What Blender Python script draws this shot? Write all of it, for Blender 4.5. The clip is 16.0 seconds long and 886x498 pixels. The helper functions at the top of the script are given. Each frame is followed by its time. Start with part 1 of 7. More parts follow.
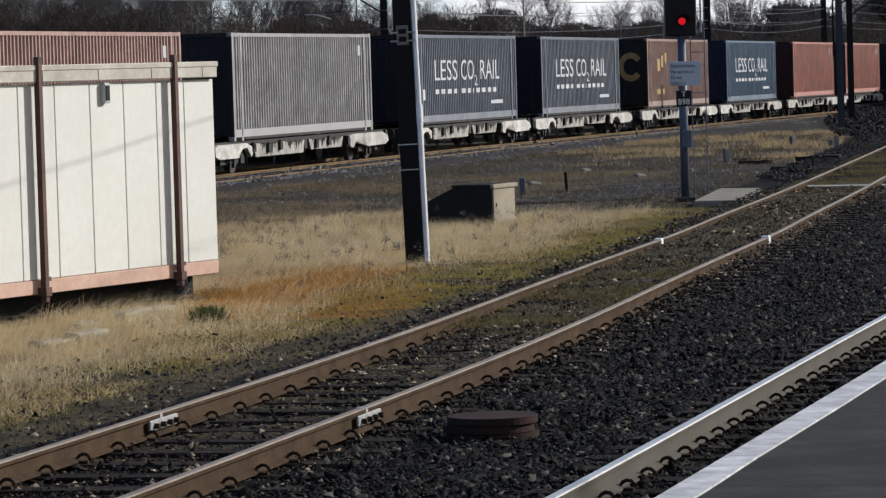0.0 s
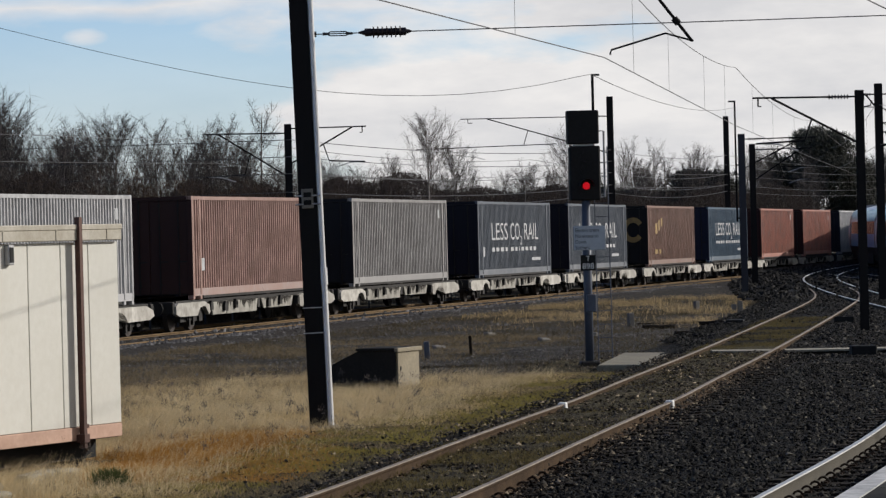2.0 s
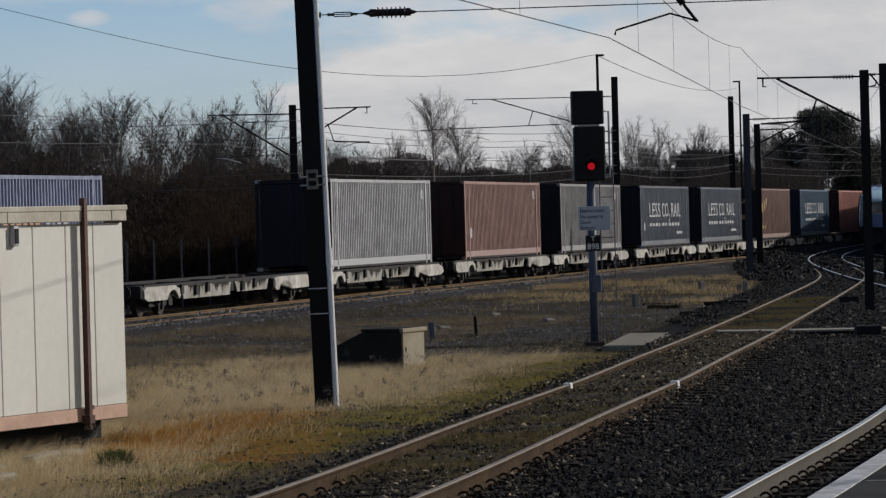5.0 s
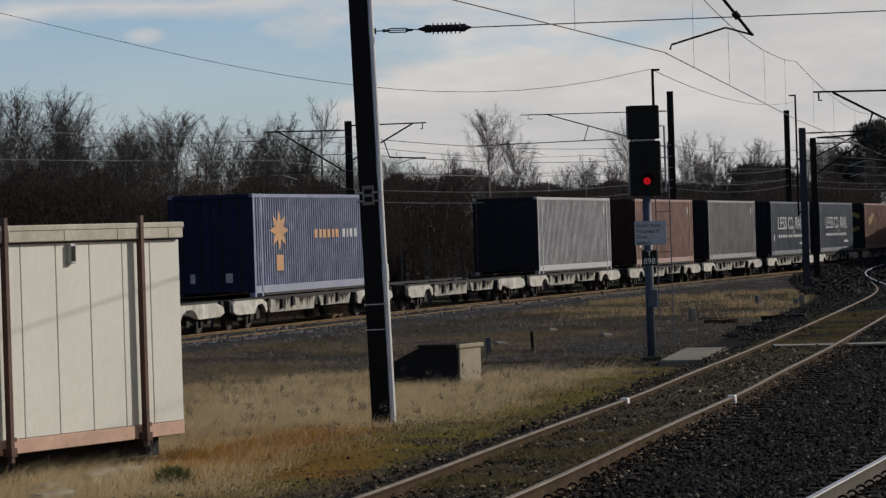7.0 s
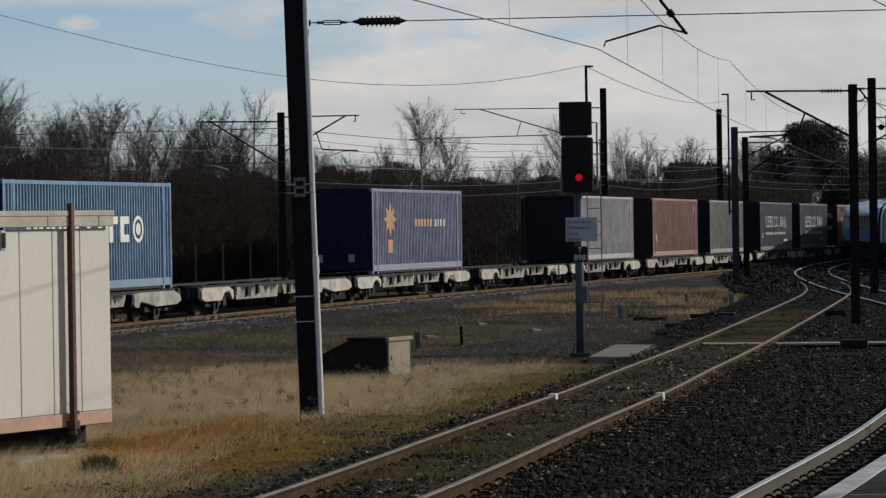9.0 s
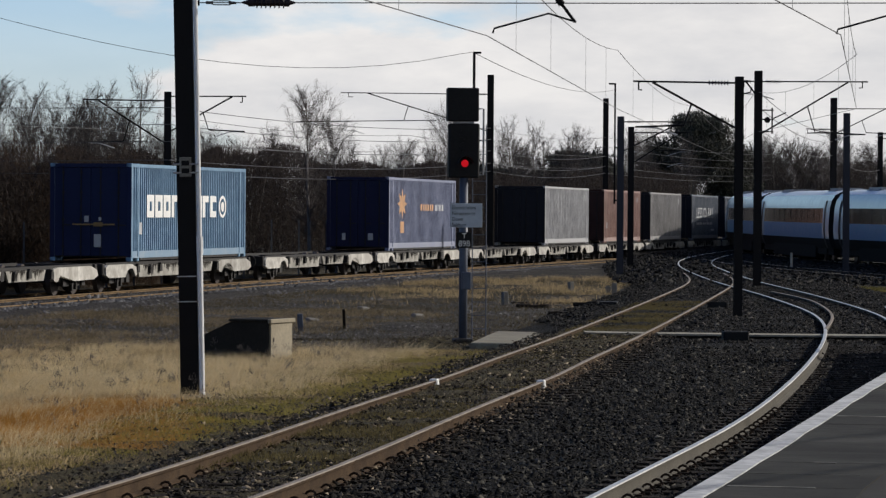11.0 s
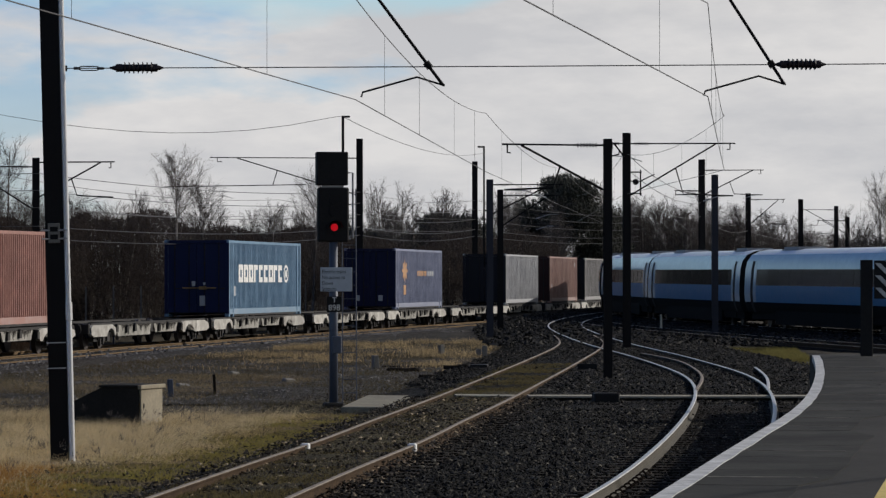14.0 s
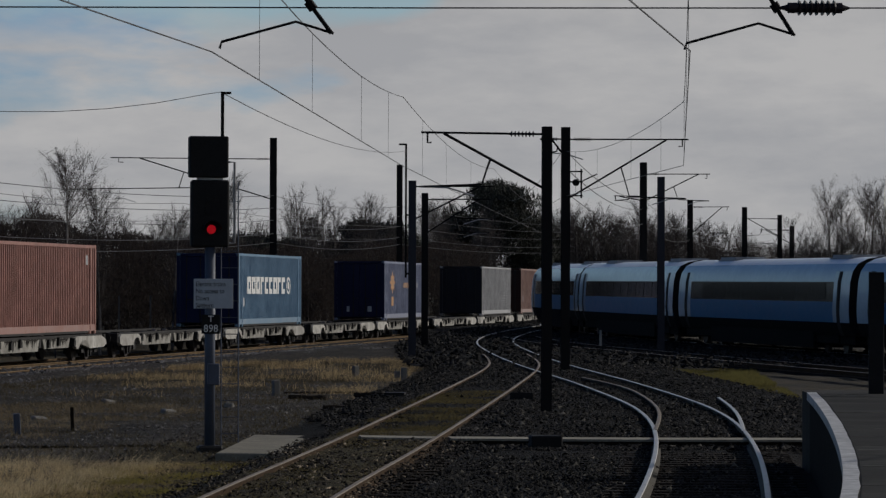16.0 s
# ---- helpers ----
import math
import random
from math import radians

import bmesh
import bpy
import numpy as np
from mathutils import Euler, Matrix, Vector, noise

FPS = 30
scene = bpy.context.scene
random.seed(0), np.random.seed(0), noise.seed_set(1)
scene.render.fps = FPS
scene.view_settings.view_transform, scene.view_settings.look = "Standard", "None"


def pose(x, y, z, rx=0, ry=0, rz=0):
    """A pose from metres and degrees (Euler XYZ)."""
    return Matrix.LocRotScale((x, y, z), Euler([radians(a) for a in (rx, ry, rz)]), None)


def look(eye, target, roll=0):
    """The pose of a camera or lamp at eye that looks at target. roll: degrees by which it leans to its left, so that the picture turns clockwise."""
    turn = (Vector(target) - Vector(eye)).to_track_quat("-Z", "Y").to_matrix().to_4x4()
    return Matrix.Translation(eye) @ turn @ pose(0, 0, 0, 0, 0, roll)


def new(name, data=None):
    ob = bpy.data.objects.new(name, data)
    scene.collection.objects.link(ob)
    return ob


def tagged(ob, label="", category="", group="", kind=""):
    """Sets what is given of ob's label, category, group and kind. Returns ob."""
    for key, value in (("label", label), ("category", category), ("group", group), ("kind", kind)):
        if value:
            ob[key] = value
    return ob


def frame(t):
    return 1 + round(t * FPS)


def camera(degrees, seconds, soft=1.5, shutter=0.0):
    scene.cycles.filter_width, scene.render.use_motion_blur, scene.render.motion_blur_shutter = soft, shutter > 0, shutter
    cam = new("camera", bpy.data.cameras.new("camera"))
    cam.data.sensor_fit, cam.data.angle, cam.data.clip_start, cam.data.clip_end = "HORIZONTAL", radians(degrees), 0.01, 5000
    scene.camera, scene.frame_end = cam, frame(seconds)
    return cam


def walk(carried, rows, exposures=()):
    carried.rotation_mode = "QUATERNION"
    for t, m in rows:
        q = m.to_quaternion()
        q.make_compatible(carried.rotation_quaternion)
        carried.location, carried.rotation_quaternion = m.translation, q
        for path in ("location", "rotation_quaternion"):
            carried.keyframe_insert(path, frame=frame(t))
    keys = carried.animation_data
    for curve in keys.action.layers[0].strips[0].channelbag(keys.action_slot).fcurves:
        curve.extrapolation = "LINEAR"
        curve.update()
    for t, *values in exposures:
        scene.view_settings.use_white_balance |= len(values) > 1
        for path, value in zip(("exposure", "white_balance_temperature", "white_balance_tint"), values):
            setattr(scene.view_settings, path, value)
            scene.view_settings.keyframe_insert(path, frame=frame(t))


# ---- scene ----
# The camera stands on the platform and pans; at the end it closes in. Seconds, yaw to the left, pitch up, roll.
EYE = (0.0, 0.0, 2.45)
PAN = [
    (0.0, 0.000, -2.715, -1.700),
    (0.5, 0.148, -2.467, -1.73),
    (1.0, -0.581, -1.746, -1.477),
    (1.3, -0.822, -1.501, -1.600),
    (1.5, -0.982, -1.262, -1.558),
    (2.0, -1.537, -0.244, -1.455),
    (2.5, -1.120, 0.534, -1.310),
    (3.0, -1.469, 0.662, -1.163),
    (3.5, -1.145, 0.130, -1.094),
    (4.0, -1.332, -0.379, -1.256),
    (4.5, -1.609, -0.357, -1.464),
    (5.0, -1.453, -0.540, -1.533),
    (5.2, -1.313, -0.747, -1.610),
    (7.5, -0.567, -0.176, -1.794),
    (8.0, -1.156, -0.152, -1.364),
    (8.5, -1.452, -0.109, -1.105),
    (9.0, -1.658, -0.400, -0.865),
    (9.2, -1.849, -0.692, -0.476),
    (11.3, -3.659, -0.640, 0.190),
    (11.5, -3.822, -0.347, -0.033),
    (12.0, -3.968, -0.865, -0.272),
    (12.5, -5.069, -0.299, -0.587),
    (13.0, -5.770, -0.522, -0.488),
    (13.5, -5.863, 0.006, -0.272),
    (14.0, -5.430, 0.335, -0.053),
    (14.5, -4.900, 0.946, -0.084),
    (15.0, -6.096, 1.237, 0.438),
    (15.5, -5.903, 0.579, 0.324),
]


def aim(yaw, pitch, roll, eye=EYE):
    yaw, pitch = radians(yaw), radians(pitch)
    ahead = Vector((-math.sin(yaw) * math.cos(pitch), math.cos(yaw) * math.cos(pitch), math.sin(pitch)))
    return look(eye, Vector(eye) + ahead, roll)


cam = camera(13.55, 16.0, soft=1.35)
CLOSING = [
    (15.6, -5.95, 0.573, 0.310, (0.11, 0.9, 2.454)),
    (15.7, -6.08, 0.552, 0.270, (0.58, 4.5, 2.466)),
    (15.8, -6.23, 0.528, 0.230, (1.05, 8.2, 2.48)),
    (15.9, -6.38, 0.505, 0.195, (1.46, 11.4, 2.49)),
    (16.0, -6.496, 0.487, 0.163, (1.79, 14.0, 2.50)),
]
walk(cam, [(t, aim(*a)) for t, *a in PAN + CLOSING], [
    (0.0, 0.5, 6300, 10), (0.5, 0.46, 6350, 10), (1.0, 0.4, 6450, 10), (1.5, 0.25, 6600, 10), (2.0, 0.15, 6650, 10), (2.5, -0.15, 6780, 10),
    (3.0, -0.5, 6600, 10), (3.5, -0.62, 6500, 10), (4.2, -0.42, 6500, 10), (5.2, -0.22, 6550, 10), (7.5, -0.28, 6780, 10), (9.2, -0.26, 6720, 10),
    (11.5, 0.2, 6650, 10), (12.0, 0.0, 6650, 10), (12.5, 0.15, 6650, 10), (13.5, 0.08, 6650, 10), (14.0, -0.1, 6600, 10), (14.5, -0.42, 6450, 10),
    (15.0, -0.78, 6300, 10), (15.5, -0.82, 6250, 10), (16.0, -0.82, 6500, 10)])

# World, sun.
SUN = Vector((0.825, 0.372, 0.423)).normalized()
sun_data = bpy.data.lights.new("sun", "SUN")
sun_data.energy, sun_data.angle, sun_data.color = 3.7, radians(0.6), (1.0, 0.96, 0.91)
sun = new("sun", sun_data)
sun.matrix_world = look((0, 0, 60), Vector((0, 0, 60)) - SUN)


def nodes_of(tree):
    tree.nodes.clear()

    def add(kind, **values):
        n = tree.nodes.new(kind)
        for key, value in values.items():
            if key in n.inputs:
                n.inputs[key].default_value = value
        return n

    return add, tree.links.new


world = bpy.data.worlds.new("sky")
world.use_nodes = True
scene.world = world
add, join = nodes_of(world.node_tree)


def maths(kind, a, b, clamp=False):
    n = add("ShaderNodeMath")
    n.operation, n.use_clamp = kind, clamp
    for k, v in enumerate((a, b)):
        if isinstance(v, (int, float)):
            n.inputs[k].default_value = v
        else:
            join(v, n.inputs[k])
    return n.outputs[0]


out, bg = add("ShaderNodeOutputWorld"), add("ShaderNodeBackground", Strength=0.05)
sky = add("ShaderNodeTexSky")
sky.sky_type, sky.sun_disc = "NISHITA", False
sky.sun_elevation, sky.sun_rotation = math.asin(SUN.z), math.atan2(SUN.x, SUN.y)
sky.air_density, sky.dust_density, sky.ozone_density = 1.0, 0.3, 2.0
coords, split = add("ShaderNodeTexCoord"), add("ShaderNodeSeparateXYZ")
join(coords.outputs["Generated"], split.inputs[0])
# banks of cloud low over the horizon, whiter towards the sun, open blue above them and to the left
stretch = add("ShaderNodeMapping", Scale=(5.0, 5.0, 16.0), Location=(0.9, 0.25, 0.35))
join(coords.outputs["Generated"], stretch.inputs[0])
puffs, wisps = add("ShaderNodeTexNoise", Scale=1.5, Detail=8.0, Roughness=0.52), add("ShaderNodeTexNoise", Scale=3.4, Detail=8.0, Roughness=0.6)
for n in (puffs, wisps):
    join(stretch.outputs[0], n.inputs["Vector"])
sunward = maths("MULTIPLY", split.outputs["X"], 2.3)
low = maths("MULTIPLY", split.outputs["Z"], -1.1)
cover = maths("ADD", maths("ADD", maths("MULTIPLY", puffs.outputs["Fac"], 1.9), sunward), low)
cover = maths("MULTIPLY", maths("SUBTRACT", cover, 0.875), 6.5, True)
haze = maths("SUBTRACT", 0.5, maths("MULTIPLY", split.outputs["Z"], 7.0), True)
cover = maths("MAXIMUM", cover, haze)
# the bank's billowing top edge, about four degrees up and higher towards the sun: a white rim, and pale open sky over it
billows = add("ShaderNodeTexNoise", Scale=2.1, Detail=9.0, Roughness=0.5)
join(stretch.outputs[0], billows.inputs["Vector"])
rise = maths("MULTIPLY", maths("MAXIMUM", maths("SUBTRACT", split.outputs["X"], 0.10), 0.0), 0.6)
edge = maths("ADD", maths("ADD", maths("MULTIPLY", maths("SUBTRACT", billows.outputs["Fac"], 0.5), 0.045), 0.0675), rise)
depth = maths("SUBTRACT", edge, split.outputs["Z"])
rim = maths("SUBTRACT", 1.0, maths("MULTIPLY", maths("ABSOLUTE", maths("SUBTRACT", depth, 0.004), 0.0), 150.0), True)
cover = maths("MAXIMUM", cover, maths("MULTIPLY", rim, 0.92))
# one small loose cloud under the edge
loose = maths("ADD", maths("POWER", maths("DIVIDE", maths("ADD", split.outputs["X"], 0.0672), 0.0065), 2.0), maths("POWER", maths("DIVIDE", maths("SUBTRACT", split.outputs["Z"], 0.0546), 0.0026), 2.0))
loose = maths("SUBTRACT", maths("ADD", 0.2, wisps.outputs["Fac"]), maths("MULTIPLY", loose, 0.6), True)
cover = maths("MAXIMUM", cover, maths("MULTIPLY", loose, maths("GREATER_THAN", split.outputs["Y"], 0.5)))
above = maths("MULTIPLY", maths("MULTIPLY", depth, -150.0, True), maths("SUBTRACT", 2.2, maths("MULTIPLY", split.outputs["Z"], 9.0), True))
shade = add("ShaderNodeMix")
shade.data_type = "RGBA"
shade.inputs[6].default_value, shade.inputs[7].default_value = (11.9, 12.1, 12.7, 1), (15.2, 15.1, 15.2, 1)
ramp = add("ShaderNodeMapRange")
ramp.inputs["From Min"].default_value, ramp.inputs["From Max"].default_value = 0.35, 0.62
join(wisps.outputs["Fac"], ramp.inputs["Value"])
join(ramp.outputs[0], shade.inputs[0])
fade = maths("SUBTRACT", 1.2, maths("MULTIPLY", split.outputs["Z"], 3.2), True)
dim = add("ShaderNodeVectorMath")
dim.operation = "SCALE"
join(shade.outputs[2], dim.inputs[0])
join(maths("MAXIMUM", fade, 0.62), dim.inputs["Scale"])
blend = add("ShaderNodeMix")
blend.data_type = "RGBA"
join(cover, blend.inputs[0])
clear = add("ShaderNodeVectorMath")
clear.operation = "MULTIPLY"
clear.inputs[1].default_value = (1.36, 1.76, 2.65)
join(sky.outputs[0], clear.inputs[0])
deep = add("ShaderNodeVectorMath")
deep.operation = "SCALE"
join(clear.outputs[0], deep.inputs[0])
join(maths("MAXIMUM", maths("SUBTRACT", 1.1, maths("MULTIPLY", split.outputs["Z"], 2.0), True), 0.6), deep.inputs["Scale"])
join(deep.outputs[0], blend.inputs[6])
join(dim.outputs[0], blend.inputs[7])
upper = add("ShaderNodeMix")
upper.data_type = "RGBA"
upper.inputs[7].default_value = (9.3, 13.6, 15.6, 1)
join(maths("MULTIPLY", above, 0.85), upper.inputs[0])
join(blend.outputs[2], upper.inputs[6])
join(upper.outputs[2], bg.inputs["Color"])
join(bg.outputs[0], out.inputs[0])

# ---------------------------------------------------------------- materials


def rgb(c):
    return (*c, 1.0) if len(c) == 3 else c


def material(name, base, second=None, rough=0.7, metal=0.0, grain=20.0, patch=1.5, bump=0.2, relief=0.01, random_tone=0.0, island=0.0, spec=0.4):
    """A worn surface: two tones blended by patches and grain, uneven gloss and fine relief."""
    m = bpy.data.materials.new(name)
    m.use_nodes = True
    add, join = nodes_of(m.node_tree)
    out, surf = add("ShaderNodeOutputMaterial"), add("ShaderNodeBsdfPrincipled", Metallic=metal, Roughness=rough)
    surf.inputs["Specular IOR Level"].default_value = spec
    coords = add("ShaderNodeTexCoord")
    big, fine = add("ShaderNodeTexNoise", Scale=patch, Detail=5.0, Roughness=0.6), add("ShaderNodeTexNoise", Scale=grain, Detail=6.0, Roughness=0.7)
    join(coords.outputs["Object"], big.inputs["Vector"])
    join(coords.outputs["Object"], fine.inputs["Vector"])
    both = add("ShaderNodeMath")
    both.operation = "MULTIPLY"
    join(big.outputs["Fac"], both.inputs[0])
    join(fine.outputs["Fac"], both.inputs[1])
    ramp = add("ShaderNodeValToRGB")
    ramp.color_ramp.elements[0].position, ramp.color_ramp.elements[1].position = 0.12, 0.40
    second = second or tuple(0.62 * v for v in base)
    ramp.color_ramp.elements[0].color, ramp.color_ramp.elements[1].color = rgb(second), rgb(base)
    join(both.outputs[0], ramp.inputs[0])
    colour = ramp.outputs[0]
    if random_tone or island:
        info = add("ShaderNodeNewGeometry" if island else "ShaderNodeObjectInfo")
        spread = island or random_tone
        scale = add("ShaderNodeMapRange")
        scale.inputs["To Min"].default_value, scale.inputs["To Max"].default_value = 1 - spread, 1 + spread
        join(info.outputs["Random Per Island" if island else "Random"], scale.inputs["Value"])
        tone = add("ShaderNodeVectorMath")
        tone.operation = "SCALE"
        join(colour, tone.inputs[0])
        join(scale.outputs[0], tone.inputs["Scale"])
        colour = tone.outputs[0]
    join(colour, surf.inputs["Base Color"])
    gloss = add("ShaderNodeMapRange")
    gloss.inputs["To Min"].default_value, gloss.inputs["To Max"].default_value = max(0.04, rough - 0.15), min(1, rough + 0.15)
    join(fine.outputs["Fac"], gloss.inputs["Value"])
    join(gloss.outputs[0], surf.inputs["Roughness"])
    if bump:
        up = add("ShaderNodeBump", Strength=bump, Distance=relief)
        join(fine.outputs["Fac"], up.inputs["Height"])
        join(up.outputs[0], surf.inputs["Normal"])
    join(surf.outputs[0], out.inputs[0])
    return m


def glow(name, colour, strength):
    m = bpy.data.materials.new(name)
    m.use_nodes = True
    add, join = nodes_of(m.node_tree)
    out, surf = add("ShaderNodeOutputMaterial"), add("ShaderNodeBsdfPrincipled", Roughness=0.2)
    surf.inputs["Base Color"].default_value = rgb(tuple(0.2 * c for c in colour))
    surf.inputs["Specular IOR Level"].default_value = 0.15
    surf.inputs["Emission Color"].default_value, surf.inputs["Emission Strength"].default_value = rgb(colour), strength
    join(surf.outputs[0], out.inputs[0])
    return m


def stone_material(name="ballast_stone", tint=(1.0, 1.0, 1.0)):
    """Crushed stone: mostly dark and oily, with a few pale fresh faces."""
    m = material(name, (0.02, 0.02, 0.02), rough=0.75, grain=60, bump=0.5, spec=0.12)
    add, join = m.node_tree.nodes.new, m.node_tree.links.new
    geo, ramp = add("ShaderNodeNewGeometry"), add("ShaderNodeValToRGB")
    ramp.color_ramp.interpolation = "LINEAR"
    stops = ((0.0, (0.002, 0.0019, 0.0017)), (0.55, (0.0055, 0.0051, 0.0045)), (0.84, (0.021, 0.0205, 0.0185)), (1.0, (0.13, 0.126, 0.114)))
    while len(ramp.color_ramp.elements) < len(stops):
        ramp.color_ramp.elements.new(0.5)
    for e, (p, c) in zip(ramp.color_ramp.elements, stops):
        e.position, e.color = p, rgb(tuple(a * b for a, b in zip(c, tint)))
    join(geo.outputs["Random Per Island"], ramp.inputs[0])
    surf = next(n for n in m.node_tree.nodes if n.type == "BSDF_PRINCIPLED")
    join(ramp.outputs[0], surf.inputs["Base Color"])
    return m


def grass_material(name, base, second):
    """Thin blades that let some light through."""
    m = material(name, base, second, rough=0.9, grain=3, patch=0.9, island=0.22, bump=0, spec=0.1)
    add, join = m.node_tree.nodes.new, m.node_tree.links.new
    surf = next(n for n in m.node_tree.nodes if n.type == "BSDF_PRINCIPLED")
    end = next(n for n in m.node_tree.nodes if n.type == "OUTPUT_MATERIAL")
    thin, mix = add("ShaderNodeBsdfTranslucent"), add("ShaderNodeMixShader")
    mix.inputs[0].default_value = 0.45
    join(surf.inputs["Base Color"].links[0].from_socket, thin.inputs["Color"])
    join(surf.outputs[0], mix.inputs[1])
    join(thin.outputs[0], mix.inputs[2])
    join(mix.outputs[0], end.inputs[0])
    return m


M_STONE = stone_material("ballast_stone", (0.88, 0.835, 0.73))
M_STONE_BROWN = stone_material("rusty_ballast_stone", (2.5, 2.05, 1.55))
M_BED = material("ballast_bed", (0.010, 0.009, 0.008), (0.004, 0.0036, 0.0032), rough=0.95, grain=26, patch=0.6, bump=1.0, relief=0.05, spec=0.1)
M_RUST = material("rusty_steel", (0.080, 0.051, 0.029), (0.030, 0.019, 0.012), rough=0.9, grain=45, patch=3, bump=0.4, spec=0.08)
M_RUST_TOP = material("dull_rail_head", (0.28, 0.225, 0.165), (0.12, 0.088, 0.06), rough=0.6, metal=0.0, grain=30, patch=2, bump=0.1)
M_BRIGHT = material("polished_rail_head", (0.56, 0.55, 0.52), (0.40, 0.385, 0.36), rough=0.42, metal=0.35, grain=30, patch=2, bump=0.05)
M_RAILWEB = material("khaki_rail_web", (0.075, 0.064, 0.044), (0.04, 0.033, 0.022), rough=0.8, grain=30, patch=2, bump=0.3)
M_CLIP = material("rail_clip_steel", (0.055, 0.036, 0.025), (0.018, 0.013, 0.010), rough=0.85, grain=60, spec=0.1)
M_SLEEPER = material("weathered_sleeper", (0.030, 0.023, 0.017), (0.013, 0.010, 0.008), rough=0.95, grain=35, patch=3, bump=0.6, random_tone=0.3, spec=0.08)
M_CONCRETE = material("grey_concrete", (0.26, 0.245, 0.215), (0.13, 0.12, 0.105), rough=0.9, grain=35, patch=1.2, bump=0.4, random_tone=0.1)
M_TARMAC = material("platform_tarmac", (0.050, 0.047, 0.0415), (0.021, 0.020, 0.018), rough=0.92, grain=7.0, patch=0.35, bump=0.7, spec=0.12)
M_WHITE_LINE = material("worn_white_paint", (0.64, 0.64, 0.63), (0.26, 0.26, 0.255), rough=0.75, grain=9, patch=3.5)
M_YELLOW = material("yellow_line_paint", (0.68, 0.52, 0.14), (0.45, 0.34, 0.10), rough=0.7, grain=14, patch=2.5)
M_CREAM = material("cream_hut_panel", (0.64, 0.63, 0.575), (0.565, 0.55, 0.49), rough=0.55, grain=9, patch=0.8, bump=0.05, random_tone=0.03)
M_FASCIA = material("stained_cream_fascia", (0.50, 0.47, 0.40), (0.32, 0.285, 0.22), rough=0.7, grain=10, patch=1.6)
M_PINK = material("faded_terracotta_skirting", (0.56, 0.37, 0.28), (0.42, 0.26, 0.19), rough=0.7, grain=14, patch=1.5)
M_ROD = material("brown_strap_steel", (0.12, 0.056, 0.040), (0.05, 0.024, 0.019), rough=0.6, metal=0.2, grain=30)
M_MAST = material("dark_weathered_steel", (0.012, 0.0115, 0.0125), (0.008, 0.0075, 0.008), rough=0.7, metal=0.0, grain=25, patch=1, spec=0.12)
M_GALV = material("galvanised_steel", (0.52, 0.52, 0.53), (0.36, 0.36, 0.37), rough=0.5, metal=0.5, grain=25, patch=2)
M_PIPE = material("pale_grey_conduit", (0.80, 0.80, 0.79), (0.66, 0.66, 0.65), rough=0.55, grain=20)
M_BLACK = material("matt_black_paint", (0.010, 0.010, 0.0105), (0.016, 0.016, 0.0165), rough=0.7, grain=20, spec=0.15)
M_BLUEGREY = material("blue_grey_paint", (0.065, 0.082, 0.12), (0.045, 0.055, 0.08), rough=0.55, grain=20, patch=2)
M_SIGN = material("white_sign_plate", (0.42, 0.47, 0.52), (0.34, 0.38, 0.43), rough=0.5, grain=12)
M_LETTER = material("black_lettering", (0.02, 0.02, 0.022), rough=0.6)
M_WHITE = material("white_marking", (0.80, 0.80, 0.78), (0.66, 0.66, 0.64), rough=0.6, grain=15)
# The bunker's shaded and sunlit faces as two colours.
M_BOX_SHADED = material("concrete_bunker_wall", (0.03, 0.028, 0.025), (0.016, 0.015, 0.014), rough=0.95, grain=20, patch=1.2, bump=0.4, spec=0.1)
M_BOX_SUNLIT = material("pale_stone_panel", (0.33, 0.285, 0.20), (0.20, 0.17, 0.12), rough=0.85, grain=18, patch=1.8, bump=0.3)
M_DIRT = material("dirty_wagon_steel", (0.025, 0.022, 0.02), (0.012, 0.011, 0.01), rough=0.7, metal=0.2, grain=20)
M_FRAME = material("ivory_wagon_paint", (0.56, 0.545, 0.50), (0.22, 0.20, 0.17), rough=0.65, grain=5, patch=1.2, bump=0.1, random_tone=0.15)
M_BARK = material("grey_brown_bark", (0.17, 0.145, 0.125), (0.08, 0.067, 0.058), rough=0.95, grain=12, patch=2)
M_TWIG = material("bare_twigs", (0.088, 0.073, 0.065), (0.048, 0.040, 0.036), rough=0.95, grain=8, random_tone=0.3, bump=0)
M_BIRCH = material("pale_birch_bark", (0.36, 0.33, 0.30), (0.14, 0.12, 0.105), rough=0.9, grain=8, patch=2)
M_PINE = material("dark_pine_needles", (0.066, 0.067, 0.052), (0.036, 0.038, 0.029), rough=0.9, grain=6, island=0.5, bump=0)
M_SCRUB = grass_material("winter_scrub", (0.056, 0.045, 0.040), (0.032, 0.026, 0.023))
M_WIRE = material("overhead_wire", (0.075, 0.073, 0.078), rough=0.5, metal=0.4)
M_INSUL = material("brown_porcelain", (0.03, 0.022, 0.026), (0.02, 0.015, 0.018), rough=0.5, spec=0.2)
M_TRAINBLUE = material("deep_blue_coach_paint", (0.036, 0.175, 0.33), (0.03, 0.155, 0.30), rough=0.4, grain=3, patch=0.4, bump=0.0, spec=0.08)
M_TRAINPALE = material("pale_silver_blue_coach_paint", (0.36, 0.51, 0.60), (0.31, 0.45, 0.54), rough=0.2, grain=3, patch=0.4, bump=0.0)
M_COACHGLASS = material("tinted_coach_glass", (0.012, 0.011, 0.012), rough=0.12, grain=2, bump=0.0, spec=0.035)
M_ROOF = material("white_coach_roof", (0.86, 0.88, 0.90), (0.74, 0.77, 0.80), rough=0.35, grain=5, patch=0.6, bump=0.05)
M_RED = glow("red_signal_light", (0.75, 0.006, 0.018), 0.52)
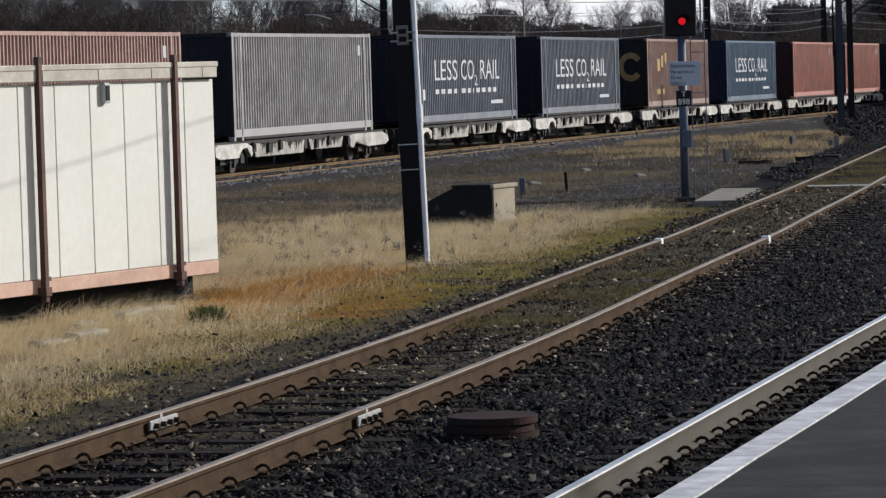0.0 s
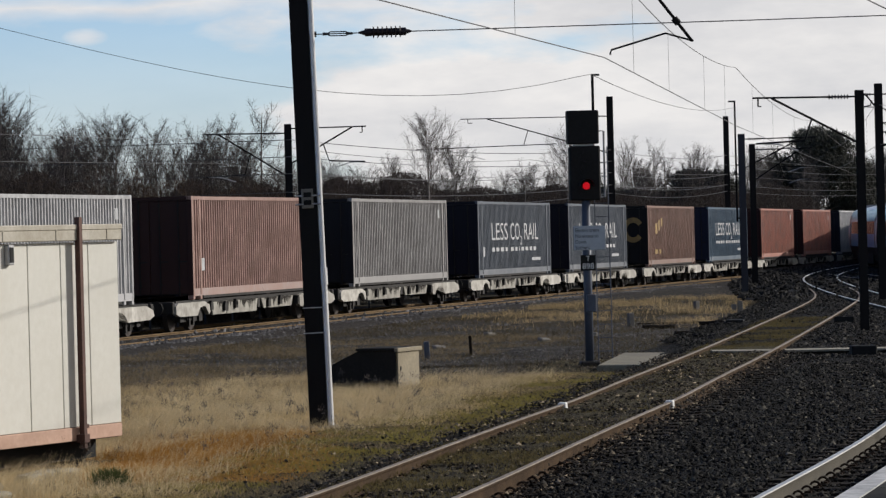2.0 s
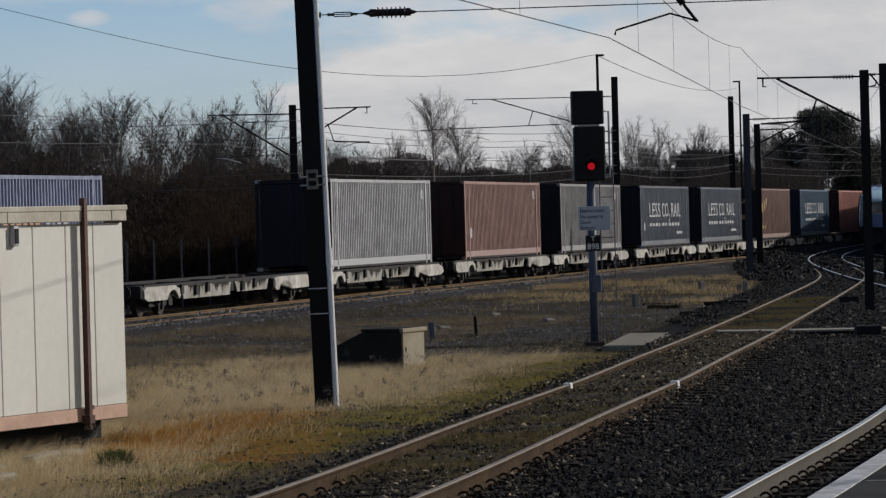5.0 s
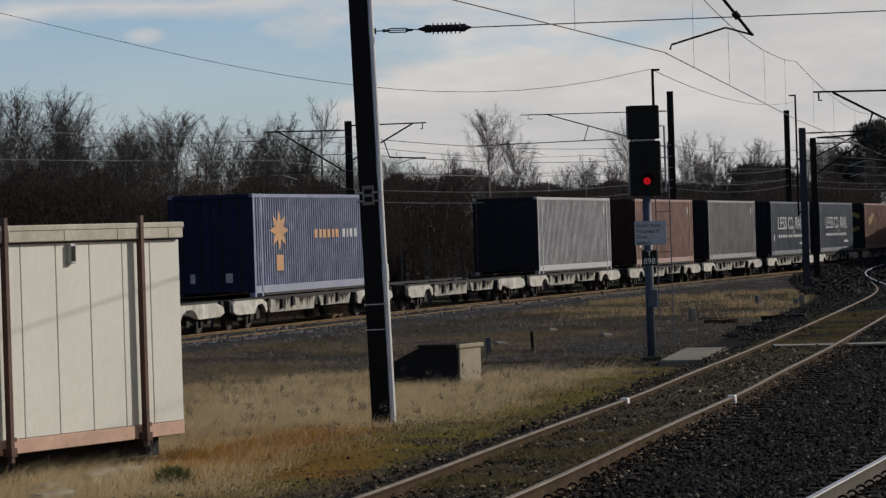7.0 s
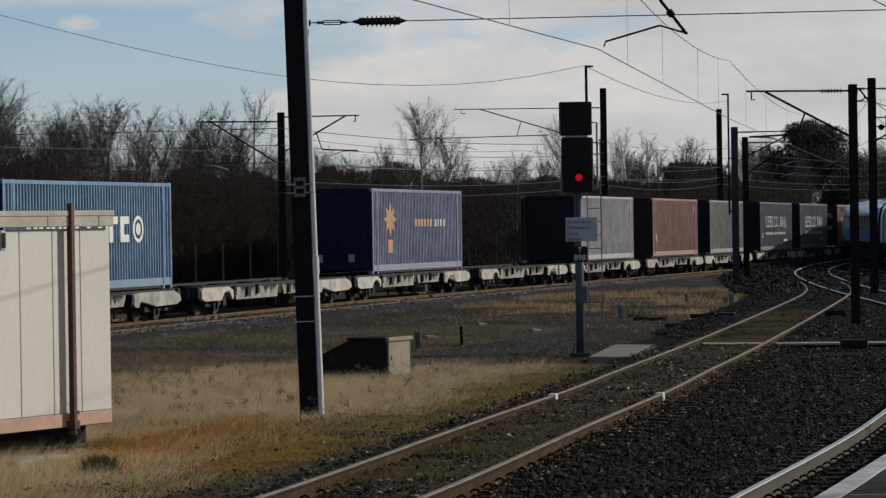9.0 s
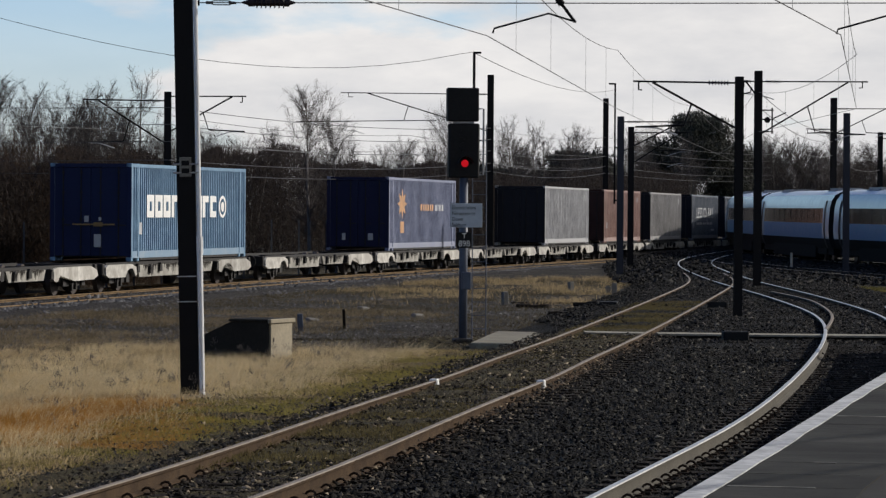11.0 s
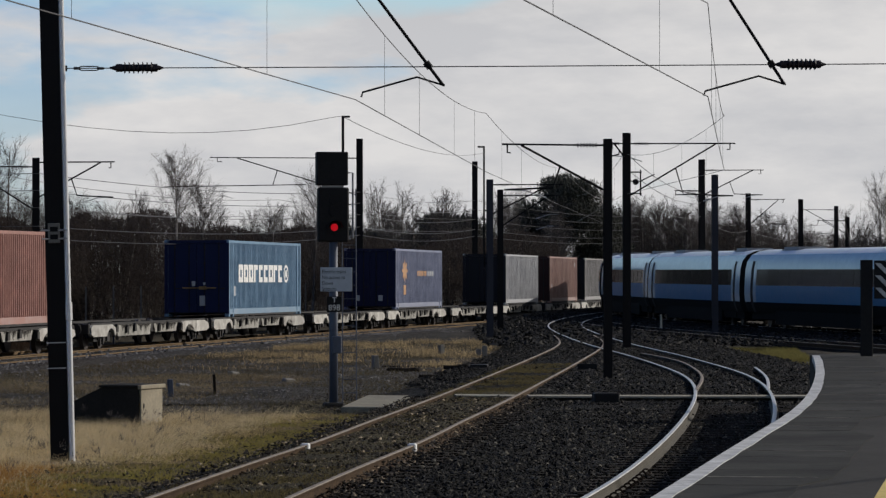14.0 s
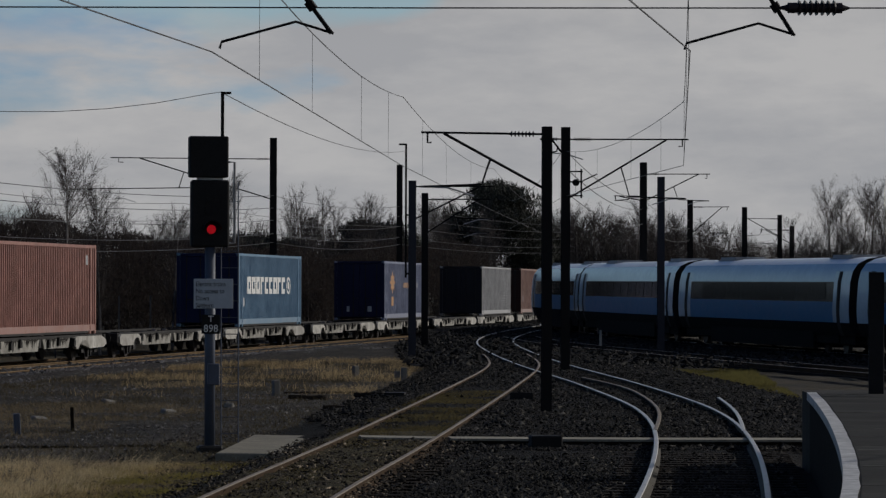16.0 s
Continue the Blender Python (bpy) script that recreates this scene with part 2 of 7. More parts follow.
M_DARKRED = material("oily_brown_steel", (0.045, 0.026, 0.020), (0.022, 0.013, 0.010), rough=0.85, grain=20, spec=0.1)
M_SLAB = material("worn_platform_slab", (0.048, 0.0465, 0.041), (0.0145, 0.0145, 0.013), rough=0.93, grain=5, patch=0.9, bump=0.7, random_tone=0.25, spec=0.1)
M_GOODS = material("tan_rusty_rail", (0.21, 0.145, 0.08), (0.11, 0.072, 0.04), rough=0.85, grain=30, patch=2, bump=0.2, spec=0.1)
M_DULL = material("dulled_white_marking", (0.48, 0.49, 0.50), (0.34, 0.35, 0.36), rough=0.65, grain=6, patch=1.5, bump=0)
M_MOSSBED = material("mossy_cinder_bank", (0.085, 0.070, 0.032), (0.020, 0.017, 0.013), rough=0.95, grain=18, patch=2.2, bump=0.9, relief=0.05, spec=0.1)
M_ISO = material("white_rail_joint_paint", (0.50, 0.50, 0.48), (0.10, 0.095, 0.09), rough=0.6, grain=20, patch=8)

# ---------------------------------------------------------------- building tools


def box(bm, x0, x1, y0, y1, z0, z1):
    v = [bm.verts.new((x, y, z)) for x in (x0, x1) for y in (y0, y1) for z in (z0, z1)]
    for f in ((0, 1, 3, 2), (4, 6, 7, 5), (0, 4, 5, 1), (2, 3, 7, 6), (0, 2, 6, 4), (1, 5, 7, 3)):
        bm.faces.new([v[i] for i in f])
    return bm


def blocks(*boxes):
    bm = bmesh.new()
    for b in boxes:
        box(bm, *b)
    return bm


def bevelled(bm, width, segments=1):
    bmesh.ops.bevel(bm, geom=bm.edges[:], offset=width, segments=segments, affect="EDGES", clamp_overlap=True)
    return bm


def tube(bm, a, b, r0, r1=None, sides=8, cap=True):
    """A round bar from a to b."""
    a, b, r1 = Vector(a), Vector(b), r0 if r1 is None else r1
    d = (b - a).normalized()
    u = d.orthogonal().normalized()
    w = d.cross(u)
    rings = []
    for p, r in ((a, r0), (b, r1)):
        rings.append([bm.verts.new(p + r * (math.cos(k * 2 * math.pi / sides) * u + math.sin(k * 2 * math.pi / sides) * w)) for k in range(sides)])
    for k in range(sides):
        bm.faces.new((rings[0][k], rings[0][(k + 1) % sides], rings[1][(k + 1) % sides], rings[1][k]))
    if cap:
        bm.faces.new(rings[0][::-1])
        bm.faces.new(rings[1])
    return bm


def pipe(bm, pts, r, sides=6):
    """A bent bar through points, in one piece."""
    pts = [Vector(p) for p in pts]
    rings = []
    u = None
    for i, p in enumerate(pts):
        d = (pts[min(i + 1, len(pts) - 1)] - pts[max(i - 1, 0)]).normalized()
        u = d.orthogonal().normalized() if u is None else (u - d * u.dot(d)).normalized()
        w = d.cross(u)
        rings.append([bm.verts.new(p + r * (math.cos(k * 2 * math.pi / sides) * u + math.sin(k * 2 * math.pi / sides) * w)) for k in range(sides)])
    for a, b in zip(rings[:-1], rings[1:]):
        for k in range(sides):
            bm.faces.new((a[k], a[(k + 1) % sides], b[(k + 1) % sides], b[k]))
    bm.faces.new(rings[0][::-1])
    bm.faces.new(rings[-1])
    return bm


def column(w, h, t=0.024, web=0.02):
    """A rolled H-section standing on the origin; its flanges face along y."""
    a, f, s = w / 2, w / 2 - t, web / 2
    ring = [(-a, -a), (a, -a), (a, -f), (s, -f), (s, f), (a, f), (a, a), (-a, a), (-a, f), (-s, f), (-s, -f), (-a, -f)]
    return prism(bmesh.new(), ring, (1, 0, 0), (0, 1, 0), (0, 0, h), (0, 0, 0))


def prism(bm, outline, axis_a, axis_b, along, start):
    """A flat outline in the axes a, b, drawn out along a vector."""
    A, B, L, S = map(Vector, (axis_a, axis_b, along, start))
    p = [bm.verts.new(S + A * u + B * v) for u, v in outline]
    q = [bm.verts.new(S + A * u + B * v + L) for u, v in outline]
    n = len(p)
    for i in range(n):
        bm.faces.new((p[i], p[(i + 1) % n], q[(i + 1) % n], q[i]))
    bm.faces.new(p[::-1])
    bm.faces.new(q)
    return bm


def mesh_of(name, bm, *mats, smooth=False):
    bmesh.ops.recalc_face_normals(bm, faces=bm.faces[:])
    me = bpy.data.meshes.new(name)
    bm.to_mesh(me)
    bm.free()
    for m in mats:
        me.materials.append(m)
    if smooth:
        me.polygons.foreach_set("use_smooth", [True] * len(me.polygons))
    return me


def raw_mesh(name, verts, faces, *mats):
    me = bpy.data.meshes.new(name)
    me.from_pydata(verts, [], faces)
    for m in mats:
        me.materials.append(m)
    me.update()
    return me


def part(name, bm, mat, parent, label="", smooth=False):
    me = bm if isinstance(bm, bpy.types.Mesh) else mesh_of(name, bm, mat, smooth=smooth)
    ob = new(name, me)
    ob.parent = parent
    return tagged(ob, label)


def thing(name, label, category, m=None, group="", kind=""):
    ob = tagged(new(name), label, category, group, kind)
    if m is not None:
        ob.matrix_world = m
    return ob


def solid(name, bm, mat, label, category="", group="", kind="", smooth=False):
    return tagged(new(name, mesh_of(name, bm, mat, smooth=smooth)), label, category, group, kind)


def spline(points, step=1.0):
    """A smooth line through x, y points, with y rising, as rows of x, y at even steps of y."""
    p = np.array(points, float)
    y = np.arange(p[0, 1], p[-1, 1] + 1e-6, step)
    n = len(p)
    h = np.diff(p[:, 1])
    a, r = np.zeros((n, n)), np.zeros(n)
    a[0, 0] = a[-1, -1] = 1
    for i in range(1, n - 1):
        a[i, i - 1:i + 2] = h[i - 1], 2 * (h[i - 1] + h[i]), h[i]
        r[i] = 6 * ((p[i + 1, 0] - p[i, 0]) / h[i] - (p[i, 0] - p[i - 1, 0]) / h[i - 1])
    k = np.linalg.solve(a, r)
    i = np.clip(np.searchsorted(p[:, 1], y, side="right") - 1, 0, n - 2)
    u, v = p[i + 1, 1] - y, y - p[i, 1]
    x = (k[i] * u**3 + k[i + 1] * v**3) / (6 * h[i]) + (p[i, 0] / h[i] - k[i] * h[i] / 6) * u + (p[i + 1, 0] / h[i] - k[i + 1] * h[i] / 6) * v
    return np.stack([x, y], 1)


def headings(line):
    d = np.gradient(line, axis=0)
    return d / np.linalg.norm(d, axis=1, keepdims=True)


def beside(line, off):
    """The line moved to its right."""
    d = headings(line)
    return line + off * np.stack([d[:, 1], -d[:, 0]], 1)


def sweep(bm, line, outline, z):
    """An outline of (sideways, up) drawn along a line on the ground."""
    d = headings(line)
    side = np.stack([d[:, 1], -d[:, 0]], 1)
    zs = np.broadcast_to(z, len(line))
    rings = [[bm.verts.new((p[0] + s[0] * u, p[1] + s[1] * u, h + v)) for u, v in outline] for p, s, h in zip(line, side, zs)]
    n, faces = len(outline), []
    for r0, r1 in zip(rings[:-1], rings[1:]):
        faces.append([bm.faces.new((r0[i], r0[(i + 1) % n], r1[(i + 1) % n], r1[i])) for i in range(n)])
    bm.faces.new(rings[0][::-1])
    bm.faces.new(rings[-1])
    return faces
# ---------------------------------------------------------------- lines of the place
SIDING = spline([(-7.6, 2), (-5.55, 10), (-2.22, 24), (-0.79, 30), (0.52, 36), (1.7, 42), (2.89, 48), (4.1, 54), (5.2, 60), (6.33, 66), (7.55, 72.6), (9.6, 84), (14.0, 109), (16.85, 127), (18.4, 141), (21.3, 167)])
MAIN = spline([(-3.6, 2), (-1.6, 10), (1.28, 21), (4.5, 33.7), (6.32, 40.9), (8.36, 50.1), (10.29, 59.7), (12.2, 70), (13.78, 79.8), (14.74, 87.4), (15.66, 97.9), (16.35, 107.4), (16.95, 117.4), (17.6, 127), (19.0, 144), (21.4, 167), (28.0, 205), (40.0, 255)])
FREIGHT_ANGLE = math.atan(0.26)
FREIGHT_Z = -0.1
FREIGHT = np.array([[-6.6 + 0.26 * (y - 99.4), y] for y in np.arange(20.0, 420.0, 2.0)])
PASSENGER = spline([(39.5, 92), (36.2, 108), (33.6, 124), (31.5, 142), (30.3, 160), (29.7, 178), (30.0, 195), (30.9, 213), (32.9, 230), (35.7, 246), (41.5, 271), (47.1, 293), (72.5, 390), (87.1, 446)])
THIRD = spline([(27.2, 96), (25.5, 118), (24.5, 136), (23.9, 149), (23.5, 160), (24.3, 181)])


def at_y(line, y):
    return float(np.interp(y, line[:, 1], line[:, 0]))


def noise_at(x, y, s):
    return noise.noise(Vector((x * s, y * s, 3.7)))


def ease(v, a, b):
    u = min(1.0, max(0.0, (v - a) / (b - a)))
    return u * u * (3 - 2 * u)


def goods_fall(y):
    """The goods line falls gently away from y = 125 on."""
    return 0.003 * max(0.0, y - 125)


def ground_drop(x, y):
    """How far the ground falls with the goods line."""
    return goods_fall(min(y, 420)) * (1 - ease(x, -6.6 + 0.26 * (y - 99.4) + 3.5, -6.6 + 0.26 * (y - 99.4) + 8))


# ---------------------------------------------------------------- ground
def ground_material():
    m = bpy.data.materials.new("rough_grass_and_cinders")
    m.use_nodes = True
    add, join = nodes_of(m.node_tree)
    out, surf = add("ShaderNodeOutputMaterial"), add("ShaderNodeBsdfPrincipled", Roughness=0.95)
    surf.inputs["Specular IOR Level"].default_value = 0.15
    coords = add("ShaderNodeTexCoord")
    mixes = []
    for scale, lo, hi in ((0.28, 0.42, 0.58), (1.7, 0.40, 0.62), (24.0, 0.3, 0.7)):
        n, r = add("ShaderNodeTexNoise", Scale=scale, Detail=6.0, Roughness=0.65), add("ShaderNodeMapRange")
        r.inputs["From Min"].default_value, r.inputs["From Max"].default_value = lo, hi
        join(coords.outputs["Object"], n.inputs["Vector"])
        join(n.outputs["Fac"], r.inputs["Value"])
        mixes.append(r.outputs[0])
    tones = [(0.052, 0.046, 0.039), (0.135, 0.106, 0.064), (0.062, 0.054, 0.030), (0.030, 0.027, 0.023)]
    colour = None
    for fac, tone in zip(mixes, tones[1:]):
        mix = add("ShaderNodeMix")
        mix.data_type = "RGBA"
        half = add("ShaderNodeMath")
        half.operation = "MULTIPLY"
        half.inputs[1].default_value = 0.62
        join(fac, half.inputs[0])
        join(half.outputs[0], mix.inputs[0])
        if colour is None:
            mix.inputs[6].default_value = rgb(tones[0])
        else:
            join(colour, mix.inputs[6])
        mix.inputs[7].default_value = rgb(tone)
        colour = mix.outputs[2]
    join(colour, surf.inputs["Base Color"])
    rough = add("ShaderNodeTexNoise", Scale=30.0, Detail=6.0)
    bump = add("ShaderNodeBump", Strength=0.9, Distance=0.06)
    join(coords.outputs["Object"], rough.inputs["Vector"])
    join(rough.outputs["Fac"], bump.inputs["Height"])
    join(bump.outputs[0], surf.inputs["Normal"])
    join(surf.outputs[0], out.inputs[0])
    return m


def build_ground():
    """One sheet: fine near the tracks, coarse to the horizon."""
    xs = np.r_[-3000, -1200, -400, -150, -60, np.arange(-30, 45, 0.75), 60, 110, 250, 600, 1500, 3000]
    ys = np.r_[-1500, -300, -60, -10, np.arange(8, 130, 0.75), np.arange(130, 260, 5), 300, 420, 700, 1300, 2500, 4500]
    verts = []
    for y in ys:
        for x in xs:
            near = -30 <= x <= 44 and 8 <= y <= 130
            z = -0.34 + (0.07 * noise_at(x, y, 0.35) + 0.03 * noise_at(x, y, 1.3) if near else 0) - ground_drop(x, y)
            verts.append((x, y, z))
    n = len(xs)
    faces = [(j * n + i, j * n + i + 1, (j + 1) * n + i + 1, (j + 1) * n + i) for j in range(len(ys) - 1) for i in range(n - 1)]
    me = raw_mesh("ground", verts, faces, ground_material())
    me.polygons.foreach_set("use_smooth", [True] * len(me.polygons))
    tagged(new("ground", me), "rough trackside ground of dry grass, moss and cinders", "ground", kind="structure")


build_ground()


def build_bed(name, left, right, y0, y1, z, label, step=0.4, cols=14, mat=None, shoulder=0.75):
    """A ballast bed between two lines, with shoulders that fall to the ground."""
    verts, faces = [], []
    ys = np.arange(y0, y1, step)
    for y in ys:
        a, b = at_y(left, y), at_y(right, y)
        h = z(y) if callable(z) else z
        low = min(-0.4, h - 0.2)
        edge = [(a - shoulder, low - 0.1), (a - 0.25, h - 0.05)] + [(a + (b - a) * k / (cols - 1), h) for k in range(cols)] + [(b + 0.25, h - 0.07), (b + 0.75, low - 0.1)]
        for x, h in edge:
            verts.append((x + 0.05 * noise_at(x, y, 2.1), y, h + 0.035 * noise_at(x, y, 1.1) + 0.02 * noise_at(x, y, 4.0)))
    n = cols + 4
    faces = [(j * n + i, j * n + i + 1, (j + 1) * n + i + 1, (j + 1) * n + i) for j in range(len(ys) - 1) for i in range(n - 1)]
    tagged(new(name, raw_mesh(name, verts, faces, mat or M_BED)), label, "ballast", kind="structure")


def bed_height(y):
    """Ballast lies low by the platform and nearly up to the rail heads further off."""
    return -0.2 + 0.125 * ease(y, 66, 84)


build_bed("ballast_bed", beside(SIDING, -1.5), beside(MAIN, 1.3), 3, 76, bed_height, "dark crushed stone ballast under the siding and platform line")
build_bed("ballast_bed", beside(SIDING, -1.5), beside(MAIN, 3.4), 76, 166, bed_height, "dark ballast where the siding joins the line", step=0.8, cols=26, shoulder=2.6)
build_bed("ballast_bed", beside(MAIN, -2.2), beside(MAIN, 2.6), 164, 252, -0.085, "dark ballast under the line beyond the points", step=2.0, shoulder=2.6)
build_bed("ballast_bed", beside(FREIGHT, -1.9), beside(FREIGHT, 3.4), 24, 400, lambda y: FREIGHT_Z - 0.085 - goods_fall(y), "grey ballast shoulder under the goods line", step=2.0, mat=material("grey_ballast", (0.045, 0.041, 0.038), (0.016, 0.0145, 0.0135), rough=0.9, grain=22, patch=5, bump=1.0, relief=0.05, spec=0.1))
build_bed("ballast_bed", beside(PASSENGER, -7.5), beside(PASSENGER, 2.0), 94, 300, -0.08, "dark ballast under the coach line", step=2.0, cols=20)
CINDER_EDGE = np.array([[-6.6 + 0.26 * (y - 99.4) + 4.2, y] for y in np.arange(20.0, 170.0, 2.0)])
build_bed("cinder_yard", CINDER_EDGE, beside(SIDING, -1.0), 77, 166, -0.29, "dark cinders and thin weeds between siding and goods line", step=0.8, cols=30, mat=material("dark_cinders", (0.070, 0.062, 0.051), (0.018, 0.016, 0.014), rough=0.95, grain=16, patch=0.8, bump=1.0, relief=0.06, spec=0.1))
build_bed("mossy_bank", beside(SIDING, -3.9), beside(SIDING, -1.75), 18, 78, -0.27, "mossy cinder bank along the siding", cols=8, mat=M_MOSSBED)
build_bed("mossy_bed", beside(SIDING, -1.0), beside(SIDING, 0.5), 26, 78, lambda y: -0.19 + 0.115 * ease(y, 28, 54), "mossy cinders between the siding rails", cols=10, mat=M_MOSSBED)


def stones(name, count, region, size, label, mat):
    """Loose stones: rough angular lumps scattered over a region, in one mesh."""
    rng = np.random.default_rng(7)
    spots = region(rng, count)
    n = len(spots)
    base = np.array([(1, 0, -0.2), (-1, 0, -0.2), (0, 1, -0.2), (0, -1, -0.2), (0, 0, 1)], float)
    faces = np.array([(0, 2, 4), (2, 1, 4), (1, 3, 4), (3, 0, 4)])
    v = base[None] * rng.uniform(0.45, 1.6, (n, 5, 1)) + rng.normal(0, 0.34, (n, 5, 3))
    a, b = rng.uniform(0, 2 * np.pi, n), rng.uniform(-0.5, 0.5, n)
    ca, sa, cb, sb = np.cos(a), np.sin(a), np.cos(b), np.sin(b)
    x, y, z = v[..., 0], v[..., 1] * cb[:, None] - v[..., 2] * sb[:, None], v[..., 1] * sb[:, None] + v[..., 2] * cb[:, None]
    v = np.stack([x * ca[:, None] - y * sa[:, None], x * sa[:, None] + y * ca[:, None], z * 0.65], -1)
    v = v * (size * np.clip(rng.lognormal(0, 0.45, n), 0.45, 2.6))[:, None, None] + spots[:, None]
    f = (faces[None] + 5 * np.arange(n)[:, None, None]).reshape(-1, 3)
    me = bpy.data.meshes.new(name)
    me.vertices.add(5 * n)
    me.vertices.foreach_set("co", v.ravel())
    me.loops.add(len(f) * 3)
    me.loops.foreach_set("vertex_index", f.ravel().astype(np.int32))
    me.polygons.add(len(f))
    me.polygons.foreach_set("loop_start", np.arange(0, len(f) * 3, 3, dtype=np.int32))
    me.materials.append(mat)
    me.update(calc_edges=True)
    tagged(new(name, me), label, "ballast stones", kind="stuff")


def yard_region(lo, hi, from_siding):
    """Places over the ballast, denser towards the camera; offsets from the siding, or up to the platform line."""
    def place(rng, count):
        y = 17 + 57 * rng.random(count) ** 1.7
        mid = np.interp(y, SIDING[:, 1], SIDING[:, 0])
        a, b = mid + lo, (mid + hi if from_siding else np.interp(y, MAIN[:, 1], MAIN[:, 0]) + hi)
        lift = np.array([0.11 * ease(v, 28, 54) for v in y]) if from_siding else 0.0
        return np.stack([a + (b - a) * rng.random(count), y, rng.normal(-0.185, 0.016, count) + lift], 1)
    return place


def goods_region(rng, count):
    y = 55 + 125 * rng.random(count) ** 1.3
    off = np.where(rng.random(count) < 0.12, rng.uniform(-0.6, 2.2, count), rng.uniform(2.55, 4.9, count))
    x = -6.6 + 0.26 * (y - 99.4) + off
    return np.stack([x, y, FREIGHT_Z - 0.09 - np.clip(off - 3.2, 0, 1) * 0.2 - 0.003 * np.clip(y - 125, 0, 400) + rng.normal(0, 0.01, count)], 1)


def bank_region(rng, count):
    """Stones spilled over the mossy bank and the cinders beyond."""
    y = 20 + 62 * rng.random(count) ** 1.4
    x = np.interp(y, SIDING[:, 1], SIDING[:, 0]) - 1.4 - 2.9 * rng.random(count) ** 1.3
    return np.stack([x, y, rng.normal(-0.255, 0.012, count)], 1)


def cinder_region(rng, count):
    y = 60 + 56 * rng.random(count)
    lo, hi = -6.6 + 0.26 * (y - 99.4) + 4.6, np.interp(y, SIDING[:, 1], SIDING[:, 0]) - 1.8
    return np.stack([lo + (hi - lo) * rng.random(count), y, np.full(count, -0.285)], 1)


stones("ballast_stones", 40000, yard_region(-1.5, 1.25, True), 0.015, "loose rust-stained ballast stones along the siding", M_STONE_BROWN)
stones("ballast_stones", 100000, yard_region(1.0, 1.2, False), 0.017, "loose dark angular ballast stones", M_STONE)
stones("ballast_stones", 60000, goods_region, 0.034, "loose grey ballast stones beside the goods line", material("grey_stone", (0.125, 0.122, 0.126), (0.04, 0.038, 0.038), rough=0.8, grain=40, island=0.7))
stones("ballast_stones", 15000, bank_region, 0.014, "dark stones spilled over the mossy bank", M_STONE_BROWN)


def turnout_region(rng, count):
    """Stones round the points, up to the platform line."""
    y = 72 + 58 * rng.random(count) ** 1.5
    mid = np.interp(y, SIDING[:, 1], SIDING[:, 0])
    a, b = mid - 1.5 - 1.3 * np.clip((y - 79) / 8, 0, 1), np.interp(y, MAIN[:, 1], MAIN[:, 0]) + 3.6
    x = a + (b - a) * rng.random(count)
    bare = (np.abs(x - mid) < 0.72) & (y < 104) & (rng.random(count) < 0.75)
    x, y, mid = x[~bare], y[~bare], mid[~bare]
    count = len(x)
    fall = 0.13 * np.clip(mid - 1.75 - x, 0, 3)
    return np.stack([x, y, np.array([bed_height(v) for v in y]) - fall + rng.normal(0.005, 0.012, count)], 1)


def far_region(rng, count):
    """Coarse stones over the beds beyond the points, where the lines draw together."""
    y = 126 + 124 * rng.random(count) ** 1.2
    a, b = np.interp(y, MAIN[:, 1], MAIN[:, 0]) - 4.0, np.interp(y, PASSENGER[:, 1], PASSENGER[:, 0]) + 1.5
    x = a + (b - a) * rng.random(count)
    return np.stack([x, y, rng.normal(-0.07, 0.03, count)], 1)


# Tints of the next two lowered to imitate the coach train's shadow.
stones("ballast_stones", 32000, far_region, 0.05, "coarse stones beyond the points, darkened for shade", stone_material("sooty_stone", (0.30, 0.285, 0.265)))
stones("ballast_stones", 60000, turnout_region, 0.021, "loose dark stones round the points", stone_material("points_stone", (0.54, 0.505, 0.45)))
stones("ballast_stones", 2500, turnout_region, 0.023, "grey stones round the points", material("dusty_stone", (0.06, 0.055, 0.048), (0.022, 0.02, 0.018), rough=0.9, grain=40, island=0.7))
stones("ballast_stones", 26000, cinder_region, 0.016, "grey stones scattered over the cinders", material("cinder_stone", (0.15, 0.14, 0.13), (0.03, 0.028, 0.026), rough=0.85, grain=40, island=0.7))


# ---------------------------------------------------------------- tracks
RAIL = [(-0.07, 0), (0.07, 0), (0.07, 0.012), (0.012, 0.035), (0.01, 0.115), (0.034, 0.125), (0.036, 0.15), (0.028, 0.159), (-0.028, 0.159), (-0.036, 0.15), (-0.034, 0.125), (-0.01, 0.115), (-0.012, 0.035), (-0.07, 0.012)]


def cut(line, y0, y1):
    return line[(line[:, 1] >= y0) & (line[:, 1] <= y1)]


def rail(line, z, web, head, parent, fall=None):
    bm = bmesh.new()
    for ring in sweep(bm, line, RAIL, z - 0.159):
        for i in (6, 7, 8):
            ring[i].material_index = 1
    if fall:
        for v in bm.verts:
            v.co.z -= fall(v.co.y)
    me = mesh_of("rail", bm, web, head)
    return part("rail", me, None, parent)


def clip_mesh():
    """A sprung steel clip: a looped bar over the rail's foot."""
    bm = bmesh.new()
    loop = [(0.02 * math.sin(a), 0.05 * math.cos(a), 0.008 + 0.05 * math.sin(a)) for a in np.linspace(-0.3, math.pi, 7)]
    pipe(bm, loop + [(0.03, -0.06, 0.01), (0.06, -0.025, 0.018)], 0.012, 4)
    box(bm, -0.05, 0.03, -0.05, 0.05, -0.02, 0.015)
    return mesh_of("clip", bm, M_CLIP)


CLIP = clip_mesh()


def sleeper_mesh(concrete):
    bm = blocks((-1.3, 1.3, -0.125, 0.125, -0.12, 0.0))
    bevelled(bm, 0.012)
    return mesh_of("sleeper", bm, M_SLEEPER)


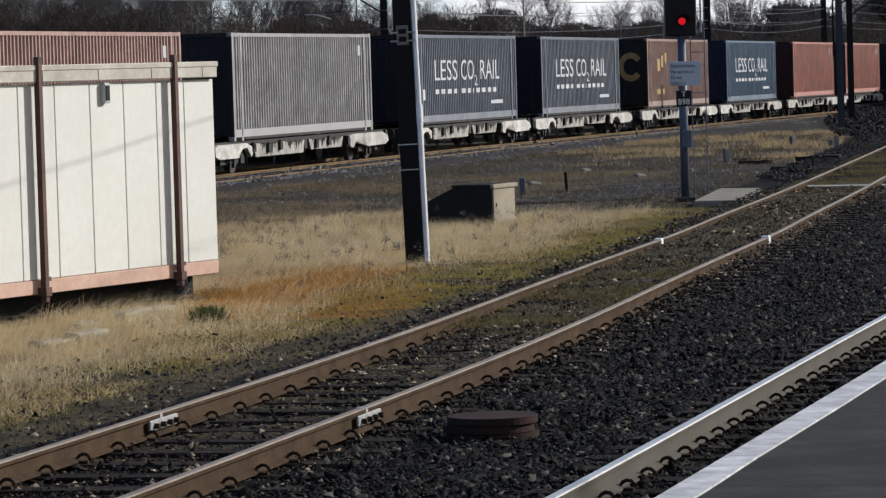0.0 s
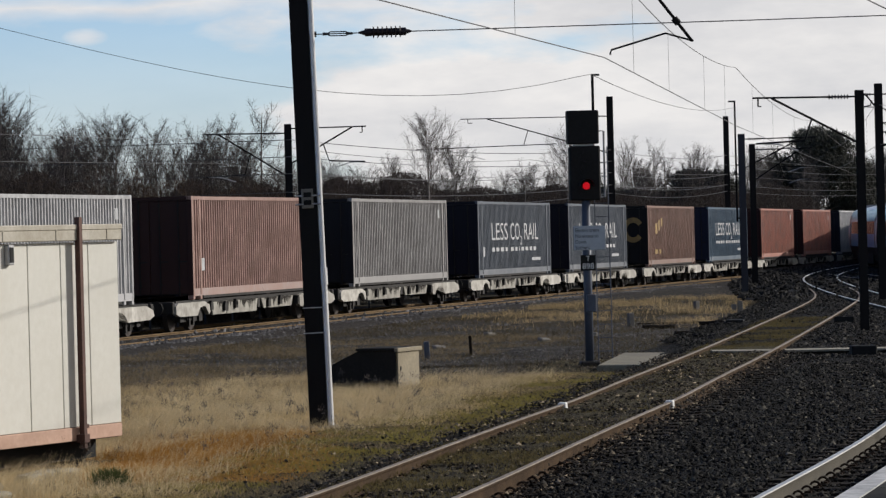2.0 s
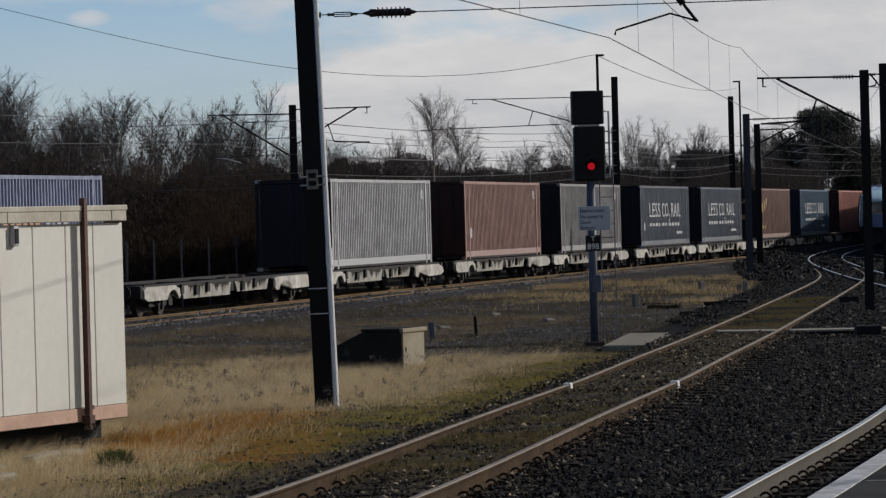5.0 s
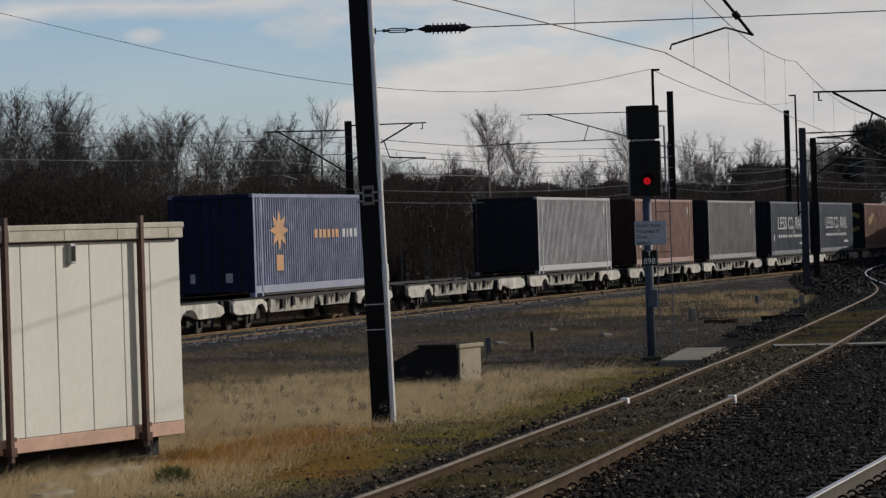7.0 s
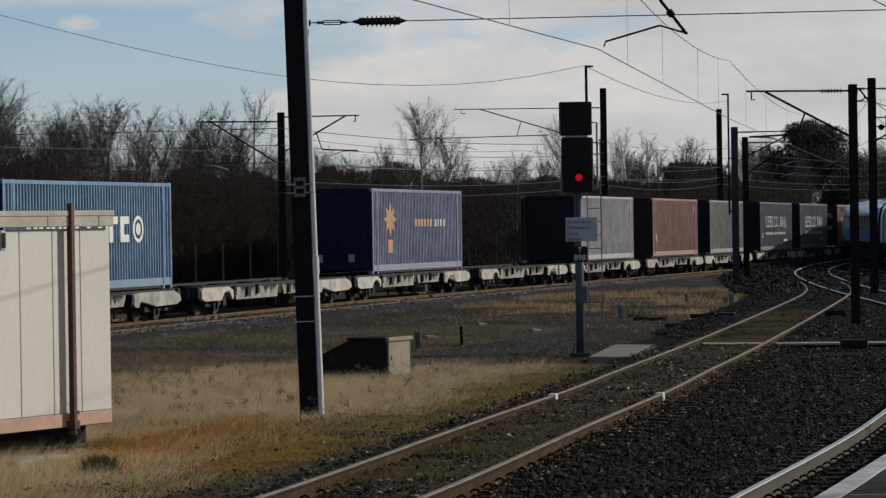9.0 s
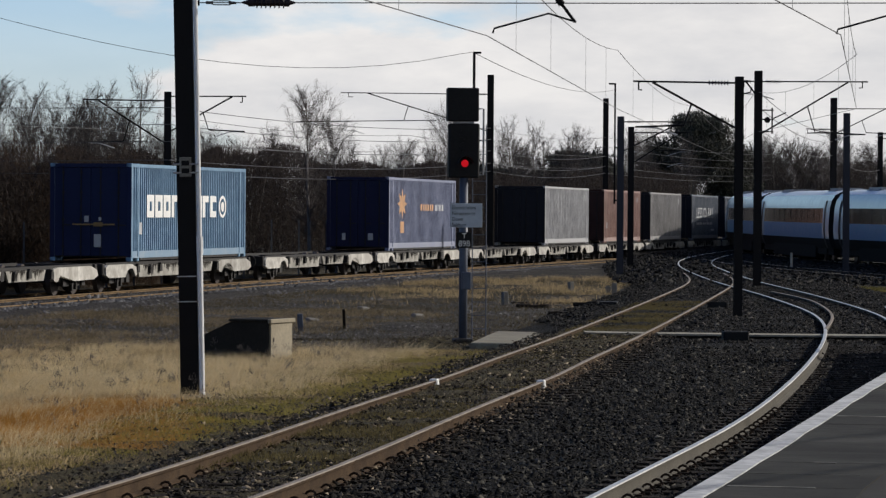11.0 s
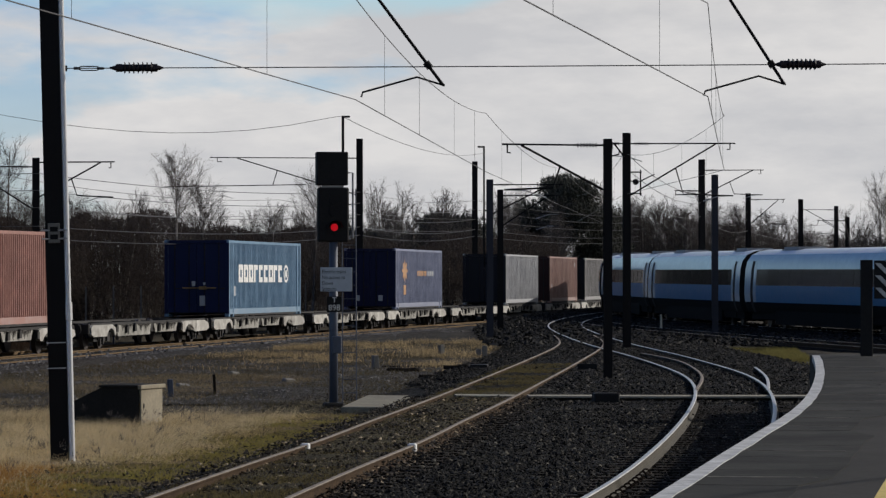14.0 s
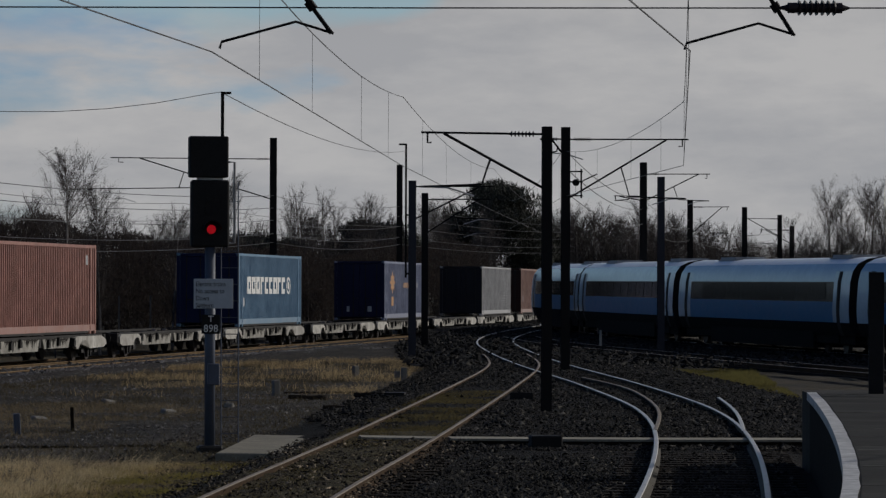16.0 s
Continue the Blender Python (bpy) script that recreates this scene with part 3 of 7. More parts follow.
def track(label, line, z, y0, y1, web, head, spacing, concrete=False, clips_to=0.0, sleepers_to=0.0, fall=None):
    """Two rails on sleepers, with a clip each side of each rail where the camera is near."""
    t = thing("track", label, "railway track", kind="structure")
    run = cut(line, y0, y1)
    for side in (-0.7525, 0.7525):
        rail(beside(run, side), z, web, head, t, fall)
    d = headings(run)
    length = np.r_[0, np.cumsum(np.linalg.norm(np.diff(run, axis=0), axis=1))]
    me = sleeper_mesh(concrete)
    for s in np.arange(0.3, length[-1], spacing):
        x, y = np.interp(s, length, run[:, 0]), np.interp(s, length, run[:, 1])
        turn = math.atan2(np.interp(s, length, d[:, 1]), np.interp(s, length, d[:, 0])) - math.pi / 2
        if y > sleepers_to:
            break
        m = Matrix.Translation((x, y, z - 0.168)) @ Matrix.Rotation(turn + random.uniform(-0.01, 0.01), 4, "Z")
        ob = part("sleeper", me, None, t)
        ob.matrix_local = m
        if y < clips_to:
            for side in (-0.7525, 0.7525):
                for flip in (0, math.pi):
                    c = part("clip", CLIP, None, t)
                    off = 0.085 if flip == 0 else -0.085
                    c.matrix_local = m @ Matrix.Translation((side + off, 0, 0.005)) @ Matrix.Rotation(math.pi / 2 + flip, 4, "Z")
    return t


track("rusty curving siding track on weathered sleepers", SIDING, 0.0, 3, 141, M_RUST, M_RUST_TOP, 0.76, clips_to=46, sleepers_to=110)
track("curving platform line with bright worn rails", MAIN, 0.0, 3, 250, M_RAILWEB, M_BRIGHT, 0.65, concrete=True, clips_to=48, sleepers_to=104)
track("rust-brown goods line on a ballast shoulder", FREIGHT, FREIGHT_Z, 24, 400, M_GOODS, M_GOODS, 0.7, sleepers_to=0, fall=goods_fall)
track("curving coach line in shade", PASSENGER, 0.0, 94, 440, M_RUST, M_BRIGHT, 0.7, sleepers_to=0)
track("curving empty line in shade", THIRD, 0.0, 97, 181, M_RUST, M_RUST_TOP, 0.7, sleepers_to=0)

# rails of the turnout where siding and platform line meet, and a spare rail along the goods line
spare = thing("spare_rail", "rust-brown spare rail lying along the goods line", "rail", kind="structure")
rail(beside(FREIGHT, 2.35), FREIGHT_Z - 0.03, M_GOODS, M_GOODS, spare, goods_fall)
turnout = thing("turnout", "curved turnout rails joining the siding", "railway points", kind="structure")
for head, run in ((M_RUST_TOP, [(12.45, 76.0), (14.2, 85.8), (15.4, 94.8), (15.85, 99.0), (16.4, 110.6)]), (M_BRIGHT, [(13.85, 75.4), (15.6, 85.2), (16.9, 93.9)])):
    rail(spline(run), 0.003, M_RAILWEB, head, turnout)
for x0, x1, y in ((14.9, 18.6, 84.0), (15.6, 19.4, 91.0), (13.6, 16.4, 80.5)):
    part("timber", bevelled(blocks((x0, x1, y - 0.12, y + 0.12, -0.33, -0.17)), 0.012), M_SLEEPER, turnout)


def insulated_joint(x, y, turn):
    j = thing("insulated_joint", "white-painted insulated rail joint with bolts", "rail joint", pose(x, y, 0, 0, 0, turn))
    part("plate", bevelled(blocks((0.036, 0.06, -0.33, 0.33, -0.115, -0.035)), 0.008), M_ISO, j)
    for k in (-0.24, -0.08, 0.08, 0.24):
        bm = bmesh.new()
        tube(bm, (0.06, k, -0.08), (0.10, k, -0.08), 0.022, sides=6)
        part("bolt", bm, M_CLIP, j)
    part("post", blocks((-0.037, 0.037, -0.03, 0.03, -0.12, 0.002)), M_ISO, j)


def siding_turn(y):
    return -math.degrees(math.atan2(at_y(SIDING, y + 0.5) - at_y(SIDING, y - 0.5), 1.0))


for side, y in ((-0.7525, 27.5), (0.7525, 27.4)):
    insulated_joint(at_y(beside(SIDING, side), y), y, siding_turn(y))
for side, y in ((-0.7525, 52.5), (0.7525, 52.3)):
    m = bevelled(blocks((-0.06, 0.06, -0.09, 0.09, -0.1, 0.02)), 0.015)
    ob = solid("rail_marker", m, M_WHITE, "small white block fixed on the rail", "rail marker", "siding rail markers")
    ob.matrix_world = pose(at_y(beside(SIDING, side), y), y, 0, 0, 0, siding_turn(y))

# boarded cable crossing and flat concrete slab
M_PALECONC = material("pale_trough_lid", (0.34, 0.31, 0.235), (0.19, 0.17, 0.13), rough=0.85, grain=20, patch=1.5)
crossing = thing("cable_crossing", "long pale cable trough cover crossing the tracks", "cable trough", kind="structure")
for x0, x1, y0, y1 in ((7.35, 8.55, 74.5, 73.9), (8.75, 11.9, 73.9, 73.3), (11.9, 16.5, 73.3, 72.9)):
    bm = bmesh.new()
    prism(bm, [(0, -0.085), (0, -0.05), (0.46, -0.035), (0.46, -0.085)], (0, 1, 0), (0, 0, 1), (x1 - x0, y1 - y0, 0), (x0, y0, 0))
    part("cover", bm, M_PALECONC, crossing)
    # Trough body takes a dark colour to imitate the shade beneath its cover.
    bm = bmesh.new()
    prism(bm, [(0.04, -0.30), (0.04, -0.088), (0.42, -0.088), (0.42, -0.30)], (0, 1, 0), (0, 0, 1), (x1 - x0, y1 - y0, 0), (x0, y0, 0))
    part("trough", bm, M_SLEEPER, crossing, "trough wall coloured dark for the shade below the cover")
bm = bmesh.new()
prism(bm, [(4.8, 71.2), (5.9, 70.8), (7.15, 77.3), (5.82, 78.0)], (1, 0, 0), (0, 1, 0), (0, 0, 0.17), (0, 0, -0.32))
solid("concrete_slab", bevelled(bm, 0.02), material("mossy_slab_concrete", (0.25, 0.225, 0.165), (0.12, 0.105, 0.075), rough=0.9, grain=14, patch=2.2, bump=0.4), "flat pale concrete slab beside the signal", "slab")

def old_timber(x0, y0, x1, y1, z):
    """A rotten sleeper timber dropped on the cinders."""
    d, rng0 = math.hypot(x1 - x0, y1 - y0), random.Random(int(10 * x0))
    bm = bevelled(blocks((0, d, -0.10, 0.10, -0.06, 0.055)), 0.02)
    bmesh.ops.subdivide_edges(bm, edges=[e for e in bm.edges if e.calc_length() > 0.5], cuts=4)
    for v in bm.verts:
        v.co += Vector((0, rng0.uniform(-0.012, 0.012), rng0.uniform(-0.03, 0.015)))
    ob = solid("old_sleeper", bm, M_SLEEPER, "dark rotten timber lying on the cinders", "timber", "old timbers by the siding")
    ob.matrix_world = pose(x0, y0, z, 0, 0, math.degrees(math.atan2(y1 - y0, x1 - x0)))


for ends in ((8.1, 101.3, 8.98, 101.0, -0.245), (9.6, 100.4, 10.6, 99.4, -0.145), (8.2, 92.6, 9.15, 92.7, -0.195)):
    old_timber(*ends)

# stack of dark discs on the ballast
drum = thing("disc_stack", "stack of dark oily steel discs on the ballast", "steel discs", pose(0.305, 26.8, -0.2))
for k in range(3):
    bm = bmesh.new()
    tube(bm, (0.015 * (-1) ** k, 0, 0.06 * k), (0.015 * (-1) ** k, 0, 0.06 * k + 0.052), 0.335 - 0.004 * k, sides=40)
    part("disc", bevelled(bm, 0.004), M_DARKRED, drum)


# ---------------------------------------------------------------- platform
M_JOINT = material("pale_mortar_joint", (0.15, 0.14, 0.115), (0.02, 0.019, 0.016), rough=0.9, grain=5, patch=2.5)


def build_platform():
    edge = cut(beside(MAIN, 1.49), 2, 67.5)
    edge = np.array([(at_y(edge, y), y) for y in np.arange(-12 + 14, 67.4, 0.7)])
    edge = np.vstack([[(edge[0, 0] - 0.27 * k, edge[0, 1] - k) for k in (20, 12, 6)], edge])
    tip = [(edge[-1, 0] + 0.12, 67.9), (edge[-1, 0] + 0.4, 68.2)]
    outline = [tuple(p) for p in edge] + tip + [(30.0, 69.6), (30.0, -18.0)]
    bm = bmesh.new()
    prism(bm, outline, (1, 0, 0), (0, 1, 0), (0, 0, 1.2), (0, 0, -0.3))
    bmesh.ops.triangulate(bm, faces=[f for f in bm.faces if len(f.verts) > 4])
    p = solid("platform", bm, M_TARMAC, "curved station platform of patched grey tarmac", "platform", kind="structure")
    side = cut(beside(MAIN, 1.49), 4, 67.3)

    def strip(name, off0, off1, mat, label, line, z=0.904):
        bm = bmesh.new()
        a, b = beside(line, off0), beside(line, off1)
        v = [(bm.verts.new((*p, z)), bm.verts.new((*q, z))) for p, q in zip(a, b)]
        for (p0, q0), (p1, q1) in zip(v[:-1], v[1:]):
            bm.faces.new((p0, q0, q1, p1))
        return part(name, bm, mat, p, label)

    lines = random.Random(4)
    reaches, level = [], 1.0
    for k in range(len(side) + 1):
        if lines.random() < 0.16:
            level = lines.uniform(0.78, 1.22)
        reaches.append(level + lines.uniform(-0.025, 0.025))
    inner = [0.075 + lines.uniform(-0.008, 0.008) for k in range(len(side) + 1)]
    for k in range(0, len(side) - 1):
        reach = reaches[k]
        seg = side[k:k + 2]
        d = seg[1] - seg[0]
        n = np.array([d[1], -d[0]]) / np.linalg.norm(d)

        def slab(name, off0, off1, z0, z1, mat, gap, label="", off2=None):
            q = [seg[0] + gap * d + off0 * n, seg[1] - gap * d + off0 * n, seg[1] - gap * d + (off1 if off2 is None else off2) * n, seg[0] + gap * d + off1 * n]
            bm = prism(bmesh.new(), [tuple(v) for v in q], (1, 0, 0), (0, 1, 0), (0, 0, z1 - z0), (0, 0, z0))
            part(name, bm, mat, p, label)

        slab("coping_stone", -0.06, inner[k], 0.80, 0.9085, M_WHITE_LINE, 0.002, "white-painted coping stone" if k == 0 else "", inner[k + 1])
        slab("edge_slab", 0.091, reach, 0.80, 0.906 + random.uniform(-0.001, 0.001), M_SLAB, 0.0, "patched grey edge slab" if k == 0 else "", reaches[k + 1])
        if lines.random() < 0.4:
            a = seg[0] + n * lines.choice((0.11, 0.11, 0.4))
            b, w = seg[0] + n * reach * lines.uniform(0.55, 1.0), d / np.linalg.norm(d) * lines.uniform(0.008, 0.045)
            bm = prism(bmesh.new(), [tuple(v) for v in (a - w, a + w, b + w * 0.5, b - w)], (1, 0, 0), (0, 1, 0), (0, 0, 0.008), (0, 0, 0.9015))
            part("joint_line", bm, M_JOINT, p)
    # Thin skin over the platform face, near black to imitate its shade.
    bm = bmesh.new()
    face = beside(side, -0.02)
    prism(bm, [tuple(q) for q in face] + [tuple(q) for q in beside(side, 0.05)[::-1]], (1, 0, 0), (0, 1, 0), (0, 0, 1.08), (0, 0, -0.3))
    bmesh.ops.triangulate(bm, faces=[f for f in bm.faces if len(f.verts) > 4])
    part("platform_wall", bm, material("sooty_platform_wall", (0.022, 0.019, 0.017), (0.010, 0.009, 0.008), rough=0.95, grain=14, patch=1.5, bump=0.5, spec=0.05), p, "wall below the coping, coloured dark for shade")
    strip("yellow_line", 1.44, 1.58, M_YELLOW, "worn yellow safety line", cut(beside(MAIN, 1.49), 4, 67))
    return p


platform = build_platform()


# ---------------------------------------------------------------- hut
def build_hut():
    """Local x runs along the front, y into the hut."""
    turn = math.degrees(math.atan2(4.32, 2.22))
    h = thing("relay_hut", "long cream-panelled relay hut with brown straps", "hut", pose(-2.84, 46.72, -0.02, 0, 0, turn))
    L, D = 9.4, 2.6
    part("body", blocks((-L, -0.01, 0.03, D, 0.03, 2.46)), M_DIRT, h)
    x = 0.025
    for w in [0.72, 0.65, 0.75, 0.75, 0.76] + [0.77] * 8:
        if x - w < -L:
            break
        part("panel", bevelled(blocks((x - w + 0.008, x - 0.008, -0.012, 0.03, 0.21, 2.47)), 0.006), M_CREAM, h)
        x -= w
    part("skirting", bevelled(blocks((-L, 0.0, -0.03, 0.03, 0.04, 0.205)), 0.006), M_PINK, h, "faded terracotta skirting board")
    part("fascia", bevelled(blocks((-L - 0.1, 0.005, -0.09, 0.05, 2.49, 2.66)), 0.01), M_FASCIA, h, "stained cream fascia")
    for i in range(8):
        part("joint_cover", blocks((-0.36 - 1.2 * i, -0.33 - 1.2 * i, -0.097, -0.0905, 2.50, 2.65)), M_FASCIA, h)
    part("roof", bevelled(blocks((-L - 0.12, 0.02, -0.1, D + 0.1, 2.62, 2.69)), 0.01), M_FASCIA, h)
    for x in (-1.04, -4.06, -7.08):
        bm = bmesh.new()
        box(bm, x - 0.035, x + 0.035, -0.13, -0.06, -0.05, 2.78)
        box(bm, x - 0.06, x + 0.06, -0.15, -0.02, 0.02, 0.12)
        box(bm, x + 0.02, x + 0.1, -0.12, -0.08, 0.19, 0.24)
        part("strap", bm, M_ROD, h, "brown steel tie strap")
    vent = part("vent", bevelled(blocks((-2.61, -2.49, -0.08, -0.01, 2.22, 2.46)), 0.01), M_GALV, h, "grey metal vent cover")
    part("louvre", blocks((-2.59, -2.51, -0.088, -0.08, 2.25, 2.43)), M_BLACK, vent)
    for x in np.arange(-0.3, -L, -1.25):
        part("support_block", blocks((x - 0.2, x + 0.2, 0.45, 0.75, -0.34, 0.03)), M_BLACK, h)
    part("bearer", blocks((-L, -0.1, 0.3, 0.44, -0.22, 0.03)), M_BLACK, h)
    part("plinth", bevelled(blocks((-L - 0.2, -1.0, -0.22, 0.28, -0.38, -0.245)), 0.02), M_SLAB, h, "low grey concrete plinth")
    return h


build_hut()
kerb = thing("concrete_kerb", "broken pale concrete kerb in the grass beside the hut", "kerb")
for k, (x, y, w, turn) in enumerate(((-4.26, 38.6, 0.85, -18), (-3.98, 39.46, 0.8, -21), (-3.76, 42.9, 0.8, -19), (-3.49, 43.72, 0.72, -22), (-4.12, 41.2, 0.7, -14))):
    ob = part("piece", bevelled(blocks((-0.1, 0.1, 0, w, -0.14, 0.0)), 0.03), M_PALECONC, kerb)
    ob.matrix_local = pose(x, y, -0.215 + 0.015 * (k % 2), 2 * (k % 3) - 2, 3, turn)


# ---------------------------------------------------------------- mast with insulator
def build_pole():
    p = thing("headspan_mast", "tall black steel overhead line mast with a bright tube for its sunlit edge", "overhead mast", pose(-0.4, 53.2, -0.35, 0, -1.4, 0))
    part("column", column(0.262, 9.5), M_MAST, p)
    # Pale tube added along the column to imitate its sunlit flange edge.
    bm = bmesh.new()
    tube(bm, (0.172, -0.1, 0), (0.172, -0.1, 2.2), 0.044, sides=10)
    tube(bm, (0.172, -0.1, 2.2), (0.172, -0.1, 9.5), 0.04, sides=10)
    tube(bm, (0.172, -0.1, 2.1), (0.172, -0.1, 2.35), 0.054, sides=10)
    part("conduit", bm, M_PIPE, p, "pale tube imitating the sunlit flange edge")
    for z in (1.42, 1.78):
        part("strap", blocks((-0.15, 0.15, -0.142, -0.1325, z, z + 0.015)), M_GALV, p)
    part("number_plate", bevelled(blocks((-0.09, 0.08, -0.17, -0.152, 3.2, 3.48)), 0.008), M_CONCRETE, p, "grey stencilled plate")
    for z, x0, x1 in ((3.25, -0.06, 0.05), (3.36, -0.06, 0.05)):
        part("plate_bar", blocks((x0, x1, -0.176, -0.17, z, z + 0.07)), M_MAST, p)
    for z in (3.26, 3.38):
        bm = bmesh.new()
        tube(bm, (-0.18, -0.16, z), (0.18, -0.16, z), 0.012, sides=6)
        part("clamp_rod", bm, M_GALV, p)
    part("base", bevelled(blocks((-0.3, 0.3, -0.3, 0.3, -0.1, 0.1)), 0.03), M_CONCRETE, p)
    return p


build_pole()


# ---------------------------------------------------------------- bunker
def build_bunker():
    """A concrete bunker with a sloping lid; its long side runs along local -x, its end, coloured pale as if sunlit,
    along local y.
    """
    b = thing("cable_bunker", "low concrete bunker with shade-dark walls and a sunlit-pale end", "bunker", pose(0.87, 65.6, 0, 0, 0, -24.5))
    bm = bmesh.new()
    prism(bm, [(-1.28, -0.4), (0.0, -0.4), (0.0, 0.40), (-0.72, 0.40), (-1.28, 0.14)], (1, 0, 0), (0, 0, 1), (0, 1.0, 0), (0, 0, 0))
    # Dark body and lid, pale end and edge strip: sun and shade as colour.
    part("body", bm, M_BOX_SHADED, b)
    part("end_panel", bevelled(blocks((0.002, 0.04, 0.03, 0.97, -0.35, 0.37)), 0.008), M_BOX_SUNLIT, b, "sandy end panel, coloured pale for sunlight")
    part("lid", bevelled(blocks((-0.75, 0.0, -0.04, 1.05, 0.402, 0.45)), 0.01), M_BOX_SHADED, b, "flat lid, coloured dark for shade")
    part("coping", bevelled(blocks((0.002, 0.07, -0.04, 1.05, 0.375, 0.45)), 0.01), M_BOX_SUNLIT, b, "edge strip along the lid, coloured pale for sunlight")
    part("hatch", blocks((0.041, 0.05, 0.12, 0.16, 0.05, 0.12)), M_DIRT, b)
    return b


build_bunker()


# ---------------------------------------------------------------- signal
def lettering(name, text, size, mat, parent, m, stretch=1.0, align="LEFT", depth=0.002, width=0.0):
    """Flat letters as a mesh, in the parent's space."""
    curve = bpy.data.curves.new(name, "FONT")
    curve.body, curve.size, curve.extrude, curve.align_x, curve.space_line = text, size, depth, align, 1.0
    curve.resolution_u = 3
    tmp = new(name, curve)
    me = bpy.data.meshes.new_from_object(tmp.evaluated_get(bpy.context.evaluated_depsgraph_get()))
    bpy.data.objects.remove(tmp)
    bpy.data.curves.remove(curve)
    if width:
        xs = [v.co.x for v in me.vertices]
        me.transform(Matrix.Translation((-min(xs), 0, 0)))
        stretch = width / (max(xs) - min(xs))
    me.transform(Matrix.Diagonal((stretch, 1, 1, 1)))
    me.materials.clear()
    me.materials.append(mat)
    ob = new(name, me)
    ob.parent = parent
    ob.matrix_local = m
    return ob


UPRIGHT = Matrix.Rotation(math.pi / 2, 4, "X")


def build_signal():
    s = thing("colour_light_signal", "black colour light signal showing red on a blue-grey post", "railway signal", pose(4.88, 74.5, -0.3, 0, 0, 4))
    bm = bmesh.new()
    tube(bm, (0, 0, 0), (0, 0, 3.35), 0.085, sides=14)
    part("post", bm, M_BLUEGREY, s, smooth=True)
    part("base", bevelled(blocks((-0.2, 0.2, -0.2, 0.2, -0.05, 0.12)), 0.03), M_DIRT, s)
    lower = part("lamp_head", bevelled(blocks((-0.32, 0.30, -0.12, 0.14, 3.33, 4.42)), 0.03), M_BLACK, s)
    upper = part("indicator_head", bevelled(blocks((-0.35, 0.28, -0.14, 0.16, 4.46, 5.13)), 0.02), M_BLACK, s, "square black route indicator box")
    bm = bmesh.new()
    tube(bm, (0.0, -0.125, 3.62), (0.0, -0.15, 3.62), 0.072, sides=24)
    part("lens", bm, M_RED, lower, "glowing red lens")
    bm = bmesh.new()
    for k in range(14):
        a0, a1 = math.pi * k / 14, math.pi * (k + 1) / 14
        p = [(0.14 * math.cos(a), 3.62 + 0.14 * math.sin(a)) for a in (a0, a1)]
        bm.faces.new([bm.verts.new(v) for v in ((p[0][0], -0.12, p[0][1]), (p[1][0], -0.12, p[1][1]), (p[1][0], -0.36, p[1][1]), (p[0][0], -0.36, p[0][1]))])
    part("hood", bm, M_BLACK, lower)
    for z in (3.95, 4.2):
        bm = bmesh.new()
        tube(bm, (0.0, -0.12, z), (0.0, -0.14, z), 0.105, sides=20)
        part("dark_lens", bm, M_BLACK, lower)
    part("bracket", blocks((-0.22, 0.2, -0.05, 0.05, 4.40, 4.48)), M_GALV, s)
    bm = bmesh.new()
    tube(bm, (0.2, 0.05, 5.1), (0.2, 0.05, 5.86), 0.028, sides=8)
    box(bm, 0.18, 0.34, 0.03, 0.07, 5.82, 5.86)
    part("finial", bm, M_MAST, s)
    plate = part("notice_plate", bevelled(blocks((-0.28, 0.36, -0.125, -0.11, 2.34, 2.82)), 0.004), M_SIGN, s, "white notice plate")
    for k, word in enumerate(("Electric trains", "No access to", "Down", "Saltburn")):
        lettering("notice_line", word, 0.11, M_LETTER, plate, Matrix.Translation((-0.25, -0.128, 2.70 - 0.115 * k)) @ UPRIGHT, 0.80)
    ident = part("identity_plate", bevelled(blocks((-0.15, 0.15, -0.12, -0.1, 1.93, 2.24)), 0.004), M_BLACK, s)
    lettering("identity_line", "T", 0.15, M_WHITE, ident, Matrix.Translation((0, -0.123, 2.12)) @ UPRIGHT, 1.0, "CENTER")
    lettering("identity_line", "898", 0.17, M_WHITE, ident, Matrix.Translation((0, -0.123, 1.96)) @ UPRIGHT, 0.95, "CENTER")
    cab = part("junction_box", bevelled(blocks((-0.05, 0.14, -0.2, -0.08, 1.1, 1.45)), 0.015), M_BLUEGREY, s, "blue-grey junction box")
    bm = bmesh.new()
    for x in (0.22, 0.50):
        tube(bm, (x, 0.25, 0.0), (x - 0.02, 0.2, 4.4), 0.011, sides=6)
    part("ladder_stile", bm, M_BLUEGREY, s, "slim steel ladder")
    for z in np.arange(0.3, 4.3, 0.27):
        bm = bmesh.new()
        tube(bm, (0.22, 0.24, z), (0.49, 0.24, z), 0.008, sides=6)
        part("rung", bm, M_BLUEGREY, s)
    bm = bmesh.new()
    pipe(bm, [(0.34, 0.2, 3.4), (0.42, 0.2, 3.4), (0.42, 0.2, 4.72), (0.3, 0.2, 4.72)], 0.022)
    part("guard_rail", bm, M_GALV, s)
    return s


build_signal()
# ---------------------------------------------------------------- goods train
MOVERS = []
AHEAD = Vector((math.sin(FREIGHT_ANGLE), math.cos(FREIGHT_ANGLE), 0))
GOODS_START = Vector((-6.63, 99.72, FREIGHT_Z))


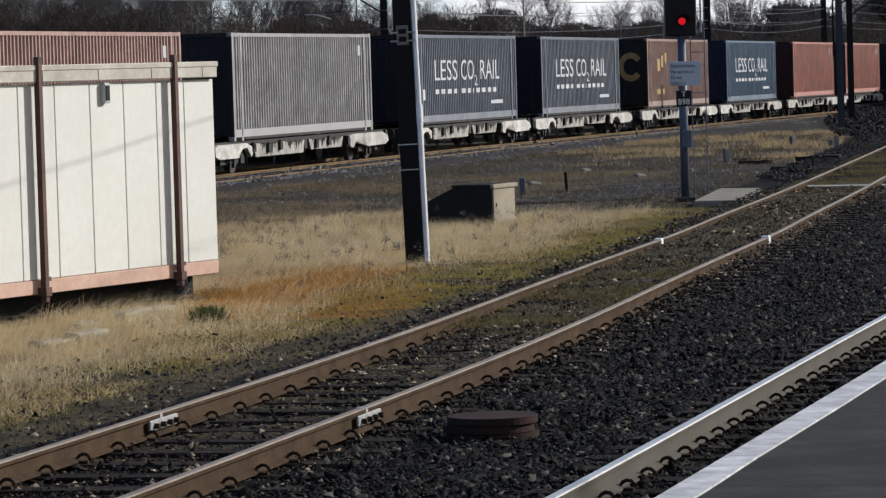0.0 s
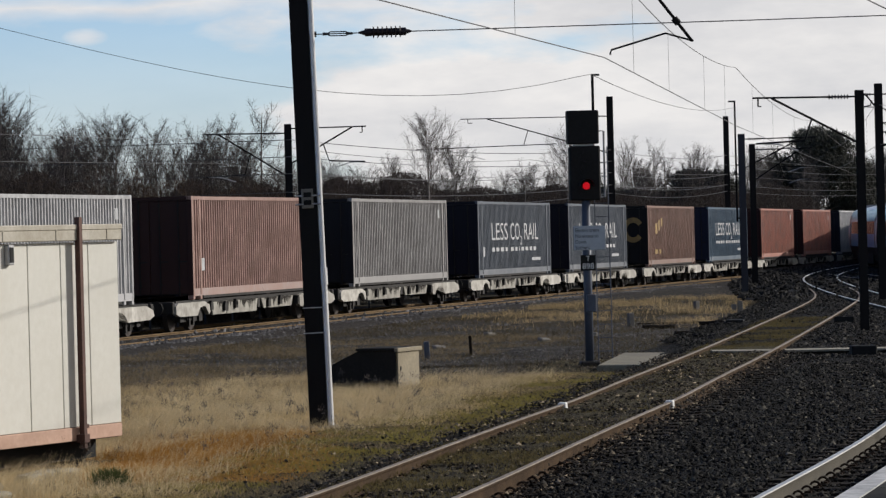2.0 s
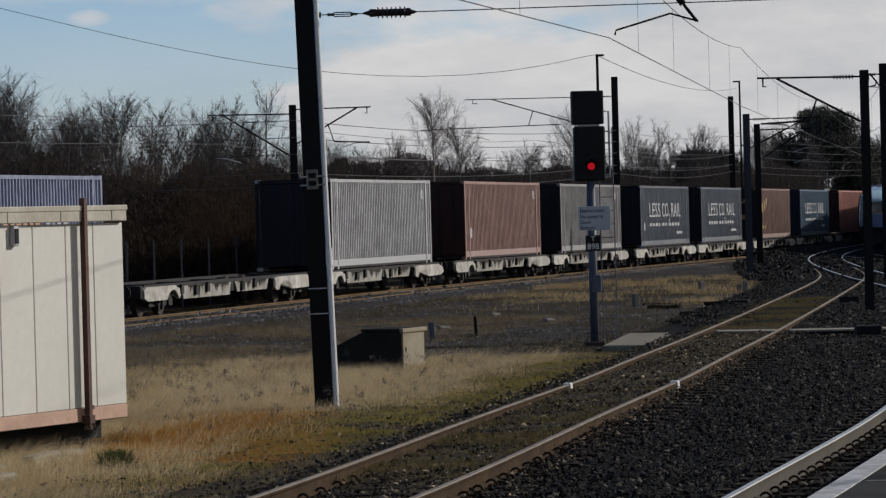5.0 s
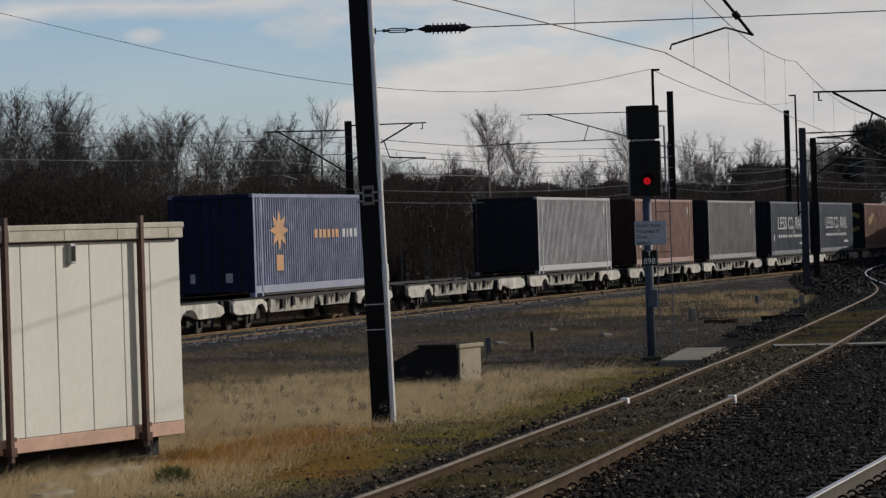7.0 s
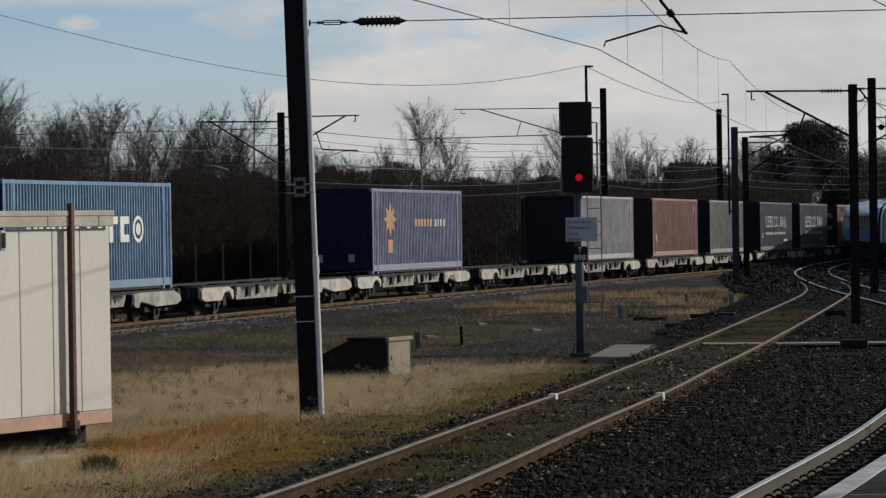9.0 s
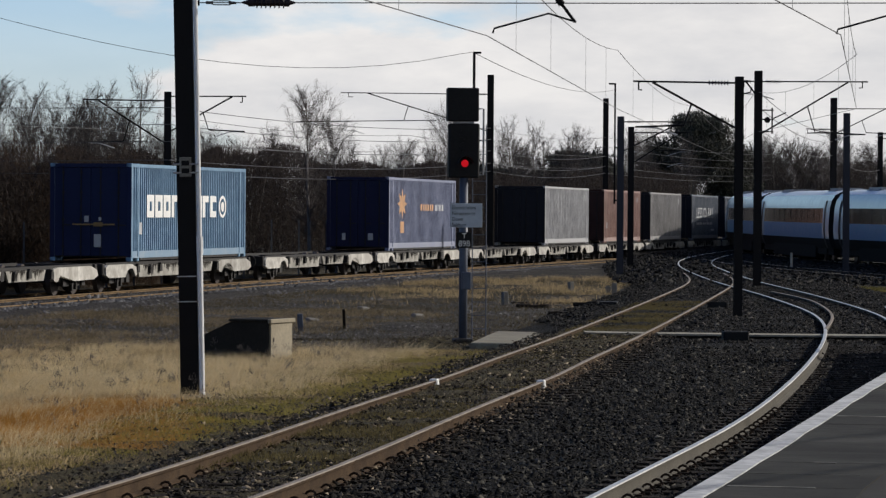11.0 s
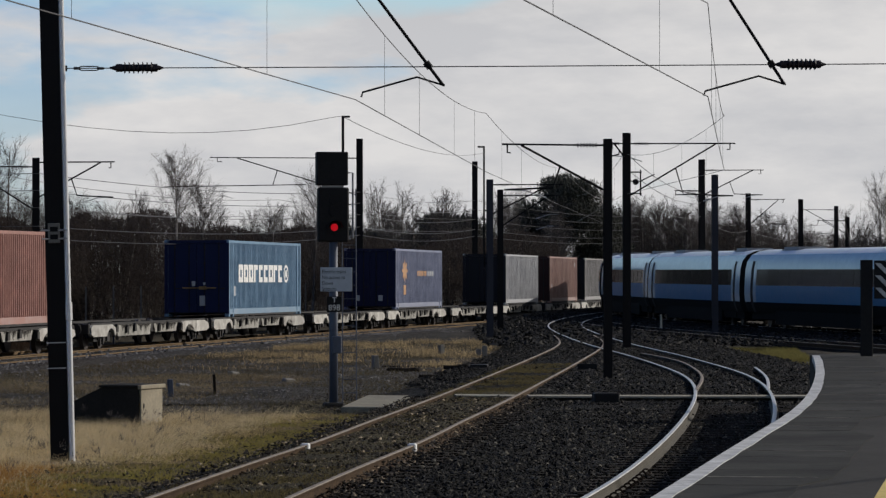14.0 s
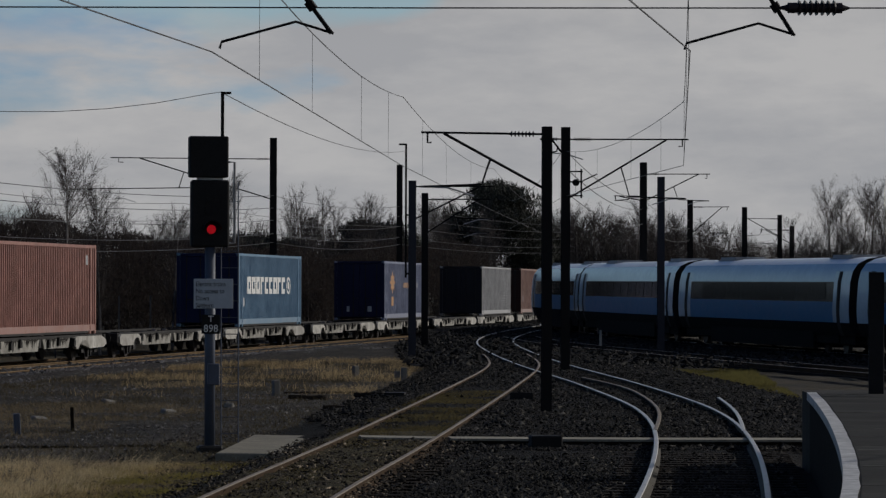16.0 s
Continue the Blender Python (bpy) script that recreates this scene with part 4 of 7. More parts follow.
def goods_pose(s, t, dz=0.0):
    """The place of a thing on the goods line, which falls away gently."""
    s = s + 11.586 * t - 0.0471 * t * t
    p, q = GOODS_START + AHEAD * s, GOODS_START + AHEAD * (s + 14)
    p.z -= goods_fall(p.y)
    q.z -= goods_fall(q.y)
    d = q - p
    return Matrix.Translation(p) @ Matrix.Rotation(math.atan2(d.y, d.x), 4, "Z") @ Matrix.Rotation(-math.asin(d.z / d.length), 4, "Y") @ Matrix.Translation((0, 0, dz))


BOX_L, BOX_W, BOX_H = 13.72, 2.5, 2.9
DECK = 0.87


def corrugated(x0, x1, y, z0, z1, depth, pitch, out):
    """A pressed steel sheet with upright trapezoid ribs, facing out along y."""
    n = max(1, round((x1 - x0) / pitch))
    p = (x1 - x0) / n
    line = []
    for k in range(n):
        a = x0 + k * p
        line += [(a, 0), (a + 0.32 * p, 0), (a + 0.45 * p, depth), (a + 0.87 * p, depth)]
    line.append((x1, 0))
    v = [(x, y - out * d, z) for x, d in line for z in (z0, z1)]
    f = [(2 * i, 2 * i + 2, 2 * i + 3, 2 * i + 1) for i in range(len(line) - 1)]
    return v, (f if out < 0 else [q[::-1] for q in f])


def tone(colour, k):
    return tuple(min(1, c * k) for c in colour)


BOXES = {}


def container_meshes(key, side_colour, shaded_end, worn):
    if key in BOXES:
        return BOXES[key]
    side_m = material(key + "_side_paint", tone(side_colour, 1.08), tone(worn, 0.72), rough=0.5, grain=3.4, patch=0.9, bump=0.08)
    # End paint darkened to imitate shade on the ends; the roof takes it too.
    end_shade_m = material(key + "_end_paint", shaded_end, tone(shaded_end, 0.7), rough=0.6, grain=3, patch=0.5, bump=0.05, spec=0.2)
    H, W, L = BOX_H, BOX_W / 2, BOX_L
    d = {}
    for name, out in (("right_panel", -1), ("left_panel", 1)):
        y = out * (W - 0.008)
        v, f = corrugated(0.16, L - 0.16, y, 0.29, H - 0.1, 0.055, 0.226, 1 if out > 0 else -1)
        d[name] = raw_mesh("side_panel", v, f, side_m)
    d["roof"] = mesh_of("roof_panel", blocks((0.05, L - 0.05, -W + 0.03, W - 0.03, H - 0.05, H - 0.012)), end_shade_m)
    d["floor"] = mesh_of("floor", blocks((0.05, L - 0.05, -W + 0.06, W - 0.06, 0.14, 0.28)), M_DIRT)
    d["front"] = mesh_of("front_wall", blocks((L - 0.07, L - 0.03, -W + 0.12, W - 0.12, 0.14, H - 0.1)), end_shade_m)
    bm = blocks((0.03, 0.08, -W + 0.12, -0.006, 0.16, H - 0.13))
    d["door"] = mesh_of("door", bevelled(bm, 0.012), end_shade_m)
    bm = bmesh.new()
    tube(bm, (0.01, 0, 0.1), (0.01, 0, H - 0.08), 0.018, sides=6)
    for z in (0.4, 1.2, 2.0, 2.6):
        box(bm, 0.0, 0.035, -0.04, 0.04, z, z + 0.06)
    box(bm, -0.015, 0.02, -0.22, 0.02, 1.05, 1.09)
    d["bar"] = mesh_of("locking_bar", bm, M_DIRT)
    d["post"] = mesh_of("corner_post", bevelled(blocks((0, 0.14, -0.07, 0.07, 0.12, H - 0.1)), 0.01), side_m)
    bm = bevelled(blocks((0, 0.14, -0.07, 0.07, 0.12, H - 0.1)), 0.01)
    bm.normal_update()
    # Rear-facing post faces take the shade-darkened end colour.
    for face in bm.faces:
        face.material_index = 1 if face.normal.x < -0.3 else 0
    d["rear_post"] = mesh_of("corner_post", bm, side_m, end_shade_m)
    d["inner"] = mesh_of("support_post", blocks((0, 0.13, -0.012, 0.02, 0.14, H - 0.08)), side_m)
    d["rail"] = mesh_of("top_rail", blocks((0.1, L - 0.1, -0.035, 0.035, H - 0.11, H - 0.015)), side_m)
    rail_m = material(key + "_rail_paint", tuple(0.55 * c + 0.16 for c in side_colour), tone(side_colour, 0.9), rough=0.55, grain=3, patch=1.2, bump=0.05)
    bm = blocks((0.1, L - 0.1, -0.03, 0.03, 0.10, 0.305))
    for x in (4.6, 7.1):
        box(bm, x, x + 0.36, -0.034, -0.028, 0.115, 0.20)
    d["sill"] = mesh_of("bottom_rail", bm, rail_m)
    d["skirt"] = mesh_of("sill_plate", blocks((1.0, L - 1.0, -0.022, 0.022, 0.03, 0.10)), M_DIRT)
    d["casting"] = mesh_of("corner_casting", bevelled(blocks((0, 0.18, -0.085, 0.085, 0, 0.12)), 0.015), side_m)
    d["header"] = mesh_of("door_header", blocks((0.0, 0.09, -W + 0.1, W - 0.1, H - 0.12, H - 0.01)), end_shade_m)
    BOXES[key] = d
    return d


def container(key, side_colour, shaded_end, worn, s, label, marks=()):
    d = container_meshes(key, side_colour, shaded_end, worn)
    W, L, H = BOX_W / 2, BOX_L, BOX_H
    c = thing("shipping_container", label, "shipping container", group="containers on the goods train")
    right = part("side_panel", d["right_panel"], None, c)
    part("side_panel", d["left_panel"], None, c)
    for name in ("roof", "floor", "front", "header"):
        part(d[name].name.split(".")[0], d[name], None, c)
    for flip in (0, 1):
        door = part("door", d["door"], None, c)
        door.matrix_local = Matrix.Diagonal((1, 1, 1, 1)) if not flip else Matrix.Translation((0.11, 0, 0)) @ Matrix.Rotation(math.pi, 4, "Z")
        for y in (0.3, 0.85):
            bar = part("locking_bar", d["bar"], None, door)
            bar.matrix_local = Matrix.Translation((0.11, -y, 0)) @ Matrix.Rotation(math.pi, 4, "Z") if flip else Matrix.Translation((0, -y, 0))
    for x in (0.0, L - 0.14):
        for y in (-W + 0.07, W - 0.07):
            part("corner_post", d["rear_post" if x == 0.0 else "post"], None, c).location = (x, y, 0)
    for x in (0.70, L - 0.83):
        for y in (-W + 0.004, W - 0.024):
            part("support_post", d["inner"], None, c).location = (x, y, 0)
    for x in (0.0, 0.68, L - 0.86, L - 0.18):
        for y in (-W + 0.085, W - 0.085):
            for z in (0.0, H - 0.12):
                part("corner_casting", d["casting"], None, c).location = (x, y, z)
    for y in (-W + 0.036, W - 0.036):
        part("top_rail", d["rail"], None, c).location = (0, y, 0)
        part("bottom_rail", d["sill"], None, c).location = (0, y, 0)
        part("sill_plate", d["skirt"], None, c).location = (0, y, 0)
    for mark in marks:
        mark(right)
    MOVERS.append((c, [(t, goods_pose(s, t, DECK)) for t in range(0, 17, 2)]))
    return c


FACE = -BOX_W / 2 + 0.006


def slogan(panel):
    """White slogan with a line of small bars under it."""
    for word, x, w, size, z in (("LESS", 2.4, 2.95, 0.95, 1.42), ("CO", 5.85, 1.75, 0.95, 1.42), ("2", 7.65, 0.4, 0.5, 1.22), ("RAIL", 8.5, 2.7, 0.95, 1.42)):
        lettering("slogan", word, size, M_DULL, panel, Matrix.Translation((x, FACE, z)) @ UPRIGHT, width=w)
    x = 2.45
    for w in (0.75, 0.8, 0.85, 0.7, 0.3, 0.85, 0.7, 0.45, 0.8, 0.8, 0.8, 0.75, 0.7):
        if x + w > 11.2:
            break
        part("small_bar", blocks((x, x + w - 0.3, FACE - 0.004, FACE, 0.98, 1.13)), M_DULL, panel)
        x += w
    part("data_bar", blocks((9.9, 11.6, FACE - 0.004, FACE, 0.58, 0.70)), M_DULL, panel)


def placard(panel):
    part("placard", blocks((0.85, 1.15, FACE - 0.004, FACE, 0.8, 1.15)), M_DULL, panel)


def data_plate(panel):
    part("data_plate", blocks((12.3, 12.55, FACE - 0.004, FACE, 2.25, 2.55)), M_DULL, panel)


def bold_marks(panel):
    """A row of nine bold white shapes and a round badge."""
    for k, w in enumerate((0.80, 0.82, 0.80, 0.72, 0.70, 0.72, 0.84, 0.72, 0.74)):
        x = 1.7 + 0.93 * k
        part("bold_mark", blocks((x, x + 0.3, FACE - 0.004, FACE, 1.30, 1.98)), M_WHITE, panel)
        for z in (1.30, 1.78)[0 if k % 4 != 3 else 1:]:
            part("bold_mark", blocks((x + 0.301, x + w, FACE - 0.004, FACE, z, z + 0.2)), M_WHITE, panel)
        if k in (0, 1, 2, 6):
            part("bold_mark", blocks((x + w - 0.24, x + w, FACE - 0.0045, FACE, 1.501, 1.779)), M_WHITE, panel)
    bm = bmesh.new()
    for r0, r1 in ((0.26, 0.36), (0.0, 0.16)):
        n = 20
        for k in range(n):
            a, b = 2 * math.pi * k / n, 2 * math.pi * (k + 1) / n
            bm.faces.new([bm.verts.new((10.7 + r * math.cos(q) * 1.3, FACE - 0.004, 1.64 + r * math.sin(q))) for r, q in ((r0 + 0.001, a), (r1, a), (r1, b), (r0 + 0.001, b))])
    part("badge", bm, M_WHITE, panel)


def end_plates(panel):
    """Plates and an amber bar on the end doors."""
    for name, y0, y1, z0, z1, mat in (("end_bar", -0.55, 0.75, 1.07, 1.11, M_GOLD), ("end_latch", 0.10, 0.38, 1.03, 1.15, M_GOLD), ("end_plate", 0.12, 0.33, 0.42, 0.80, M_DULL), ("end_plate", -0.18, -0.05, 1.16, 1.34, M_DULL), ("end_plate", 0.26, 0.34, 1.20, 1.30, M_DULL)):
        part(name, blocks((-0.05, -0.035, -y1, -y0, z0, z1)), mat, panel.parent)


def small_end_plates(panel):
    for y0, y1 in ((-0.62, -0.42), (0.48, 0.62)):
        part("end_plate", blocks((-0.05, -0.035, y0, y1, 0.42, 0.68)), M_DULL, panel.parent)


M_ORANGE = material("orange_marking", (0.56, 0.30, 0.13), (0.36, 0.21, 0.12), rough=0.6, grain=10)
M_GOLD = material("gold_marking", (0.34, 0.22, 0.07), (0.22, 0.14, 0.06), rough=0.6, grain=6)


def star_badge(panel):
    bm = bmesh.new()
    for k in range(8):
        a = 2 * math.pi * k / 8
        p = [(2.55 + 0.95 * r * math.cos(a + o), 1.85 + 0.6 * r * math.sin(a + o)) for r, o in ((0.5, -0.38), (1.0, 0.0), (0.5, 0.38))]
        bm.faces.new([bm.verts.new((x, FACE - 0.004, z)) for x, z in p + [(2.55, 1.85)]])
    part("badge", bm, M_ORANGE, panel, "orange star-shaped badge")
    part("badge_bar", blocks((2.2, 2.9, FACE - 0.004, FACE, 0.7, 1.15)), M_ORANGE, panel)
    for x, w in ((6.2, 0.3), (6.7, 0.25), (7.1, 0.35), (7.6, 0.3), (8.1, 0.25), (8.5, 0.35)):
        part("mark", blocks((x, x + w, FACE - 0.004, FACE, 1.6, 1.85)), M_ORANGE, panel)
    for x, w in ((9.3, 0.3), (9.8, 0.12), (10.1, 0.3), (10.6, 0.35)):
        part("mark", blocks((x, x + w, FACE - 0.004, FACE, 1.6, 1.85)), M_DULL, panel)


def gold_marks(panel):
    for y, z in ((-0.55, 1.75), (0.45, 1.6)):
        bm = bmesh.new()
        for k in range(18):
            a, b = 0.6 + 5.0 * k / 18, 0.6 + 5.0 * (k + 1) / 18
            bm.faces.new([bm.verts.new((-0.03, y - r * math.cos(q), z + 1.15 * r * math.sin(q))) for r, q in ((0.30, a), (0.52, a), (0.52, b), (0.30, b))])
        part("gold_curl", bm, M_GOLD, panel.parent)
    for x, z, w, h in ((2.1, 1.55, 0.55, 0.5), (2.9, 1.7, 0.5, 0.5), (3.7, 1.9, 0.4, 0.4), (1.9, 0.6, 0.8, 0.2), (3.1, 0.6, 0.5, 0.2)):
        part("gold_mark", blocks((x, x + w, FACE - 0.0042 - 0.0004 * x, FACE, z, z + h)), M_GOLD, panel)


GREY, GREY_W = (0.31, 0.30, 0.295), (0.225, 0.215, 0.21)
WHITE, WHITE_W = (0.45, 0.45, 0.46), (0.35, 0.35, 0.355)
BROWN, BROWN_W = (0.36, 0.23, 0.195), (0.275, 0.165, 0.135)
SLATE_END_SHADE = (0.013, 0.012, 0.020)
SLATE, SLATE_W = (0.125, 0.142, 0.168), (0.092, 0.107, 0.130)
# Third value: the end colour, darkened for the shade the ends stand in.
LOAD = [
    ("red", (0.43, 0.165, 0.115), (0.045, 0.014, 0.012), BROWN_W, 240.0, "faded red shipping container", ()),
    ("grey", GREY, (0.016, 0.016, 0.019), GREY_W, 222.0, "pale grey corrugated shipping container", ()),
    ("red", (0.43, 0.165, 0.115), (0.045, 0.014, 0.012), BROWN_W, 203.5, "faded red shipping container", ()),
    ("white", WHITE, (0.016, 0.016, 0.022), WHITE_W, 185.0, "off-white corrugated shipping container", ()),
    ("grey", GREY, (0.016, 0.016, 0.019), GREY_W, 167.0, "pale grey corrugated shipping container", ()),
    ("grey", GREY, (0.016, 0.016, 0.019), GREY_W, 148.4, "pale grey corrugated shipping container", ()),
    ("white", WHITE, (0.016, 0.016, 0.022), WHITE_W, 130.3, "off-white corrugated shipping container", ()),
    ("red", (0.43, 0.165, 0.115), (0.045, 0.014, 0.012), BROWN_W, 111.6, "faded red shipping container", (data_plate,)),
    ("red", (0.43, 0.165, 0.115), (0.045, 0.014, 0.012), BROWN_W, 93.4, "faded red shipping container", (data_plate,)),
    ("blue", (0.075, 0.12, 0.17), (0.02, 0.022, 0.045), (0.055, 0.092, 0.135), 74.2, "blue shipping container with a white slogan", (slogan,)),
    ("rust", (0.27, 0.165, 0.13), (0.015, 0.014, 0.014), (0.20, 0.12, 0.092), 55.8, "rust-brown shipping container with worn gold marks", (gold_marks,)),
    ("slate", SLATE, SLATE_END_SHADE, SLATE_W, 36.4, "slate blue shipping container with a white slogan", (slogan,)),
    ("slate", SLATE, SLATE_END_SHADE, SLATE_W, 18.76, "slate blue shipping container with a white slogan", (slogan, placard)),
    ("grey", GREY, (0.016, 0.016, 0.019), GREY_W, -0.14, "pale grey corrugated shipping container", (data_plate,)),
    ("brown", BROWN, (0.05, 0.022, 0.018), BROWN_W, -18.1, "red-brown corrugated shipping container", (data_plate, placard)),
    ("white", WHITE, (0.020, 0.021, 0.055), WHITE_W, -37.24, "off-white corrugated shipping container with ends darkened for shade", (data_plate,)),
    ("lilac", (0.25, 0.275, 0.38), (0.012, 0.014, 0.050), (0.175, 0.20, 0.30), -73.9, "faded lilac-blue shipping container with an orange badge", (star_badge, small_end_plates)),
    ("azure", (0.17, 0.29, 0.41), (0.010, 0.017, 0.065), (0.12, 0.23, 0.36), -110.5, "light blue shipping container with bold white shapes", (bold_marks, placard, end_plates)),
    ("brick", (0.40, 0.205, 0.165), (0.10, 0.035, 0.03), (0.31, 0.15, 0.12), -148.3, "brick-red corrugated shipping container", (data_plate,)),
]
for key, side, end, worn, s, label, marks in LOAD:
    container(key, side, end, worn, s, label, marks)


M_STAINED = material("dull_ivory_paint", (0.40, 0.385, 0.34), (0.15, 0.14, 0.12), rough=0.7, grain=4.0, patch=1.6, bump=0.1)


# ---- flat wagons
def wagon_meshes():
    d, L = {}, 17.4

    def arch(x0, x1, z, h, n=7):
        """The outline of a scoop under a plate."""
        return [(x0 + (x1 - x0) * k / n, z + h * math.sin(math.pi * k / n) ** 0.6) for k in range(n + 1)]

    def plate(name, outline, thick=0.07, mat=None):
        bm = bmesh.new()
        prism(bm, outline, (1, 0, 0), (0, 0, 1), (0, thick, 0), (0, -thick / 2, 0))
        bmesh.ops.triangulate(bm, faces=[f for f in bm.faces if len(f.verts) > 4])
        return mesh_of(name, bm, mat or M_FRAME)

    d["web"] = plate("side_web", [(3.75, 0.76), (8.55, 0.76), (8.4, 0.40), (3.9, 0.40)], 0.05, M_STAINED)
    d["web2"] = plate("side_web", [(8.95, 0.76), (12.5, 0.76), (12.3, 0.46), (9.2, 0.46)], 0.05, M_STAINED)
    drip = random.Random(19)

    def streaks(x0, x1, top):
        """Black oil run down from the sill: a ragged skin on the web."""
        bm, x = bmesh.new(), x0
        while x < x1:
            w = drip.uniform(0.07, 0.2)
            low = top - drip.uniform(0.07, 0.30) * (0.4 + math.sin(math.pi * (x - x0) / (x1 - x0)))
            lean = drip.uniform(-0.02, 0.14)
            ring = [(x, top), (x + w, top), (x + w * 0.75 - lean, low + 0.05), (x + w * 0.4 - lean, low)]
            prism(bm, ring, (1, 0, 0), (0, 0, 1), (0, 0.058, 0), (0, -0.029, 0))
            x += w * drip.uniform(0.75, 1.1)
        return bm

    M_OIL = material("black_oil_stain", (0.014, 0.012, 0.011), (0.03, 0.026, 0.022), rough=0.8, grain=20, spec=0.1)
    d["oil"] = [mesh_of("oil_stain", streaks(a, b, 0.758), M_OIL) for a, b in ((4.35, 5.9), (6.7, 8.35), (9.3, 10.6), (11.1, 12.2))]
    d["sill"] = mesh_of("side_sill", blocks((0.4, L - 0.4, -0.06, 0.06, 0.77, DECK - 0.012)), M_DIRT)
    d["cover"] = plate("end_side_plate", [(0.15, 0.72), (0.35, 0.80), (2.9, 0.80), (3.35, 0.70), (3.42, 0.50)] + arch(3.3, 2.2, 0.42, 0.26) + [(0.5, 0.42), (0.18, 0.50)], 0.12)
    d["cover2"] = plate("end_side_plate", [(12.85, 0.62), (13.05, 0.76), (13.4, 0.80), (16.6, 0.80), (17.2, 0.68), (17.3, 0.52), (16.9, 0.42)] + arch(15.0, 13.4, 0.40, 0.28) + [(13.1, 0.42)], 0.12)
    d["spine"] = mesh_of("centre_sill", blocks((0.3, L - 0.3, -0.3, 0.3, 0.45, 0.78)), M_DIRT)
    d["headstock"] = mesh_of("headstock", bevelled(blocks((0.0, 0.22, -1.2, 1.2, 0.5, 0.84)), 0.02), M_DIRT)
    d["beam"] = mesh_of("cross_beam", blocks((-0.12, 0.12, -1.18, 1.18, 0.5, 0.80)), M_DIRT)
    bm = bmesh.new()
    tube(bm, (0, 0, 0), (-0.45, 0, 0), 0.06, sides=10)
    tube(bm, (-0.45, 0, 0), (-0.48, 0, 0), 0.2, sides=16)
    d["buffer"] = mesh_of("buffer", bm, M_DIRT)
    bm = bmesh.new()
    prism(bm, [(-1.3, 0.40), (-1.2, 0.58), (-0.4, 0.52), (0.4, 0.52), (1.2, 0.58), (1.3, 0.40), (0.6, 0.26), (-0.6, 0.26)], (1, 0, 0), (0, 0, 1), (0, 0.12, 0), (0, -0.06, 0))
    for x in (-0.9, 0.9):
        box(bm, x - 0.16, x + 0.16, -0.12, 0.06, 0.26, 0.52)
    d["bogie_side"] = mesh_of("bogie_side_frame", bm, M_DIRT)
    d["bolster"] = mesh_of("bolster", blocks((-0.25, 0.25, -0.9, 0.9, 0.4, 0.55)), M_DIRT)
    bm = bmesh.new()
    tube(bm, (0, -0.07, 0), (0, 0.07, 0), 0.42, sides=28)
    tube(bm, (0, -0.1, 0), (0, 0.1, 0), 0.1, sides=12)
    d["wheel"] = mesh_of("wheel", bm, material("worn_wheel_steel", (0.10, 0.085, 0.075), (0.04, 0.03, 0.026), rough=0.5, metal=0.5))
    bm = bmesh.new()
    tube(bm, (0, -0.75, 0), (0, 0.75, 0), 0.07, sides=10)
    d["axle"] = mesh_of("axle", bm, M_DIRT)
    bm = bmesh.new()
    box(bm, -0.35, 0.35, -0.02, 0.02, 0.32, 0.62)
    box(bm, -0.28, -0.16, -0.06, 0.02, 0.14, 0.5)
    box(bm, 0.1, 0.2, -0.06, 0.02, 0.18, 0.5)
    d["gear"] = mesh_of("brake_gear", bm, M_DIRT)
    bm = bmesh.new()
    tube(bm, (0, -0.08, 0.05), (0, 0.08, 0.05), 0.10, sides=10)
    box(bm, -0.12, 0.12, -0.08, 0.08, -0.12, 0.08)
    d["stain"] = mesh_of("spigot_bracket", bm, M_DIRT)
    return d


WAGON = wagon_meshes()


def wagon(s, empty):
    w = thing("flat_wagon", "empty ivory skeletal container wagon" if empty else "ivory skeletal container wagon with grimy running gear", "flat wagon", group="wagons of the goods train")
    L = 17.4
    for y in (-1.16, 1.16):
        for name in ("web", "web2"):
            part("side_web", WAGON[name], None, w).location = (0, y, 0)
        for me in WAGON["oil"]:
            part("oil_stain", me, None, w).location = (0, y, 0)
        part("side_sill", WAGON["sill"], None, w).location = (0, y * 0.96, 0)
        for name in ("cover", "cover2"):
            part("end_side_plate", WAGON[name], None, w).location = (0, y * 1.03, 0)
        for k, x in enumerate((3.6, 5.0, 6.1, 9.6, 10.9, 12.9)):
            part("spigot_bracket", WAGON["stain"], None, w).location = (x, y * 1.02, 0.66 - 0.05 * (k % 2))
    part("centre_sill", WAGON["spine"], None, w)
    for x in (0.0, L - 0.22):
        part("headstock", WAGON["headstock"], None, w).location = (x, 0, 0)
        for y in (-0.87, 0.87):
            b = part("buffer", WAGON["buffer"], None, w)
            b.matrix_local = Matrix.Translation((0 if x == 0 else L, y, 0.68)) @ Matrix.Rotation(0 if x == 0 else math.pi, 4, "Z")
    for x in (2.6, 5.4, 8.7, 12.0, 14.8):
        part("cross_beam", WAGON["beam"], None, w).location = (x, 0, 0)
    for x in (2.0, L - 2.0):
        bogie = new("bogie")
        bogie.parent = w
        bogie.location = (x, 0, 0)
        for y in (-1.0, 1.0):
            part("bogie_side_frame", WAGON["bogie_side"], None, bogie).matrix_local = Matrix.Translation((0, y, 0)) @ Matrix.Rotation(0 if y < 0 else math.pi, 4, "Z")
            part("brake_gear", WAGON["gear"], None, bogie).location = (0, y * 1.08, -0.02)
        part("bolster", WAGON["bolster"], None, bogie)
        for ax in (-0.9, 0.9):
            part("axle", WAGON["axle"], None, bogie).location = (ax, 0, 0.42)
            for y in (-0.75, 0.75):
                part("wheel", WAGON["wheel"], None, bogie).location = (ax, y, 0.42)
    MOVERS.append((w, [(t, goods_pose(s, t)) for t in range(0, 17, 2)]))
    return w


